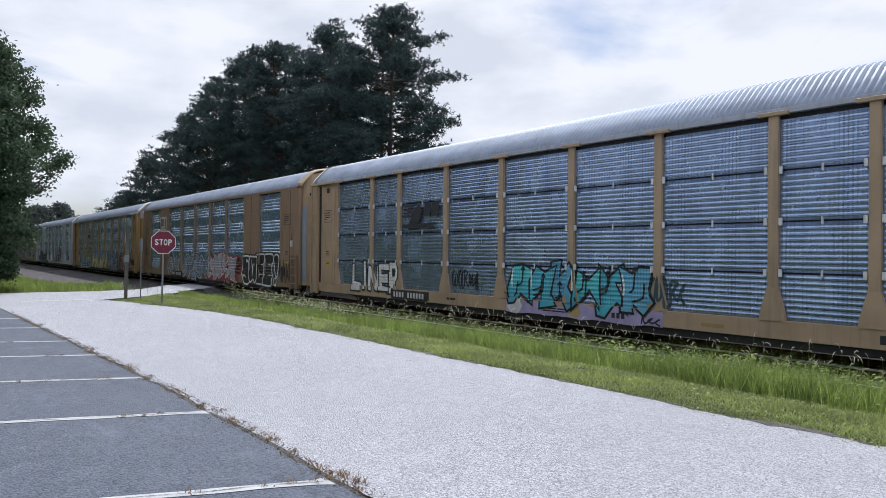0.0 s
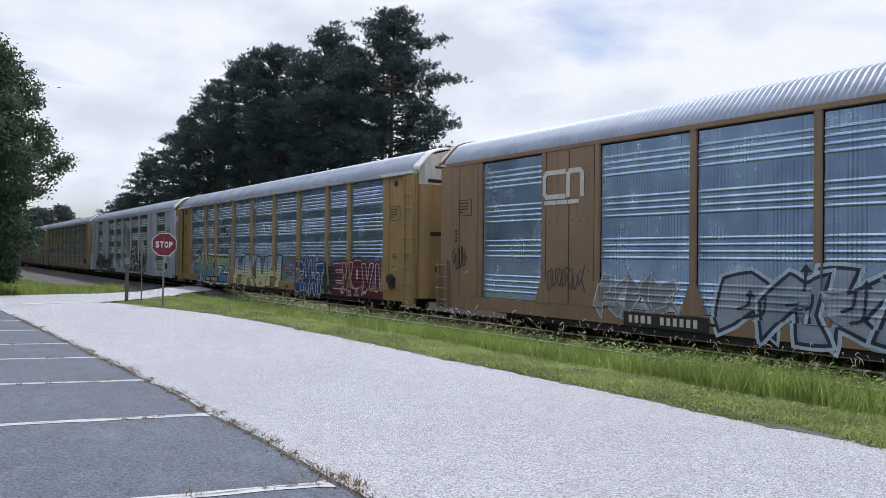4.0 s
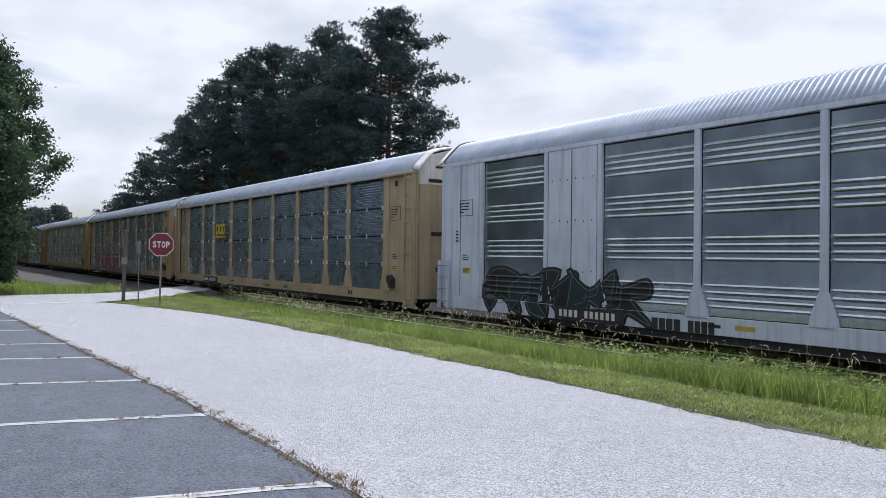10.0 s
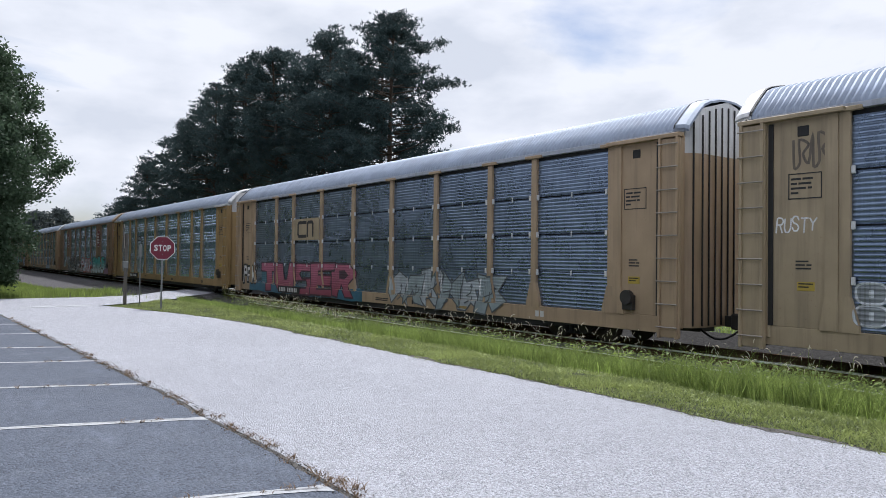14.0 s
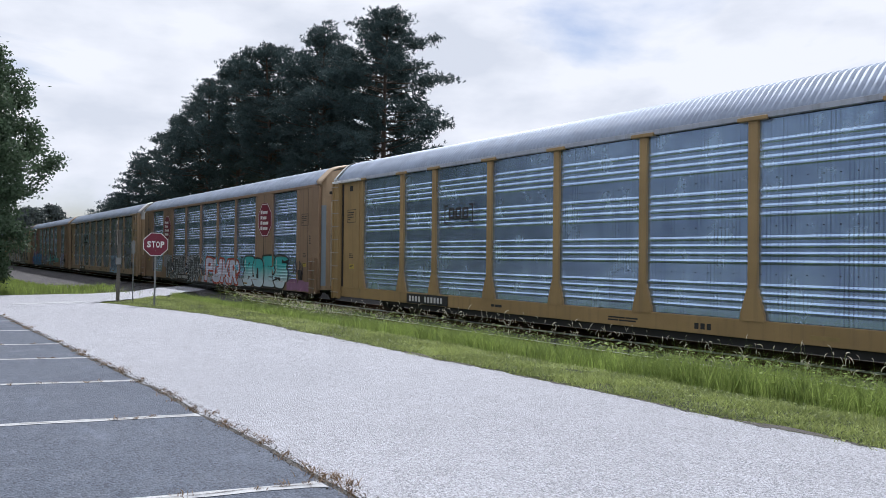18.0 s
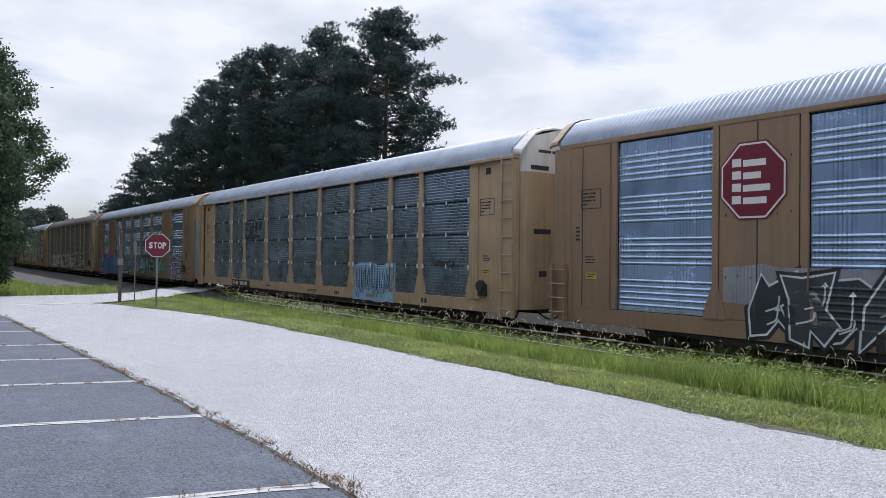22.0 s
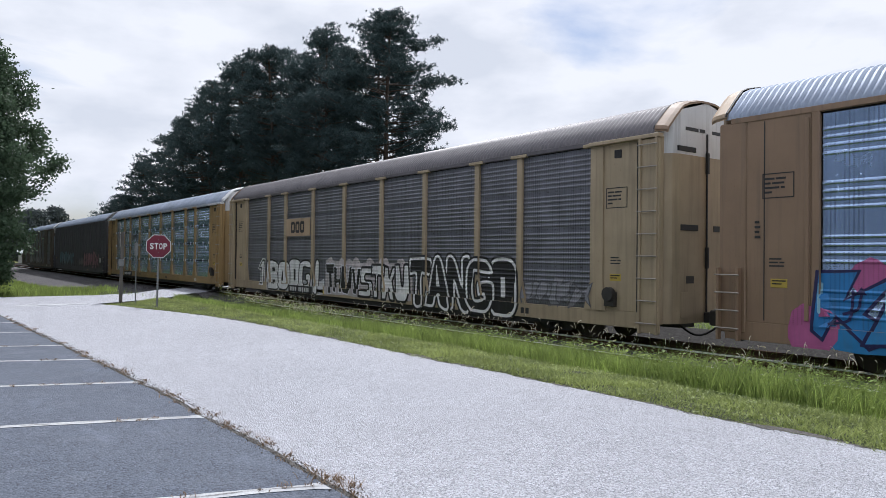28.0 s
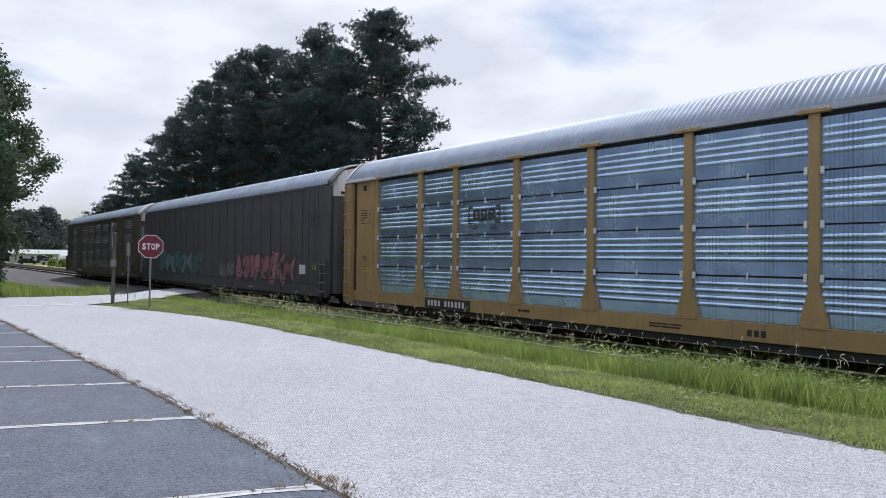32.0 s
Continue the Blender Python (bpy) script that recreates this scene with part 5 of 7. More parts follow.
        bars(car, px + 0.16, 0.74, [(0.10, 0.10, 0.12, 0.10, -0.10, 0.10, 0.10, 0.10, 0.10, 0.10, 0.10)], M["stencilw"], 0.18, 0.0, -1.5615, space=0.075)
    bars(car, 2.8, 0.70, [(0.10, 0.10, 0.10)], M["stencil"], 0.13, 0.0, -1.536, space=0.05)
    bars(car, -4.0, 0.70, [(0.14, 0.3)], M["stencil"], 0.07, 0.0, -1.536)
    bars(car, 8.9, 0.73, [(0.13, 0.13)], M["stencilw"] if k % 2 else M["stencil"], 0.16, 0.03, -1.536, space=0.06)
    bars(car, 0.4, 0.68, [(0.5, 0.35), (0.3, 0.5)], M["stencil"], 0.035, 0.03, -1.536)
    lb = Mesh().quadbox(5.3, 5.85, -1.537, -1.531, 0.58, 0.66)
    part("sill_label", lb, M["oldlabel"], car, "faded yellow label on the sill")
    return car


def grouped(bases, step, count):
    return [b + step * i for b in bases for i in range(count)]


SPECS = [
    dict(kind="posts", panel="galvmid", fine=True, end="tan", post="tan", roof="roof", clips=True, rib=(0.011, 0.042), plate_x=-7.3, label="tan and galvanised autorack car with blue graffiti"),
    dict(kind="flush", panel="galvbright", end="brown", post="brown", roof="roof", doortop="tan", groups=grouped((0.20, 1.22, 2.24, 3.26), 0.150, 4), rib=(0.022, 0.040), plate_x=-6.0, label="brown autorack car with louvred sides and bubble graffiti"),
    dict(kind="posts", panel="galv", end="yellow", post="yellow", roof="roof", bracket=True, tall=True, groups=grouped((0.16, 1.17, 2.18, 3.19), 0.142, 5), bolts=(0.95, 1.96, 2.97), rib=(0.018, 0.045), label="yellow and silver autorack car covered in graffiti"),
    dict(kind="flush", panel="galvgreen", end="white", post="white", roof="roof", door="white", doortop="yellow", groups=grouped((0.20, 1.22, 2.24, 3.26), 0.150, 4), rib=(0.024, 0.042), label="white autorack car with dark louvres and black graffiti"),
    dict(kind="posts", panel="galvdull", fine=True, end="buff", post="buff", roof="roof", clips=True, rib=(0.009, 0.034), label="buff and grey autorack car with yellow emblem"),
    dict(kind="posts", panel="galvdull", fine=True, end="tan", post="tan", roof="roof", clips=True, endstyle="slat", rib=(0.009, 0.034), label="tan and grey autorack car with pink graffiti"),
    dict(kind="posts", panel="galvbright", end="yellow", post="yellow", roof="roof", bracket=True, tall=True, groups=grouped((0.20, 1.17, 2.14, 3.12), 0.165, 4), bolts=(0.93, 1.90, 2.87), rib=(0.020, 0.050), label="clean yellow and silver autorack car"),
    dict(kind="flush", panel="galv", end="brown", post="brown", roof="roof", doortop="tan", groups=grouped((0.14, 1.12, 2.12, 3.10), 0.142, 5), rib=(0.020, 0.040), plate_x=-5.6, label="brown autorack car with red octagon emblems and graffiti"),
    dict(kind="posts", panel="galvdull", fine=True, end="tan", post="tan", roof="roof", clips=True, rib=(0.009, 0.034), label="tan and grey autorack car with a pale blue graffiti patch"),
    dict(kind="flush", panel="galv", end="brown", post="brown", roof="roof", doortop="tan", groups=grouped((0.20, 1.22, 2.24, 3.26), 0.155, 4), rib=(0.020, 0.042), plate_x=-4.2, label="brown autorack car with louvred sides and teal graffiti"),
    dict(kind="posts", panel="galvdark", end="buff", post="buff", roof="roofdark", tall=True, groups=grouped((0.13, 1.12, 2.12, 3.12), 0.128, 7), bolts=(1.02, 2.02, 3.02), rib=(0.014, 0.042), plate_x=-6.4, label="grimy dark autorack car with white graffiti letters", roof_label="grimy ribbed roof"),
    dict(kind="posts", panel="galvbright", end="yellow", post="yellow", roof="roof", clips=True, bracket=True, rib=(0.018, 0.048), label="yellow and silver autorack car with latched panels"),
    dict(kind="plain", panel="galvdark", end="dusk", post="dusk", roof="roof", sill="dusk", plate=False, label="dusty dark brown enclosed autorack car with pink graffiti"),
    dict(kind="flush", panel="galvdark", end="dusktan", post="dusktan", roof="roof", groups=grouped((0.20, 1.22, 2.24, 3.26), 0.150, 4), rib=(0.02, 0.04), label="dusty tan autorack car at the end of the train"),
]
CARS = [build_car(k, s) for k, s in enumerate(SPECS)]


# ---- emblems and graffiti on the cars ----
BLACK, WHITE, SILVER = (0.012, 0.012, 0.014), (0.85, 0.86, 0.88), (0.50, 0.53, 0.57)
TEAL, SKY, BLUE, NAVY = (0.06, 0.36, 0.38), (0.24, 0.42, 0.52), (0.03, 0.16, 0.42), (0.015, 0.04, 0.16)
PINK, CRIMSON, PURPLE, LEMON, RED = (0.42, 0.13, 0.22), (0.13, 0.012, 0.035), (0.30, 0.26, 0.42), (0.50, 0.50, 0.30), (0.30, 0.03, 0.03)


def two_tone(low, high, z0, z1):
    """Spray paint that fades from one colour to another up the side."""
    low, high = shade(low, 1.4), shade(high, 1.4)
    m = spray("faded_spray_paint", low)
    n, l = m.node_tree.nodes, m.node_tree.links
    tc = n.new("ShaderNodeTexCoord").outputs["Object"]
    sep = n.new("ShaderNodeSeparateXYZ")
    l.new(tc, sep.inputs[0])
    mr = n.new("ShaderNodeMapRange")
    mr.inputs["From Min"].default_value, mr.inputs["From Max"].default_value = z0, z1
    wob = math_node(n, l, "ADD", sep.outputs["Z"], math_node(n, l, "MULTIPLY", noise_node(n, l, tc, 1.6, 4), 0.5))
    l.new(wob, mr.inputs["Value"])
    last = n["Principled BSDF"].inputs["Base Color"].links[0].from_node
    l.new(mix_node(n, l, mr.outputs["Result"], low, high), last.inputs["A"])
    return m


def panel_patch(car, x0, x1, z0, z1, mat, name="emblem", label="painted emblem", y=-1.548):
    return part(name, Mesh().box(x0, x1, y, y + 0.006, z0, z1, 0.002), mat, car, label)


def block_emblem(car, x0, x1, z0, z1, mat, count=3, lean=0.0, y=-1.552, parent=None):
    """A company emblem as plain blocks."""
    base = parent
    step = (x1 - x0) / count
    for k in range(count):
        a, b = x0 + k * step + step * 0.06, x0 + (k + 1) * step - step * 0.06
        w, c = step * 0.13, step * 0.20
        ring = [(a + c, z0 + w), (b - c, z0 + w), (b - w, z0 + c), (b - w, z1 - c), (b - c, z1 - w), (a + c, z1 - w), (a + w, z1 - c), (a + w, z0 + c)]
        piece = Mesh()
        fat_line(piece, [(p + lean * (q - z0), q) for p, q in [*ring, ring[0], ring[1]]], w, y, False)
        ob = part("emblem" if base is None else "emblem_block", piece, mat, base or car, "company emblem as plain shapes" if base is None else "")
        base = base or ob
    return base


def bracket_emblem(car, x0, x1, z0, z1):
    """Black emblem between square brackets."""
    w = (x1 - x0) * 0.035
    base = None
    for a, s in ((x0, 1), (x1, -1)):
        m = Mesh().prism([(a, z0), (a + s * 4 * w, z0), (a + s * 4 * w, z0 + w), (a + s * w, z0 + w), (a + s * w, z1 - w), (a + s * 4 * w, z1 - w), (a + s * 4 * w, z1), (a, z1)], -1.552, -1.547, "y")
        ob = part("emblem" if base is None else "bracket", m, M["stencil"], base or car, "black bracketed emblem as plain shapes" if base is None else "")
        base = base or ob
    h = z1 - z0
    block_emblem(car, x0 + 0.14 * (x1 - x0), x1 - 0.14 * (x1 - x0), z0 + 0.22 * h, z1 - 0.16 * h, M["stencil"], 3, parent=base)
    for f in (0.14, 0.22, 0.72, 0.80):
        x = x0 + f * (x1 - x0)
        part("emblem_dot", Mesh().quadbox(x, x + 0.06, -1.552, -1.547, z0 - 0.16, z0 - 0.10), M["stencil"], base)


def horse_emblem(car, x0, x1, z0, z1):
    """Black slanted stripes, a wedge and two blocks."""
    h, wd = z1 - z0, x1 - x0
    base = part("emblem", Mesh().prism([(x0 + 0.20 * wd, z0), (x0 + 0.46 * wd, z0), (x0 + 0.56 * wd, z1 - 0.45 * h), (x0 + 0.50 * wd, z1), (x0 + 0.34 * wd, z1 - 0.35 * h)], -1.552, -1.547, "y"), M["stencil"], car, "black company emblem as plain shapes")
    for k in range(4):
        z = z0 + h * (0.30 + 0.17 * k)
        part("stripe", Mesh().prism([(x0 + 0.02 * wd * k, z), (x0 + (0.28 + 0.02 * k) * wd, z), (x0 + (0.30 + 0.02 * k) * wd, z + 0.10 * h), (x0 + 0.02 * wd * k + 0.02, z + 0.10 * h)], -1.552, -1.547, "y"), M["stencil"], base)
    for a, b in ((0.60, 0.77), (0.80, 0.98)):
        part("emblem_block", Mesh().prism([(x0 + a * wd, z0 + 0.32 * h), (x0 + b * wd, z0 + 0.32 * h), (x0 + (b + 0.02) * wd, z0 + 0.95 * h), (x0 + (a + 0.03) * wd, z0 + 0.95 * h)], -1.552, -1.547, "y"), M["stencil"], base)
    bars(car, x0, z0 - 0.02, [(wd * 0.42, wd * 0.44)], M["stencil"], 0.13, 0, -1.552)


def rounded_emblem(car, x0, x1, z0, z1, mat, web=True):
    """Two linked rounded frames, with a strip of print below."""
    wd, h = x1 - x0, z1 - z0
    w = wd * 0.085
    base = None
    for a, b, gap_side in ((x0, x0 + 0.5 * wd, 1), (x0 + 0.5 * wd, x1, 0)):
        m = Mesh()
        y = -1.556
        if gap_side:
            pts = [(b, z1), (a + 0.08, z1), (a, z1 - 0.10), (a, z0 + 0.10), (a + 0.08, z0), (b, z0)]
        else:
            pts = [(a + w, z0), (a + w, z1 - 0.08), (a + w + 0.08, z1), (b - w - 0.08, z1), (b - w, z1 - 0.08), (b - w, z0)]
        for (xa, za), (xb, zb) in zip(pts, pts[1:]):
            stroke(m, [(xa, za), (xb, zb)], w * 0.5, y)
            y -= 0.0006
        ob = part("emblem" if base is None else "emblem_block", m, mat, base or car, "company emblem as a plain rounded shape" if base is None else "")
        base = base or ob
    if web:
        bars(car, x0, z0 - 0.10, [(wd * 0.3, wd * 0.24, wd * 0.26)], mat, 0.11, 0, -1.552)


def octagon_emblem(car, cx, cz, hw, hh):
    def octa(s):
        c = 0.29
        return [(cx - hw * s, cz - hh * s * (1 - 2 * c)), (cx - hw * s * (1 - 2 * c), cz - hh * s), (cx + hw * s * (1 - 2 * c), cz - hh * s), (cx + hw * s, cz - hh * s * (1 - 2 * c)),
                (cx + hw * s, cz + hh * s * (1 - 2 * c)), (cx + hw * s * (1 - 2 * c), cz + hh * s), (cx - hw * s * (1 - 2 * c), cz + hh * s), (cx - hw * s, cz + hh * s * (1 - 2 * c))]
    base = part("emblem", Mesh().prism(octa(1.0), -1.552, -1.546, "y"), M["signred"], car, "red octagon emblem with a white rim")
    part("emblem_rim", Mesh().prism(octa(0.96), -1.555, -1.5525, "y"), M["signwhite"], base)
    part("emblem_field", Mesh().prism(octa(0.91), -1.558, -1.5555, "y"), M["signred"], base)
    for k, wd in enumerate((0.95, 0.75, 1.12, 0.98)):
        z = cz + hh * (0.48 - 0.32 * k)
        x = cx - hw * 0.62
        part("print_bar", Mesh().quadbox(x, x + hw * 0.28, -1.561, -1.5585, z - hh * 0.11, z + hh * 0.10), M["signwhite"], base)
        part("print_bar", Mesh().quadbox(x + hw * 0.34, x + hw * (0.34 + wd * 0.72), -1.561, -1.5585, z - hh * 0.12, z + hh * 0.05), M["signwhite"], base)


def mark_cars():
    c = CARS
    # tan and galvanised
    bubble_word(c[0], "LINER", -10.3, -6.9, 0.62, 1.78, (0.58, 0.62, 0.68), BLACK, seed=2.0, soft=0.0, jitter=0.03, rim=0.03)
    scrawl(c[0], -3.8, -2.4, 1.0, 1.62, BLACK, 3, 0.024)
    wash(c[0], -1.1, 4.3, 0.44, 0.84, PURPLE, "purple sprayed band along the sill", 3)
    blot(c[0], -0.75, 0.66, 0.30, (0.50, 0.50, 0.50), "pale sprayed blot", 2)
    blot(c[0], 1.55, 0.68, 0.22, (0.36, 0.26, 0.13), "tan sprayed blot", 3)
    wild_piece(c[0], -0.95, 3.9, 0.62, 1.95, [two_tone((0.05, 0.25, 0.38), (0.09, 0.44, 0.47), 0.9, 1.8), (0.07, 0.34, 0.44), (0.10, 0.30, 0.44)], BLACK, 11, 6, 0.032, glint=(0.50, 0.66, 0.70))
    scrawl(c[0], 3.95, 4.9, 0.9, 1.75, (0.03, 0.06, 0.08), 33, 0.035)
    scrawl(c[0], 3.7, 4.3, 0.48, 0.72, BLACK, 34, 0.02)
    horse_emblem(c[0], -6.65, -4.45, 3.12, 3.82)
    # brown with white and black pieces
    rounded_emblem(c[1], -8.75, -7.25, 3.70, 4.35, M["stencilw"])
    scrawl(c[1], -12.9, -12.2, 1.7, 2.4, BLACK, 36, 0.02)
    scrawl(c[1], -8.6, -7.2, 1.2, 1.9, (0.06, 0.05, 0.05), 37, 0.02)
    wild_piece(c[1], -6.8, -4.6, 0.62, 1.80, [(0.20, 0.22, 0.26), (0.17, 0.18, 0.22)], (0.42, 0.43, 0.46), 21, 3, 0.018)
    wild_piece(c[1], -3.4, 0.8, 0.46, 2.0, [(0.24, 0.28, 0.35), (0.20, 0.25, 0.32)], (0.025, 0.035, 0.06), 23, 4, 0.035, halo=(0.36, 0.45, 0.55), soft=0.3)
    wash(c[1], 1.0, 6.2, 0.44, 1.0, (0.20, 0.035, 0.04), "dark red sprayed backing", 6)
    wild_piece(c[1], 1.3, 5.5, 0.50, 2.0, [(0.30, 0.31, 0.33), (0.27, 0.28, 0.31)], (0.55, 0.52, 0.54), 25, 4, 0.022, halo=(0.20, 0.03, 0.04))
    blot(c[1], 5.95, 1.3, 0.58, (0.24, 0.04, 0.045), "red sprayed round patch", 5)
    blot(c[1], 5.95, 1.3, 0.40, (0.26, 0.21, 0.20), "pale sprayed round patch", 6)
    bubble_word(c[1], "swee!", 6.8, 11.4, 0.47, 1.98, BLACK, (0.74, 0.76, 0.80), BLACK, seed=5.0, soft=1.0, rim=0.042, snug=0.10, glint=(0.34, 0.34, 0.38))
    scrawl(c[1], 11.5, 12.7, 0.7, 1.9, BLACK, 8, 0.026)
    scrawl(c[1], 2.9, 4.0, 2.05, 2.35, NAVY, 38, 0.022)
    scrawl(c[1], 5.3, 6.4, 1.95, 2.25, NAVY, 39, 0.022)
    bars(c[1], 12.66, 2.62, [(0.11, 0.10)], M["stencilw"], 0.28, 0, -1.56)
    # yellow and silver with many pieces
    bubble_word(c[2], "YURZ", -10.4, -4.9, 0.50, 2.0, two_tone((0.03, 0.20, 0.42), (0.30, 0.38, 0.12), 1.0, 2.2), BLACK, (0.62, 0.68, 0.72), seed=1.0, soft=0.12, rim=0.045, snug=0.04, jitter=0.02, glint=(0.40, 0.58, 0.62))
    wash(c[2], -9.6, -4.7, 0.44, 0.74, (0.03, 0.20, 0.42), "blue sprayed band along the sill", 4)
    bubble_word(c[2], "HKUH", -3.8, 2.2, 0.45, 2.05, two_tone((0.47, 0.47, 0.28), (0.22, 0.32, 0.48), 1.35, 1.95), BLACK, seed=9.0, soft=0.0, rim=0.028, snug=0.05, lean=0.12, jitter=0.012)
    tag_word(c[2], "WAYIND", 2.5, 3.75, 1.32, 1.66, (0.17, 0.025, 0.05), 0.017, 2)
    tag_word(c[2], "2021", 2.75, 3.5, 1.08, 1.27, (0.17, 0.025, 0.05), 0.017, 3)
    scrawl(c[2], -0.6, 0.1, 0.5, 0.78, (0.30, 0.03, 0.03), 45, 0.022)
    scrawl(c[2], -6.2, -4.9, 2.1, 2.42, BLACK, 14, 0.026)
    scrawl(c[2], -10.3, -9.4, 2.1, 2.35, BLACK, 46, 0.022)
    scrawl(c[2], -8.5, -8.0, 2.1, 2.28, BLACK, 47, 0.018)
    scrawl(c[2], -12.3, -11.5, 0.9, 1.4, (0.05, 0.05, 0.06), 48, 0.018)
    wild_piece(c[2], 6.2, 7.5, 0.46, 1.80, [(0.010, 0.035, 0.045)], (0.008, 0.02, 0.025), 31, 2, 0.03, soft=0.8)
    bubble_word(c[2], "CAWT", 3.9, 6.7, 0.46, 1.82, (0.012, 0.045, 0.17), (0.50, 0.55, 0.66), (0.012, 0.04, 0.15), seed=3.0, soft=0.9, rim=0.022, snug=0.08)
    bubble_word(c[2], "EVOVI", 7.5, 11.4, 0.75, 1.85, (0.085, 0.010, 0.030), (0.50, 0.42, 0.46), (0.085, 0.010, 0.030), seed=4.0, soft=0.5, rim=0.022, snug=0.08)
    wash(c[2], 7.4, 11.5, 0.44, 0.84, (0.085, 0.010, 0.030), "dark red sprayed band", 7)
    bubble_word(c[2], "GRAP", 8.1, 10.4, 0.50, 0.78, (0.085, 0.010, 0.030), (0.50, 0.44, 0.46), None, seed=7.0, soft=0.0, rim=0.016, snug=-0.22)
    bracket_emblem(c[2], -6.3, -4.85, 3.14, 3.62)
    # white with black pieces
    bubble_word(c[3], "SLOK", 1.5, 6.6, 0.60, 2.55, BLACK, (0.78, 0.80, 0.84), BLACK, seed=6.0, soft=0.12, rim=0.05, snug=0.07, lean=0.30, jitter=0.035)
    wild_piece(c[3], -11.2, -5.6, 0.46, 1.75, [BLACK, (0.012, 0.025, 0.03)], (0.10, 0.13, 0.14), 41, 5, 0.012, halo=BLACK, soft=1.0)
    scrawl(c[3], 0.6, 1.5, 1.25, 1.7, BLACK, 6, 0.026)
    tag_word(c[3], "SAN LUIS POTOSI", 4.75, 7.05, 2.62, 2.80, BLACK, 0.015, 4)
    scrawl(c[3], 6.3, 7.0, 1.6, 1.85, BLACK, 49, 0.018)
    bars(c[3], -5.3, 0.74, [(0.17, 0.17, 0.17, 0.17, -0.14, 0.14, 0.14, 0.14, 0.14)], M["stencil"], 0.26, 0, -1.536)
    for x in (-3.2, 1.0, 4.2, 7.4, 10.2):
        panel_patch(c[3], x, x + 0.45, 0.62, 0.72, M["label"], "reflector", "yellow reflective strip", -1.537)
    # buff with a yellow emblem
    e = block_emblem(c[4], -6.45, -4.9, 3.16, 3.74, ink((0.55, 0.38, 0.02)), 3)
    part("emblem_bar", Mesh().box(-6.5, -4.85, -1.552, -1.547, 2.98, 3.08, 0.002), ink((0.55, 0.38, 0.02)), e)
    for z in (0.98, 1.38):
        sprayed(c[4], LETTERS["O"], -11.35, -10.85, z, z + 0.36, (0.20, 0.22, 0.24), SILVER, None, random.Random(2), 1.0, 0.0, 0.022, 0)
    scrawl(c[4], -12.5, -11.75, 3.9, 4.6, (0.12, 0.10, 0.08), 50, 0.026)
    tag_word(c[4], "RUSTY", -12.86, -12.04, 2.72, 2.98, (0.60, 0.60, 0.58), 0.016)
    # tan with pink piece
    panel_patch(c[5], -6.75, -4.25, 2.88, 3.82, M["buff"], "emblem_panel", "plain buff panel behind the emblem", -1.552)
    rounded_emblem(c[5], -6.3, -4.7, 3.05, 3.65, M["stencil"], False)
    wash(c[5], -12.0, -0.6, 0.44, 0.95, (0.035, 0.11, 0.17), "blue sprayed backing", 8)
    wash(c[5], -10.6, -9.6, 0.9, 1.5, (0.05, 0.15, 0.21), "blue sprayed backing", 9)
    bubble_word(c[5], "TUSER", -10.5, -1.3, 0.50, 1.95, two_tone((0.20, 0.045, 0.075), (0.33, 0.10, 0.16), 0.8, 1.7), (0.05, 0.025, 0.04), seed=5.1, soft=0.12, rim=0.035, snug=0.06, jitter=0.03)
    bubble_word(c[5], "PFK", -12.80, -11.15, 0.80, 1.72, (0.72, 0.74, 0.78), BLACK, seed=7.0, soft=0.2, rim=0.05, jitter=0.02)
    wild_piece(c[5], 1.4, 7.4, 0.46, 1.75, [(0.30, 0.33, 0.36), (0.22, 0.26, 0.28)], (0.09, 0.10, 0.11), 53, 6, 0.026, glint=(0.55, 0.56, 0.58))
    # clean silver
    bracket_emblem(c[6], -6.3, -4.85, 3.12, 3.70)
    # brown with octagons
    octagon_emblem(c[7], 8.0, 3.72, 0.80, 0.80)
    octagon_emblem(c[7], -7.95, 3.72, 0.72, 0.80)
    wash(c[7], -8.6, -1.0, 1.2, 1.98, (0.22, 0.22, 0.25), "grey overspray behind the piece", 11)
    wild_piece(c[7], -7.9, -1.2, 0.46, 1.95, [(0.025, 0.03, 0.038), (0.04, 0.045, 0.055)], (0.48, 0.52, 0.56), 61, 9, 0.022, halo=(0.02, 0.024, 0.03))
    wash(c[7], -1.0, 6.0, 0.44, 0.84, (0.28, 0.32, 0.37), "silver sprayed band along the sill", 10)
    wash(c[7], -0.8, 5.4, 1.2, 1.95, (0.12, 0.32, 0.42), "pale blue sprayed backing", 12)
    bubble_word(c[7], "PUKR", -0.5, 4.6, 0.52, 1.88, (0.48, 0.50, 0.58), (0.30, 0.035, 0.02), None, seed=8.0, soft=0.7, rim=0.05, snug=0.05)
    bubble_word(c[7], "8oes", 5.3, 10.4, 0.46, 2.0, two_tone((0.46, 0.54, 0.58), (0.05, 0.34, 0.34), 1.05, 1.75), BLACK, None, seed=2.5, soft=0.9, rim=0.04, snug=0.08, glint=(0.62, 0.70, 0.72))
    scrawl(c[7], 4.7, 5.2, 1.3, 2.1, BLACK, 52, 0.026)
    scrawl(c[7], 11.0, 12.2, 1.2, 1.8, (0.03, 0.03, 0.04), 9, 0.026)
    wash(c[7], 10.5, 12.8, 0.5, 1.0, (0.22, 0.11, 0.19), "faint pink overspray", 13)
    # tan with blue patch
    panel_patch(c[8], -6.8, -4.25, 2.92, 3.80, M["galv"], "emblem_panel", "bare metal panel behind the emblem", -1.549)
    horse_emblem(c[8], -6.7, -4.6, 3.10, 3.72)
    wash(c[8], 4.3, 7.2, 0.44, 1.85, (0.22, 0.33, 0.47), "pale blue sprayed patch", 14)
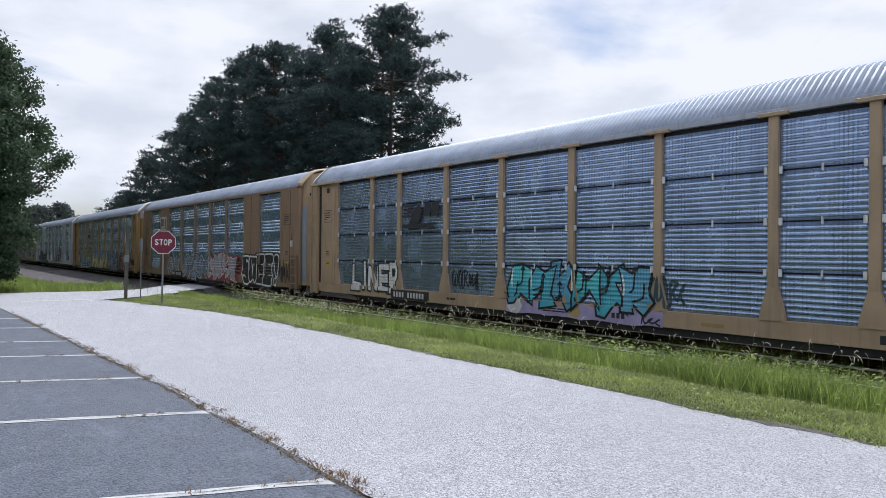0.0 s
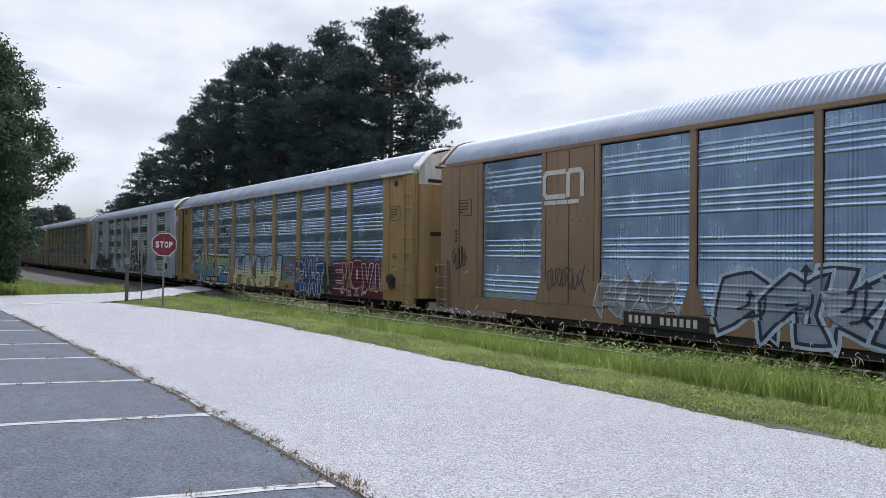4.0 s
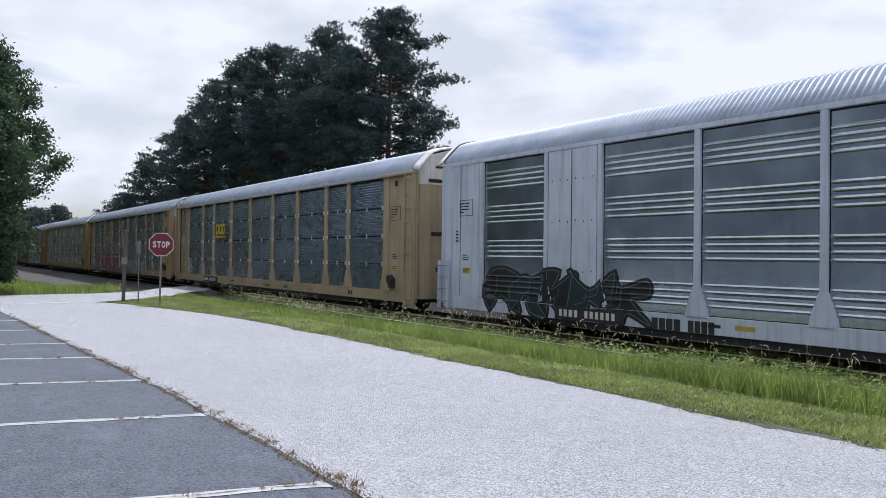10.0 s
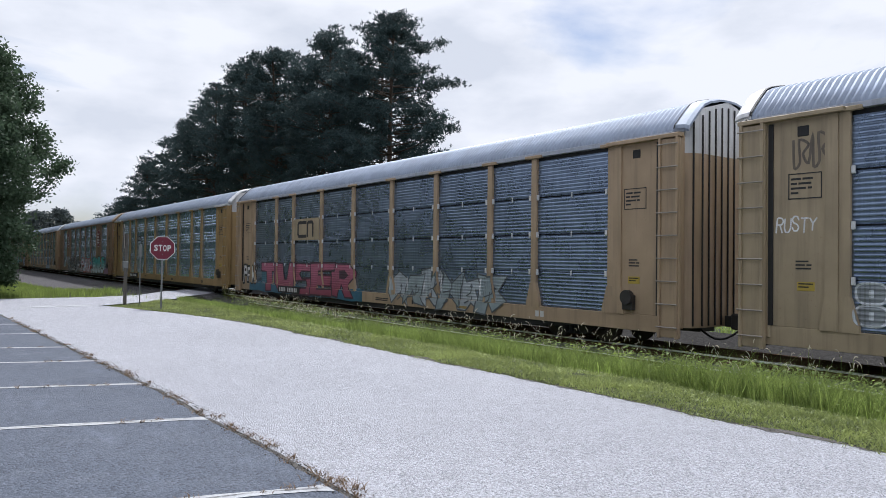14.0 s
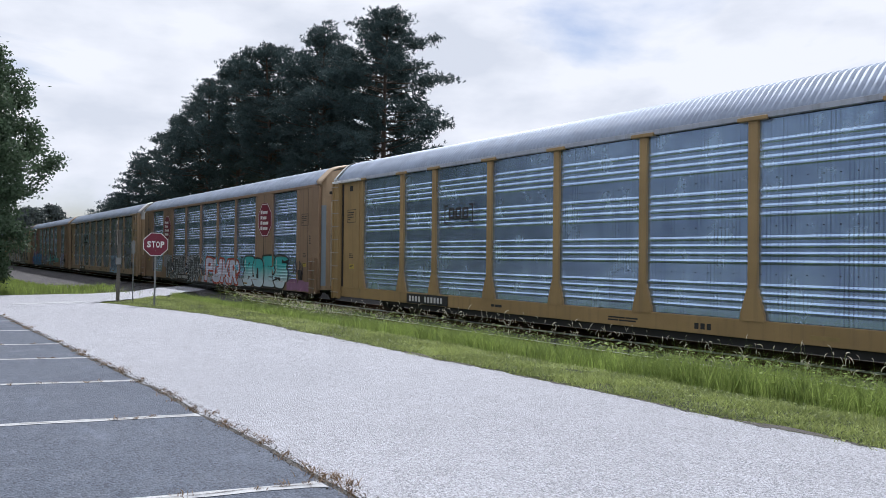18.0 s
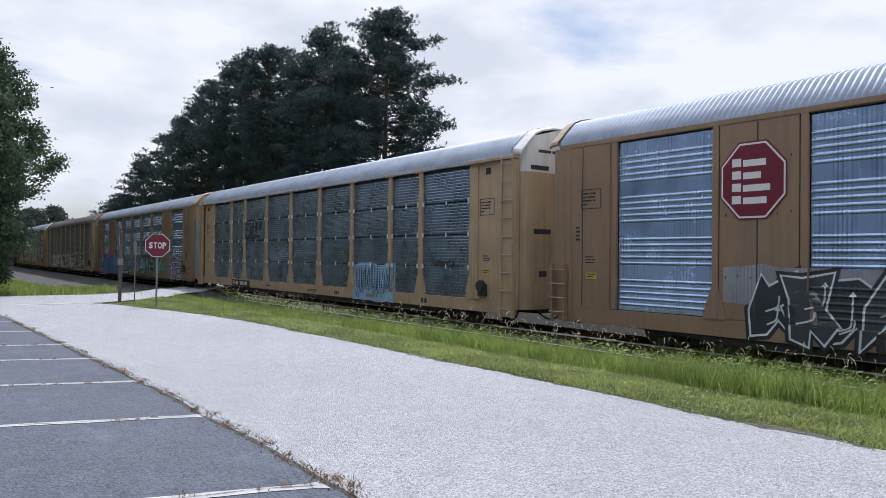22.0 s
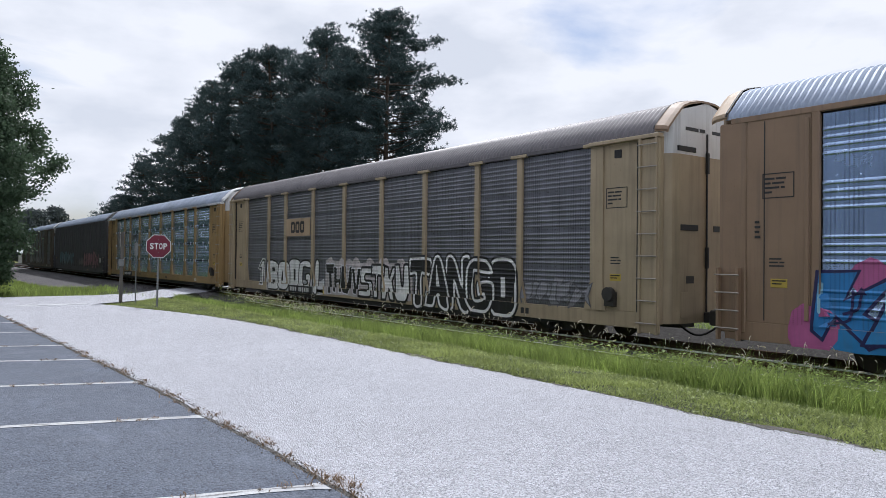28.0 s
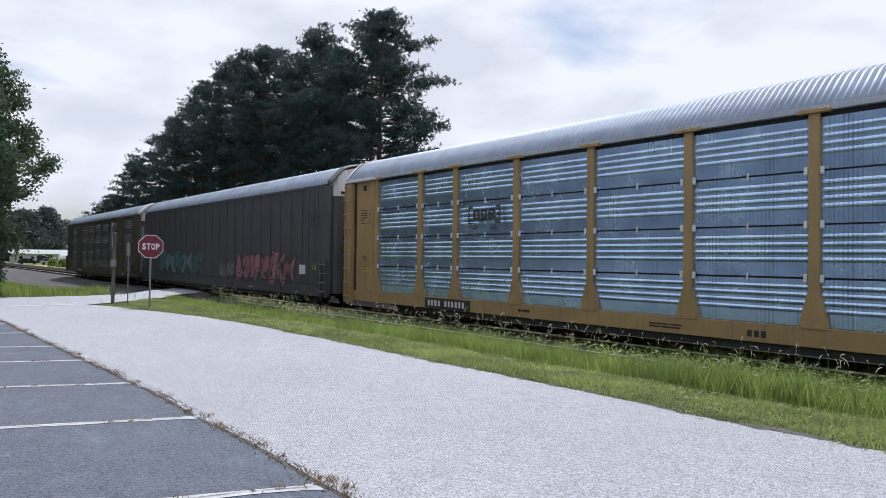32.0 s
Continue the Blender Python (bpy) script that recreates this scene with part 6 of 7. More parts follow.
    for k in range(4):
        scrawl(c[8], 4.45 + 0.66 * k, 5.15 + 0.66 * k, 0.6 + 0.05 * (k % 2), 1.85, (0.02, 0.05, 0.12), 71 + k, 0.020)
    wash(c[8], 5.3, 5.9, 0.58, 0.72, (0.52, 0.36, 0.04), "yellow reflective strip", 15)
    scrawl(c[8], 9.6, 10.7, 1.75, 2.0, BLACK, 12, 0.022)
    scrawl(c[8], 9.6, 11.4, 0.95, 1.3, (0.09, 0.09, 0.10), 13, 0.016)
    # brown with teal and blue pieces
    rounded_emblem(c[9], -8.8, -7.3, 3.85, 4.45, ink((0.30, 0.06, 0.09)))
    for x, z, r in ((-11.6, 0.8, 0.5), (-10.6, 1.8, 0.35), (-8.2, 1.75, 0.6), (-6.3, 1.7, 0.45), (-4.8, 1.4, 0.5), (-9.4, 1.9, 0.3)):
        blot(c[9], x, z, r, (0.34, 0.09, 0.22), "pink sprayed round splash", int(r * 100))
    wash(c[9], -11.6, -4.4, 0.44, 0.95, (0.03, 0.17, 0.38), "blue sprayed backing along the sill", 16)
    wild_piece(c[9], -11.5, -4.6, 0.50, 1.92, [(0.03, 0.17, 0.42), (0.045, 0.22, 0.48), (0.035, 0.15, 0.38)], (0.02, 0.02, 0.08), 81, 6, 0.032, glint=(0.25, 0.45, 0.66))
    wild_piece(c[9], -3.3, -0.6, 0.55, 1.80, [(0.16, 0.22, 0.32), (0.20, 0.25, 0.33)], (0.05, 0.06, 0.08), 83, 3, 0.028, soft=0.3)
    wash(c[9], 4.9, 8.0, 0.95, 1.45, (0.05, 0.24, 0.24), "teal sprayed band", 18)
    bubble_word(c[9], "sIP", 1.45, 5.0, 0.50, 1.85, (0.06, 0.33, 0.33), (0.06, 0.012, 0.02), (0.12, 0.03, 0.045), seed=1.5, soft=0.7, rim=0.06, snug=0.04, glint=(0.45, 0.62, 0.62))
    bubble_word(c[9], "VPS", 8.9, 11.1, 0.55, 1.90, (0.22, 0.24, 0.40), BLACK, (0.42, 0.42, 0.48), seed=3.5, soft=0.5, rim=0.035, snug=0.05)
    scrawl(c[9], 10.9, 11.9, 0.8, 1.7, BLACK, 15, 0.026)
    scrawl(c[9], 12.0, 12.8, 0.75, 1.3, (0.06, 0.05, 0.05), 18, 0.016)
    scrawl(c[9], 12.0, 12.8, 1.6, 2.0, BLACK, 53, 0.026)
    # grimy dark
    panel_patch(c[10], -6.8, -4.3, 2.98, 3.76, M["tan"], "emblem_panel", "plain tan panel behind the emblem", -1.549)
    block_emblem(c[10], -6.25, -4.85, 3.12, 3.62, M["stencil"], 3)
    bubble_word(c[10], "1", -10.2, -8.9, 0.75, 1.88, (0.66, 0.67, 0.70), BLACK, (0.66, 0.67, 0.70), seed=1.0, soft=0.1, rim=0.035)
    wash(c[10], -8.9, -3.1, 0.49, 1.15, (0.46, 0.46, 0.49), "pale sprayed band along the sill", 21)
    bubble_word(c[10], "BOOGI", -8.7, -3.2, 0.55, 1.95, (0.74, 0.75, 0.78), BLACK, None, seed=0.5, soft=0.9, rim=0.036, snug=0.07)
    wash(c[10], -3.0, 3.4, 0.55, 1.95, (0.36, 0.33, 0.34), "pale sprayed cloud behind the letters", 19)
    for k in range(6):
        blot(c[10], -2.6 + 1.05 * k, 1.75, 0.32, (0.42, 0.38, 0.39), "pale sprayed cloud behind the letters", 60 + k)
    bubble_word(c[10], "THUV", -2.9, -0.1, 0.62, 1.80, BLACK, (0.52, 0.52, 0.55), None, seed=2.2, soft=0.1, rim=0.022, snug=0.02, jitter=0.03)
    bubble_word(c[10], "STKU", -0.1, 3.2, 0.56, 1.80, (0.64, 0.65, 0.69), BLACK, None, seed=4.2, soft=0.3, rim=0.045, snug=0.04)
    bubble_word(c[10], "TANGO", 3.3, 8.6, 0.46, 2.05, BLACK, (0.70, 0.71, 0.75), BLACK, seed=6.2, soft=0.8, rim=0.045, snug=0.07)
    wild_piece(c[10], 9.0, 11.4, 0.8, 1.65, [(0.19, 0.19, 0.21)], (0.09, 0.09, 0.10), 17, 4, 0.022)
    wash(c[10], -3.6, -3.0, 0.55, 0.70, (0.55, 0.40, 0.05), "yellow reflective strip", 20)
    # yellow and silver with latches
    bracket_emblem(c[11], -6.2, -4.75, 3.12, 3.64)
    pl = panel_patch(c[11], 12.60, 12.88, 1.30, 1.60, M["stencilw"], "placard", "small white placard with a red ring", -1.56)
    ring = Mesh()
    ring_pts = [(12.74 + 0.10 * math.cos(math.pi * k / 8), 1.45 + 0.10 * math.sin(math.pi * k / 8)) for k in range(17)]
    fat_line(ring, ring_pts, 0.014, -1.566)
    part("red_ring", ring, M["signred"], pl)
    # dusty enclosed
    wild_piece(c[12], -9.6, -1.9, 0.95, 2.35, [(0.05, 0.13, 0.16), (0.13, 0.19, 0.23)], (0.035, 0.06, 0.07), 101, 5)
    wild_piece(c[12], 3.7, 10.3, 0.80, 2.30, [(0.28, 0.13, 0.15), (0.24, 0.10, 0.13)], (0.03, 0.022, 0.022), 103, 6)
    scrawl(c[12], 1.0, 3.4, 1.0, 1.85, (0.16, 0.15, 0.14), 19, 0.03)
    panel_patch(c[12], 10.9, 11.5, 1.35, 1.75, M["stencilw"], "placard", "small white placard", -1.56)
    scrawl(c[13], -6.0, 5.5, 1.0, 1.7, (0.20, 0.20, 0.19), 20, 0.025)


mark_cars()


# ---- signs by the crossing ----
def word_part(word, height, mat, parent, z):
    """Letters side by side, each a part."""
    step = height * 0.66
    for k, ch in enumerate(word):
        me = GLYPHS[ch, 0].copy()
        me.materials.clear()
        me.materials.append(mat)
        me.name = "letter"
        co = np.zeros(len(me.vertices) * 3, np.float32)
        me.vertices.foreach_get("co", co)
        co = co.reshape(-1, 3)
        lo, hi = co.min(0), co.max(0)
        u, v = (co - lo)[:, 0] / (hi - lo)[0], (co - lo)[:, 1] / (hi - lo)[1]
        x0 = (k - len(word) / 2) * step + step * 0.08
        out = np.stack([x0 + u * step * 0.84, np.full_like(u, -0.034), z + (v - 0.5) * height], 1).astype(np.float32)
        me.vertices.foreach_set("co", out.ravel())
        me.update()
        part("letter", me, None, parent, "white letter")


def build_signs():
    s = thing("stop_sign", "red octagonal stop sign on a thin steel post", "sign", at=(-25.69, 6.88, -0.03))
    part("post", Mesh().prism([(-0.03, -0.02), (0.03, -0.02), (0.03, 0.0), (0.012, 0.02), (-0.012, 0.02), (-0.03, 0.0)], -0.25, 2.44, "z"), M["steelpost"], s)
    hold = part("plate", Mesh().prism([(0.395 * math.cos(radians(22.5 + 45 * k)) / math.cos(radians(22.5)), 0.395 * math.sin(radians(22.5 + 45 * k)) / math.cos(radians(22.5)) + 2.08) for k in range(8)], -0.028, -0.022, "y"), M["signwhite"], s, "white sign plate rim")
    part("red_field", Mesh().prism([(0.372 * math.cos(radians(22.5 + 45 * k)) / math.cos(radians(22.5)), 0.372 * math.sin(radians(22.5 + 45 * k)) / math.cos(radians(22.5)) + 2.08) for k in range(8)], -0.031, -0.0285, "y"), M["signred"], hold)
    word_part("STOP", 0.215, M["signwhite"], hold, 2.08)
    for z in (1.86, 2.30):
        part("bolt", Mesh().tube([(0, -0.04, z), (0, -0.03, z)], 0.012, 8), M["steelpost"], s)
    s.rotation_euler = (0, radians(0.6), radians(75.5))

    c = thing("crossbuck_sign", "weathered railway crossbuck post seen edge-on", "sign", at=(-28.74, 6.39, -0.03))
    part("post", Mesh().box(-0.06, 0.06, -0.06, 0.06, -0.3, 2.62, 0.012), M["post"], c, "grey weathered wooden post")
    for k, a in enumerate((48, -48)):
        b = part("board", Mesh().box(-0.60, 0.60, -0.012, 0.012, -0.11, 0.11, 0.004), M["post"], c, "weathered crossing board", at=(0, -0.09 - 0.028 * k, 2.45))
        b.rotation_euler = (0, radians(a), 0)
    part("signal_box", Mesh().box(-0.09, 0.12, -0.12, 0.08, 1.34, 1.60, 0.02), M["steelpost"], c, "small grey metal box")
    c.rotation_euler = (radians(-0.8), radians(0.6), radians(-9))

    p = thing("marker_post", "thin plain grey metal marker post", "post", at=(-27.52, 6.62, -0.03))
    part("post", Mesh().prism([(-0.025, -0.015), (0.025, -0.015), (0.025, 0.005), (0.01, 0.02), (-0.01, 0.02), (-0.025, 0.005)], -0.2, 2.25, "z"), M["steelpost"], p)
    part("plate", Mesh().box(-0.01, 0.01, -0.06, 0.06, 1.75, 2.2, 0.003), M["steelpost"], p, "small plate seen edge-on")


# ---- plants ----
def blades(rng, px, py, pz, height, width, lean, rows=2):
    """Tapered bent grass blades as triangles."""
    n = len(px)
    a = rng.uniform(0, 2 * np.pi, n)
    dx, dy = np.cos(a), np.sin(a)
    b = rng.uniform(0, 2 * np.pi, n)
    lx, ly = np.cos(b) * lean * height, np.sin(b) * lean * height
    base = np.stack([px, py, pz], 1)
    w = width[:, None] * np.stack([dx, dy, np.zeros(n)], 1)
    mid = base + np.stack([lx * 0.35, ly * 0.35, height * 0.58], 1)
    tip = base + np.stack([lx, ly, height], 1)
    vs = np.stack([base - w, base + w, mid - w * 0.75, mid + w * 0.75, tip], 1).reshape(-1, 3)
    i = 5 * np.arange(n)[:, None]
    fs = np.concatenate([i + np.array([[0, 1, 3]]), i + np.array([[0, 3, 2]]), i + np.array([[2, 3, 4]])])
    return vs, fs


def grass_patch(name, label, n, x0, x1, y0, y1, h0, h1, w0, w1, mat, seed, thin, lean=0.45, cat="grass"):
    rng = np.random.default_rng(seed)
    px, py = rng.uniform(x0, x1, n), rng.uniform(y0, y1, n)
    keep = np.array([thin(x, y) for x, y in zip(px, py)])
    keep = rng.uniform(0, 1, n) < keep
    px, py = px[keep], py[keep]
    clump = np.array([0.5 + 0.6 * noise.noise((x * 0.8, y * 1.1, seed)) + 0.5 * noise.noise((x * 3.1, y * 3.1, seed + 7)) for x, y in zip(px, py)]).clip(0, 1)
    clump = clump + (0.55 * np.clip((px + 9.5) / 3.5, 0, 1) * np.clip(2.0 - np.abs(py - 10.6), 0, 1) if name == 'tall_grass' else 0.0)
    h = (h0 + (h1 - h0) * (0.25 + 0.75 * clump) * rng.beta(2.2, 2.0, len(px)) * 1.25)
    if name == "tall_grass":
        h = h * np.clip(1.0 - (py - 11.6) / 2.6, 0.38, 1.0)
    pz = np.array([ground_z(x, y) for x, y in zip(px, py)]) - 0.02
    vs, fs = blades(rng, px, py, pz, h, rng.uniform(w0, w1, len(px)), rng.uniform(0.1, lean, len(px)))
    tagged(new(name, array_mesh(name, vs, fs, mat)), label, cat, kind="stuff")


def build_grass():
    def tall(x, y):
        low = 9.05 + 0.35 * noise.noise((x * 0.5, 1.0, 0.0))
        if street_x(x, y) < -26.9 + 0.3 * noise.noise((y * 2, 4.0, 1.0)):
            return 0.0
        hole = noise.noise((x * 1.9, y * 1.9, 21.0)) + 0.6 * noise.noise((x * 5.0, y * 5.0, 22.0))
        return max(0.0, min(1.0, (y - low) / 0.25)) * (0.22 if hole < -0.12 else 1.0) * (1.0 if y < 12.6 else max(0.12, 1 - (y - 12.6) / 1.0))
    grass_patch("tall_grass", "tall sunlit meadow grass along the railway", 105000, -17, 4, 8.8, 13.7, 0.20, 0.64, 0.0025, 0.006, M["grass"], 3, tall, 0.95)
    grass_patch("tall_grass", "tall sunlit meadow grass along the railway", 66000, -33.0, -17, 8.8, 13.2, 0.12, 0.38, 0.005, 0.011, M["grass"], 4, tall, 0.95)

    def mown(x, y):
        v = verge_y(x) - 0.04
        if y < v + 0.16 * noise.noise((x * 1.3, y * 2, 4.0)) + 0.12 * noise.noise((x * 5, y * 5, 4.0)):
            return 0.0
        if street_x(x, y) < -28.3:
            return 0.0
        bare = noise.noise((x * 1.7, y * 2.4, 12.0))
        return (1.0 if y > v + 0.30 else 0.5) * (0.25 if bare > 0.38 else 1.0)
    grass_patch("mown_grass", "short mown grass verge beside the road", 80000, -14, 4, 7.0, 9.4, 0.012, 0.15, 0.004, 0.009, M["mown"], 5, mown, 1.6)
    grass_patch("mown_grass", "short mown grass verge beside the road", 50000, -31.0, -14, 5.2, 9.8, 0.012, 0.14, 0.006, 0.013, M["mown"], 6, mown, 1.6)

    def left(x, y):
        if y > 8.3 + 0.5 * noise.noise((x * 0.4, 7.0, 0.0)):
            return 0.06 if y < 9.4 else 0.0
        return 1.0 if street_x(x, y) < -33.9 - 0.3 * noise.noise((y, 3.0, 2.0)) else 0.0
    grass_patch("roadside_grass", "rough green grass beyond the side street", 30000, -48, -33.7, -6, 9.5, 0.08, 0.45, 0.006, 0.014, M["grass"], 7, left)
    grass_patch("roadside_grass", "rough green grass beyond the side street", 26000, -84, -46, -6, 9.5, 0.10, 0.42, 0.012, 0.028, M["grass"], 8, left)

    grass_patch("far_side_grass", "rough grass on the far side of the railway", 26000, -60, 14, 23.0, 30, 0.10, 0.45, 0.008, 0.02, M["grass"], 9, lambda x, y: 1.0, 0.7)
    # foxtail seed heads
    rng = np.random.default_rng(12)
    sv, sf, hv, hf = [], [], [], []
    count = 0
    while count < 1300:
        x, y = rng.uniform(-27.5, 3) if count % 4 else rng.uniform(-27.0, -21.0), rng.uniform(9.4, 12.8)
        if rng.uniform() > (0.8 if x > -18 else 1.0) * min(1, tall(x, y) + 0.05):
            continue
        count += 1
        z = ground_z(x, y)
        h = rng.uniform(0.45, 0.86) * (1.0 if x > -17 or x < -25 else 0.72)
        a = rng.uniform(0, 6.28)
        ca, sa = math.cos(a), math.sin(a)
        tilt = rng.uniform(0.03, 0.16)
        pts = [Vector((x + ca * tilt * f * f, y + sa * tilt * f * f, z + h * f)) for f in (0, 0.5, 1.0)]
        w = 0.0028
        i = len(sv)
        for p in pts:
            sv += [(p.x - w, p.y + w, p.z), (p.x + w, p.y - w, p.z)]
        sf += [(i, i + 1, i + 3, i + 2), (i + 2, i + 3, i + 5, i + 4)]
        bend = rng.uniform(0.6, 2.6)
        length = rng.uniform(0.07, 0.14)
        p, ang = pts[-1], 1.4
        rings = []
        for k in range(6):
            r = (0.002, 0.005, 0.0065, 0.006, 0.0045, 0.0015)[k]
            i = len(hv)
            tx = math.cos(ang)
            nx = -math.sin(ang)
            for q in range(4):
                qa = q * math.pi / 2
                off = Vector((ca * nx, sa * nx, tx)) * (math.cos(qa) * r) + Vector((-sa, ca, 0)) * (math.sin(qa) * r)
                hv.append(tuple(p + off))
            rings.append(i)
            p = p + Vector((ca * tx, sa * tx, math.sin(ang))) * (length / 5)
            ang -= bend / 5
        for r0, r1 in zip(rings, rings[1:]):
            for q in range(4):
                hf.append((r0 + q, r0 + (q + 1) % 4, r1 + (q + 1) % 4, r1 + q))
    tagged(new("grass_stems", array_mesh("grass_stems", sv, sf, M["grass"])), "thin stems of flowering grass", "grass", kind="stuff")
    tagged(new("seed_heads", array_mesh("seed_heads", hv, hf, M["seed"])), "pale drooping foxtail seed heads", "grass", kind="stuff")
    # low clover and plantain leaves in the mown strip
    m = 26000
    px, py = rng.uniform(-19, 3, m), rng.uniform(5.8, 9.3, m)
    keep = np.array([mown(x, y) * (1.0 if noise.noise((x * 2.1, y * 2.6, 30.0)) > -0.12 else 0.15) for x, y in zip(px, py)]) > rng.uniform(0, 1, m)
    px, py = px[keep], py[keep]
    m = len(px)
    pz = np.array([ground_z(x, y) + 0.03 + 0.05 * max(0.0, noise.noise((x * 2.6, y * 2.6, 8.0))) for x, y in zip(px, py)]) + rng.uniform(0.0, 0.035, m)
    a = rng.uniform(0, 6.28, m)
    c0 = np.stack([px, py, pz], 1)
    d = np.stack([np.cos(a), np.sin(a), rng.uniform(-0.5, 0.7, m)], 1) * rng.uniform(0.010, 0.030, (m, 1))
    u = np.stack([-np.sin(a), np.cos(a), rng.uniform(-0.4, 0.4, m)], 1) * rng.uniform(0.006, 0.014, (m, 1))
    cv = np.stack([c0 - d, c0 + u, c0 + d, c0 - u], 1).reshape(-1, 3)
    tagged(new("clover_leaves", array_mesh("clover_leaves", cv, np.arange(4 * m).reshape(-1, 4), M["mown"])), "small low weed leaves in the mown grass", "weeds", kind="stuff")
    # broad-leaved weeds among the grass
    lv, lf = [], []
    for k in range(24000):
        x, y = rng.uniform(-26, 3) if k % 3 else rng.uniform(-9.5, 3), rng.uniform(9.2, 12.4)
        if tall(x, y) < 0.5:
            continue
        z = ground_z(x, y) + rng.uniform(0.12, 0.60)
        a = rng.uniform(0, 6.28)
        s = rng.uniform(0.02, 0.065)
        d = Vector((math.cos(a), math.sin(a), rng.uniform(-0.3, 0.6)))
        u = Vector((-math.sin(a), math.cos(a), 0.2)) * 0.45
        c0 = Vector((x, y, z))
        i = len(lv)
        lv += [tuple(c0), tuple(c0 + (d * 0.5 + u) * s), tuple(c0 + d * s * 1.2), tuple(c0 + (d * 0.5 - u) * s)]
        lf.append((i, i + 1, i + 2, i + 3))
    tagged(new("weed_leaves", array_mesh("weed_leaves", lv, lf, M["weed"])), "broad weed leaves among the tall grass", "weeds", kind="stuff")


def build_edge_weeds():
    """Dry tufts in the joint between road and lot and along the stall lines."""
    rng = np.random.default_rng(21)
    spots = []
    for x in np.arange(-24, -3.5, 0.22):
        if rng.uniform() < 0.42:
            spots.append((x + rng.uniform(-0.1, 0.1), 2.66 - 0.035 * max(0, -x - 9) + rng.uniform(-0.05, 0.10), rng.uniform(0.4, 1.0)))
    for x, dx in ((-5.0, 0.325), (-7.9, 0.345), (-10.5, 0.40), (-13.15, 0.42), (-15.4, 0.42)):
        for y in np.arange(2.5, -1.5, -0.17):
            if rng.uniform() < 0.35:
                spots.append((x - dx * (2.6 - y) + rng.uniform(-0.05, 0.05), y, rng.uniform(0.25, 0.6)))
    spots += [(-5.0, 2.72, 1.5), (-5.15, 2.66, 1.3), (-4.85, 2.75, 1.2), (-7.85, 2.72, 1.0), (-6.4, 2.7, 0.9), (-9.2, 2.68, 1.2), (-11.4, 2.62, 1.4), (-12.2, 2.55, 1.3), (-14.2, 2.5, 1.2)]
    vs_all, fs_all = [], []
    for x, y, s in spots:
        n = int(26 * s + 8)
        px, py = x + rng.normal(0, 0.045 * s + 0.015, n), y + rng.normal(0, 0.035 * s + 0.01, n)
        vs, fs = blades(rng, px, py, np.full(n, 0.0), rng.uniform(0.012, 0.055, n) * (0.5 + 0.6 * s), rng.uniform(0.002, 0.006, n), rng.uniform(0.6, 2.2, n))
        fs_all.append(fs + sum(len(q) for q in vs_all))
        vs_all.append(vs)
    tagged(new("dry_weeds", array_mesh("dry_weeds", np.concatenate(vs_all), np.concatenate(fs_all), M["dry"])), "small dry weeds growing in the pavement cracks", "weeds", kind="stuff")


def tufts(rng, centres, size, needles, up):
    """Spiky tufts of needles round centres."""
    n = len(centres)
    d = rng.normal(0, 1, (n, needles, 3))
    d[..., 2] += up
    d /= np.linalg.norm(d, axis=2, keepdims=True)
    side = np.cross(d, rng.normal(0, 1, (n, needles, 3)))
    side /= np.linalg.norm(side, axis=2, keepdims=True) + 1e-9
    s = size[:, None, None] * rng.uniform(0.6, 1.1, (n, needles, 1))
    c = centres[:, None, :]
    w = side * s * 0.11
    vs = np.stack([c + d * s * 0.10 - w, c + d * s * 0.10 + w, c + d * s], 2).reshape(-1, 3)
    fs = np.arange(len(vs)).reshape(-1, 3)
    return vs, fs


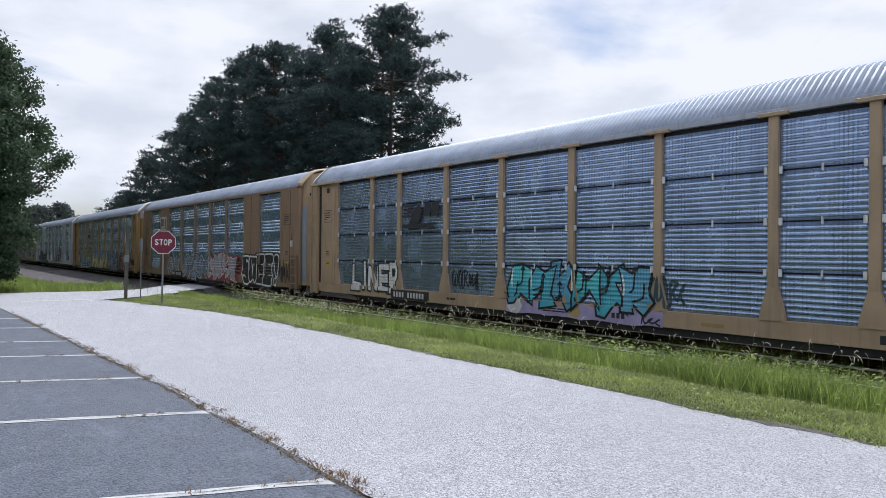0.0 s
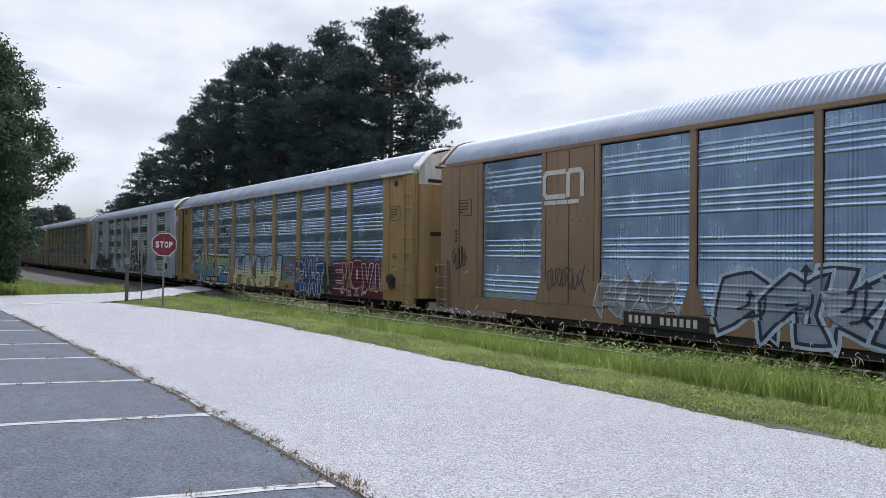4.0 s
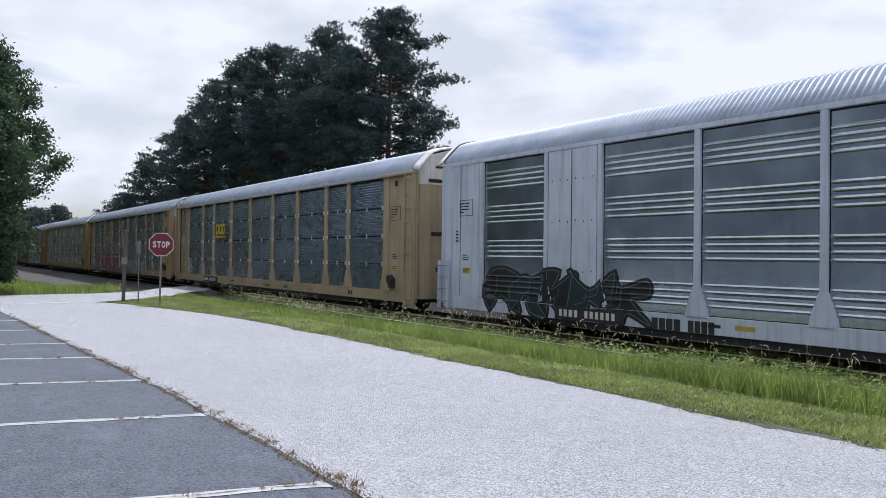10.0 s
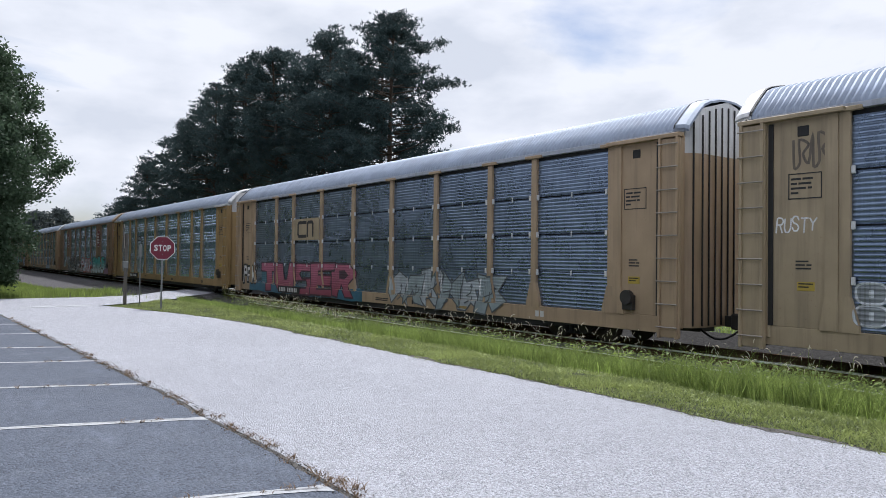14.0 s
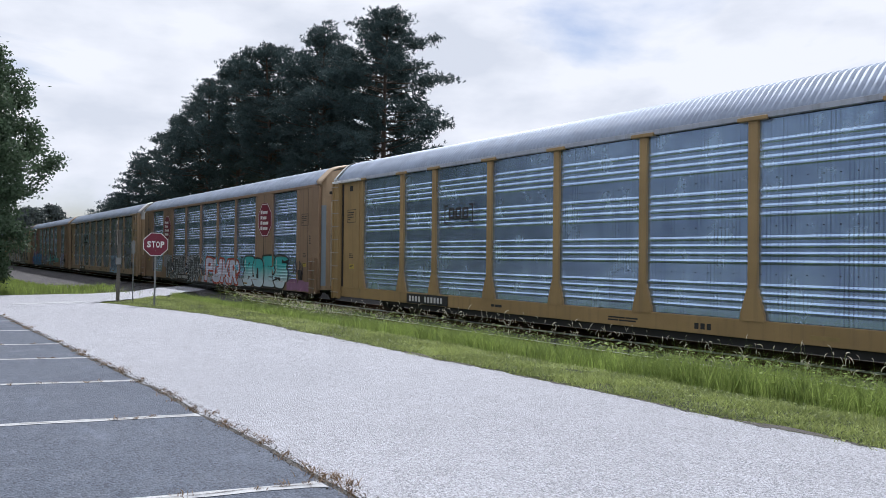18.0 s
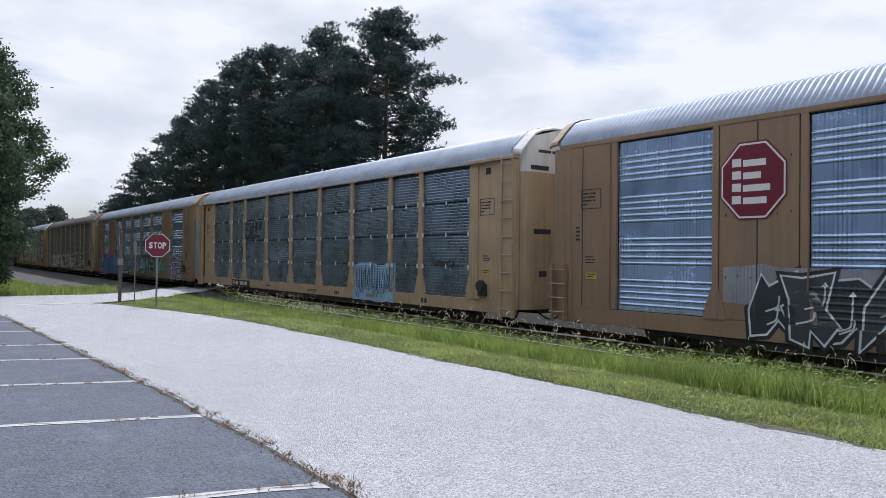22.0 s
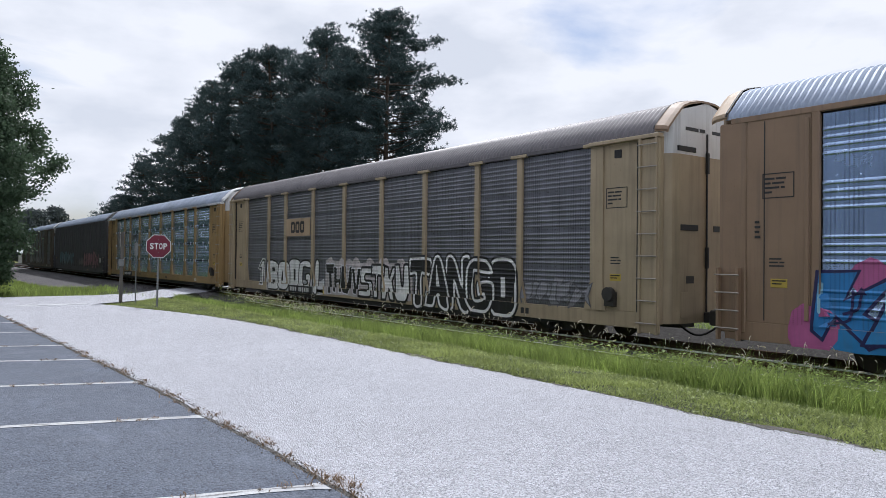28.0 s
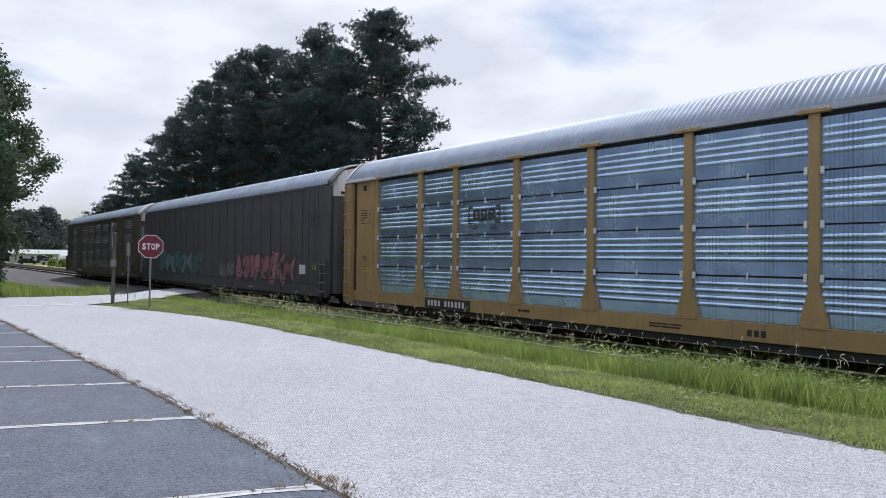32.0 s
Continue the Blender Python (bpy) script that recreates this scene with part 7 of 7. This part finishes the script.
def pine(x, y, height, radius, crown, seed, squash=1.0, detail=1.0, round_top=0.75, belly=(0.80, 0.22)):
    """A loblolly pine: bent tapered trunk, whorled limbs, needle clumps in pads."""
    rng = np.random.default_rng(seed)
    z0 = ground_z(x, y) - 0.05
    tree = thing("pine_tree", "tall dark green pine tree beyond the railway", "tree", "pines beyond the railway", at=(x, y, z0))
    bend = rng.normal(0, 0.35, 2)
    axis = lambda f: Vector((bend[0] * f * f * 1.5 + 0.15 * math.sin(5 * f + seed), bend[1] * f * f, height * f))
    fr = [i / 9 for i in range(10)]
    part("trunk", Mesh().tube([axis(f) for f in fr], [0.24 * height / 18 * (1 - 0.88 * f) + 0.02 for f in fr], 8), M["bark"], tree, smooth=True)
    limbs = Mesh()
    centres = []
    f = crown
    while f < 0.985:
        g = (f - crown) / (1 - crown)
        reach = radius * (0.55 + 0.75 * math.sin(math.pi * min(1.0, g * belly[0] + belly[1])) ** 1.2) * (1.0 if g < round_top else max(0.22, 1 - ((g - round_top) / (1 - round_top)) ** 1.6 * 0.8))
        for _ in range(rng.integers(3, 6)):
            a = rng.uniform(0, 2 * math.pi)
            L = reach * rng.uniform(0.55, 1.12)
            if rng.uniform() < 0.06:
                L *= 1.15
            rise = rng.uniform(-0.10, 0.30) + 0.5 * max(0, g - 0.6)
            p0 = axis(f)
            pts = []
            for q in range(5):
                u = q / 4
                pts.append(p0 + Vector((math.cos(a) * L * u, math.sin(a) * L * u * squash, L * (rise * u - 0.10 * u * u + 0.18 * u ** 3))))
            limbs.tube(pts, [0.055 * (1 - 0.8 * q / 4) * (1.3 - g * 0.7) for q in range(5)], 4, False)
            for q in range(max(2, int(3.0 * detail * (0.5 + L / radius)))):
                u = rng.uniform(0.50, 1.05) ** 0.8
                k = min(3, int(u * 4))
                base = pts[k].lerp(pts[k + 1], min(1.0, u * 4 - k))
                spread = 0.10 + 0.06 * L
                pad = base + Vector((rng.normal(0, spread), rng.normal(0, spread), rng.normal(0.10, 0.14)))
                for _ in range(17):
                    centres.append((pad.x + rng.normal(0, 0.30), pad.y + rng.normal(0, 0.30), pad.z + rng.normal(0, 0.12)))
        f += rng.uniform(0.012, 0.030)
    part("branchwork", limbs, M["bark"], tree)
    c = np.array(centres)
    vs, fs = tufts(rng, c, rng.uniform(0.17, 0.30, len(c)), 12, 0.35)
    tagged(part("crown", array_mesh("crown", vs, fs, M["needle"]), None, tree, "dark needle clumps with gaps"), kind="stuff")
    return tree


def build_pines():
    rows = [
        (-42.2, 26.2, 19.35, 3.55, 0.24, 1), (-46.8, 28.5, 19.0, 2.9, 0.36, 2), (-51.2, 26.5, 20.2, 3.0, 0.42, 3),
        (-56.5, 28.5, 21.2, 2.9, 0.46, 4), (-60.5, 26.0, 21.2, 2.9, 0.42, 5), (-65.0, 28.0, 22.2, 3.1, 0.44, 6), (-69.5, 26.4, 22.2, 3.1, 0.40, 7),
        (-74.0, 28.5, 22.4, 3.1, 0.34, 8), (-78.5, 26.5, 21.6, 3.3, 0.28, 9), (-84.0, 27.5, 20.4, 3.5, 0.24, 10), (-91.0, 27.0, 19.4, 3.8, 0.20, 11), (-99.0, 27.5, 18.4, 3.9, 0.14, 12),
        (-106.0, 27.0, 15.4, 3.6, 0.10, 13), (-123.0, 27.5, 11.6, 3.6, 0.08, 14),
        (-62.5, 33.5, 21.0, 2.8, 0.40, 16), (-82.0, 34.0, 20.0, 3.2, 0.30, 18),
    ]
    for x, y, h, r, c, s in rows:
        pine(x, y, h, r, c, s, detail=1.5 if s == 1 else 1.15, round_top=0.70 if s == 1 else 0.75, belly=(0.78, 0.14) if s == 1 else (0.80, 0.22))


def broadleaf(name, label, x, y, profile, seed, clusters, per, leaf, mat, limbs=26, group="", flat=1.0, wobble=0.9, tight=1.0):
    """A broad-leaved tree: forked trunk, limbs, leaves in clusters inside an uneven outline; profile: (height, radius) rows."""
    rng = np.random.default_rng(seed)
    z0 = ground_z(x, y) - 0.05
    tree = thing(name, label, "tree", group, at=(x, y, z0))
    top = profile[-1][0]
    part("trunk", Mesh().tube([(0.12 * math.sin(i), 0.1 * math.cos(2 * i), top * 0.85 * i / 8) for i in range(9)], [0.26 * top / 11 * (1 - 0.85 * i / 8) for i in range(9)], 8), M["bark"], tree, smooth=True)
    hs, rs = [p[0] for p in profile], [p[1] for p in profile]
    cs = []
    while len(cs) < clusters:
        z = rng.uniform(hs[0], hs[-1])
        r = np.interp(z, hs, rs)
        a = rng.uniform(0, 2 * np.pi)
        lump = 1 + 0.30 * wobble * noise.noise((math.cos(a) * 1.6, math.sin(a) * 1.6, z * 0.55 + seed))
        q = math.sqrt(rng.uniform(0.12, 1.0)) * r * lump
        cs.append((q * math.cos(a), q * math.sin(a) * flat, z))
    cs = np.array(cs)
    lb = Mesh()
    for i in rng.choice(len(cs), limbs, replace=False):
        e = Vector(cs[i])
        b0 = Vector((0, 0, max(0.8, e.z * 0.55)))
        lb.tube([b0, b0.lerp(e, 0.5) + Vector((0, 0, 0.25)), e], [0.07, 0.045, 0.015], 5, False)
    part("branchwork", lb, M["bark"], tree)
    c = np.repeat(cs, per, 0) + rng.normal(0, 1, (clusters * per, 3)) * np.array([1, 1, 0.7]) * (0.30 * tight * top / 11)
    n = len(c)
    d = rng.normal(0, 1, (n, 3))
    d /= np.linalg.norm(d, axis=1, keepdims=True)
    u = np.cross(d, rng.normal(0, 1, (n, 3)))
    u /= np.linalg.norm(u, axis=1, keepdims=True)
    s = rng.uniform(0.6, 1.2, (n, 1)) * leaf
    vs = np.stack([c, c + d * s * 0.5 + u * s * 0.33, c + d * s * 1.05, c + d * s * 0.5 - u * s * 0.33], 1).reshape(-1, 3)
    fs = np.arange(4 * n).reshape(-1, 4)
    tagged(part("crown", array_mesh("crown", vs, fs, mat), None, tree, "leafy crown with gaps"), kind="stuff")


def build_trees():
    broadleaf("leafy_tree", "leafy green tree by the side street", -36.5, 0.9, [(0.6, 2.4), (2.2, 3.1), (3.6, 3.9), (5.2, 4.3), (6.6, 3.8), (8.6, 3.3), (10.2, 2.5), (11.2, 1.4), (11.9, 0.3)], 5, 1150, 130, 0.16, M["leaf"], tight=0.72, wobble=1.6)
    broadleaf("leafy_tree", "leafy green tree by the side street", -40.5, -3.2, [(0.8, 2.0), (2.6, 3.8), (5.0, 4.6), (8.5, 4.2), (11.0, 3.0), (13.5, 0.8)], 6, 900, 80, 0.165, M["leaf"])
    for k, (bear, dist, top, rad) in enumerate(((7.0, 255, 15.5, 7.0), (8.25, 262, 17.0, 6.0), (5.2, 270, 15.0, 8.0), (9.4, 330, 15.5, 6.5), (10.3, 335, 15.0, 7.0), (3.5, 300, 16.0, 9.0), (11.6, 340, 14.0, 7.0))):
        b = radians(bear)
        broadleaf("distant_tree", "dark tree far beyond the field, haze in its leaf colour", -dist * math.cos(b), dist * math.sin(b), [(0.5, rad * 0.7), (top * 0.35, rad), (top * 0.7, rad * 0.8), (top, rad * 0.25)], 30 + k, 330, 26, 0.85, M["hazeleaf"], 10, "distant trees")


def build_shade_woods():
    """Unseen woods along the street side, added to darken the far cars: a deep bank of leaves on trunks, ragged at the
    top.
    """
    rng = np.random.default_rng(77)
    n = 44000
    x = rng.uniform(-270, -47, n)
    top = np.array([17.0 + 5.0 * noise.noise((q * 0.11, 4.0, 0.0)) + 2.0 * noise.noise((q * 0.45, 9.0, 0.0)) for q in x])
    c = np.stack([x, -15 + (14.5 - 0.045 * x) * rng.uniform(0, 1, n) ** 0.6, -0.2 + top * rng.uniform(0.0, 1.0, n) ** 0.8], 1)
    d = rng.normal(0, 1, (n, 3))
    d /= np.linalg.norm(d, axis=1, keepdims=True)
    u = np.cross(d, rng.normal(0, 1, (n, 3)))
    u /= np.linalg.norm(u, axis=1, keepdims=True)
    s = rng.uniform(0.6, 1.3, (n, 1))
    vs = np.stack([c - d * s, c + u * s * 0.6, c + d * s, c - u * s * 0.6], 1).reshape(-1, 3)
    wood = thing("woods", "unseen leafy woods added to darken the far cars", "woods", at=(0, 0, 0))
    tagged(wood, "unseen leafy woods added to darken the far cars", "woods", kind="stuff")
    tagged(part("crown", array_mesh("crown", vs, np.arange(4 * n).reshape(-1, 4), M["leaf"]), None, wood), kind="stuff")
    trunks = Mesh()
    for q in np.arange(-268, -48, 5.0):
        trunks.tube([(q, rng.uniform(-15, -8), -0.3), (q + rng.uniform(-0.6, 0.6), rng.uniform(-15, -8), 9.0)], [0.28, 0.14], 6, False)
    tagged(part("trunks", trunks, M["bark"], wood), kind="stuff")


# ---- yard far beyond the field ----
def build_yard():
    def polar(bear, dist):
        b = radians(bear)
        return -dist * math.cos(b), dist * math.sin(b)
    x, y = polar(8.0, 222)
    g = ground_z(x, y)
    h = thing("long_shed", "long low pale building with a grey metal roof", "building", at=(x, y, g))
    part("wall", Mesh().box(-4, 4, -7.2, 7.2, 0, 2.5, 0.05), M["siding"], h)
    part("roof", Mesh().prism([(-4.6, 2.45), (4.6, 2.45), (4.6, 2.6), (0, 3.7), (-4.6, 2.6)], -7.6, 7.6, "y"), M["greyroof"], h)
    for k, yy in enumerate((-5.2, -2.6, 3.4)):
        w = part("window", Mesh().box(4.0, 4.06, yy, yy + 1.1, 0.95, 2.0), M["signwhite"], h)
        part("pane", Mesh().box(4.06, 4.08, yy + 0.1, yy + 1.0, 1.05, 1.9), M["glass"], w)
    part("open_bay", Mesh().box(4.0, 4.07, -1.0, 2.6, 0.1, 2.2), M["glass"], h, "dark open bay")
    h.rotation_euler = (0, 0, radians(-8))
    x, y = polar(7.95, 196)
    c = thing("canopy", "pale peaked canopy over a parked car", "canopy", at=(x, y, ground_z(x, y)))
    part("cloth", Mesh().prism([(-2.6, 1.5), (0, 2.35), (2.6, 1.5), (2.6, 1.56), (0, 2.45), (-2.6, 1.56)], -2.4, 2.4, "x"), M["tarp"], c)
    for sx in (-2.3, 2.3):
        for sy in (-2.5, 2.5):
            part("leg", Mesh().tube([(sx, sy, 0), (sx, sy, 1.55)], 0.04, 6), M["steelpost"], c)
    c.rotation_euler = (0, 0, radians(-8))

    def vehicle(bear, dist, mat, label, turn):
        x, y = polar(bear, dist)
        v = thing("parked_car", label, "car", at=(x, y, ground_z(x, y)))
        body = part("body", Mesh().prism([(-2.1, 0.35), (2.1, 0.35), (2.15, 0.8), (1.2, 0.95), (0.6, 1.42), (-1.2, 1.45), (-1.9, 0.98), (-2.15, 0.8)], -0.85, 0.85, "y"), mat, v)
        for s in (-0.86, 0.86):
            part("window", Mesh().prism([(-1.6, 0.98), (1.0, 0.96), (0.55, 1.34), (-1.15, 1.36)], s - 0.01, s + 0.01, "y"), M["glass"], v)
            for wx in (-1.3, 1.3):
                part("wheel", Mesh().tube([(wx, s - 0.08, 0.32), (wx, s + 0.08, 0.32)], 0.32, 14), M["black"], v)
        v.rotation_euler = (0, 0, radians(turn))
    vehicle(8.55, 190, M["carpaint"], "grey parked car in a yard", 80)
    vehicle(7.2, 199, M["black"], "dark parked car in a yard", 84)
    vehicle(9.0, 205, M["carpaintw"], "white parked car in a yard", 70)
    x, y = polar(9.75, 200)
    t = thing("storage_tank", "white horizontal storage tank on cradles", "tank", at=(x, y, ground_z(x, y)))
    part("shell", Mesh().tube([(-0.2, -2.6, 1.5), (-0.2, -2.4, 1.5), (-0.2, -2.0, 1.5), (-0.2, 2.0, 1.5), (-0.2, 2.4, 1.5), (-0.2, 2.6, 1.5)], [0.3, 0.75, 1.05, 1.05, 0.75, 0.3], 16), M["tank"], t, smooth=True)
    for yy in (-1.5, 1.5):
        part("cradle", Mesh().box(-0.7, 0.7, yy - 0.15, yy + 0.15, 0, 0.75), M["siding"], t)
    x, y = polar(9.62, 214)
    p = thing("yard_lamp", "thin pale yard lamp post", "lamp post", at=(x, y, ground_z(x, y)))
    part("post", Mesh().tube([(0, 0, 0), (0, 0, 4.6)], [0.09, 0.06], 8), M["tank"], p)
    part("lamp_head", Mesh().box(-0.15, 0.15, -0.35, 0.35, 4.5, 4.7), M["siding"], p)
    # low bushes along the far side of the track
    for k, (bear, dist) in enumerate(((9.9, 150), (9.3, 155), (8.7, 165), (10.4, 146))):
        x, y = polar(bear, dist)
        broadleaf("bush", "small sunlit bush beside the far track", x, y, [(0.05, 0.7), (0.6, 1.0), (1.2, 0.7), (1.5, 0.2)], 60 + k, 60, 24, 0.28, M["grass"], 4, "bushes beside the far track")


build_signs()
build_grass()
build_edge_weeds()
build_pines()
build_trees()
build_shade_woods()
build_yard()


# ---- what moves ----
def motions():
    for k, car in enumerate(CARS):
        walk(car, [(float(t), pose(travelled(t) - PITCH * k, TRACK_Y, RAIL_Z)) for t in range(33)])


motions()
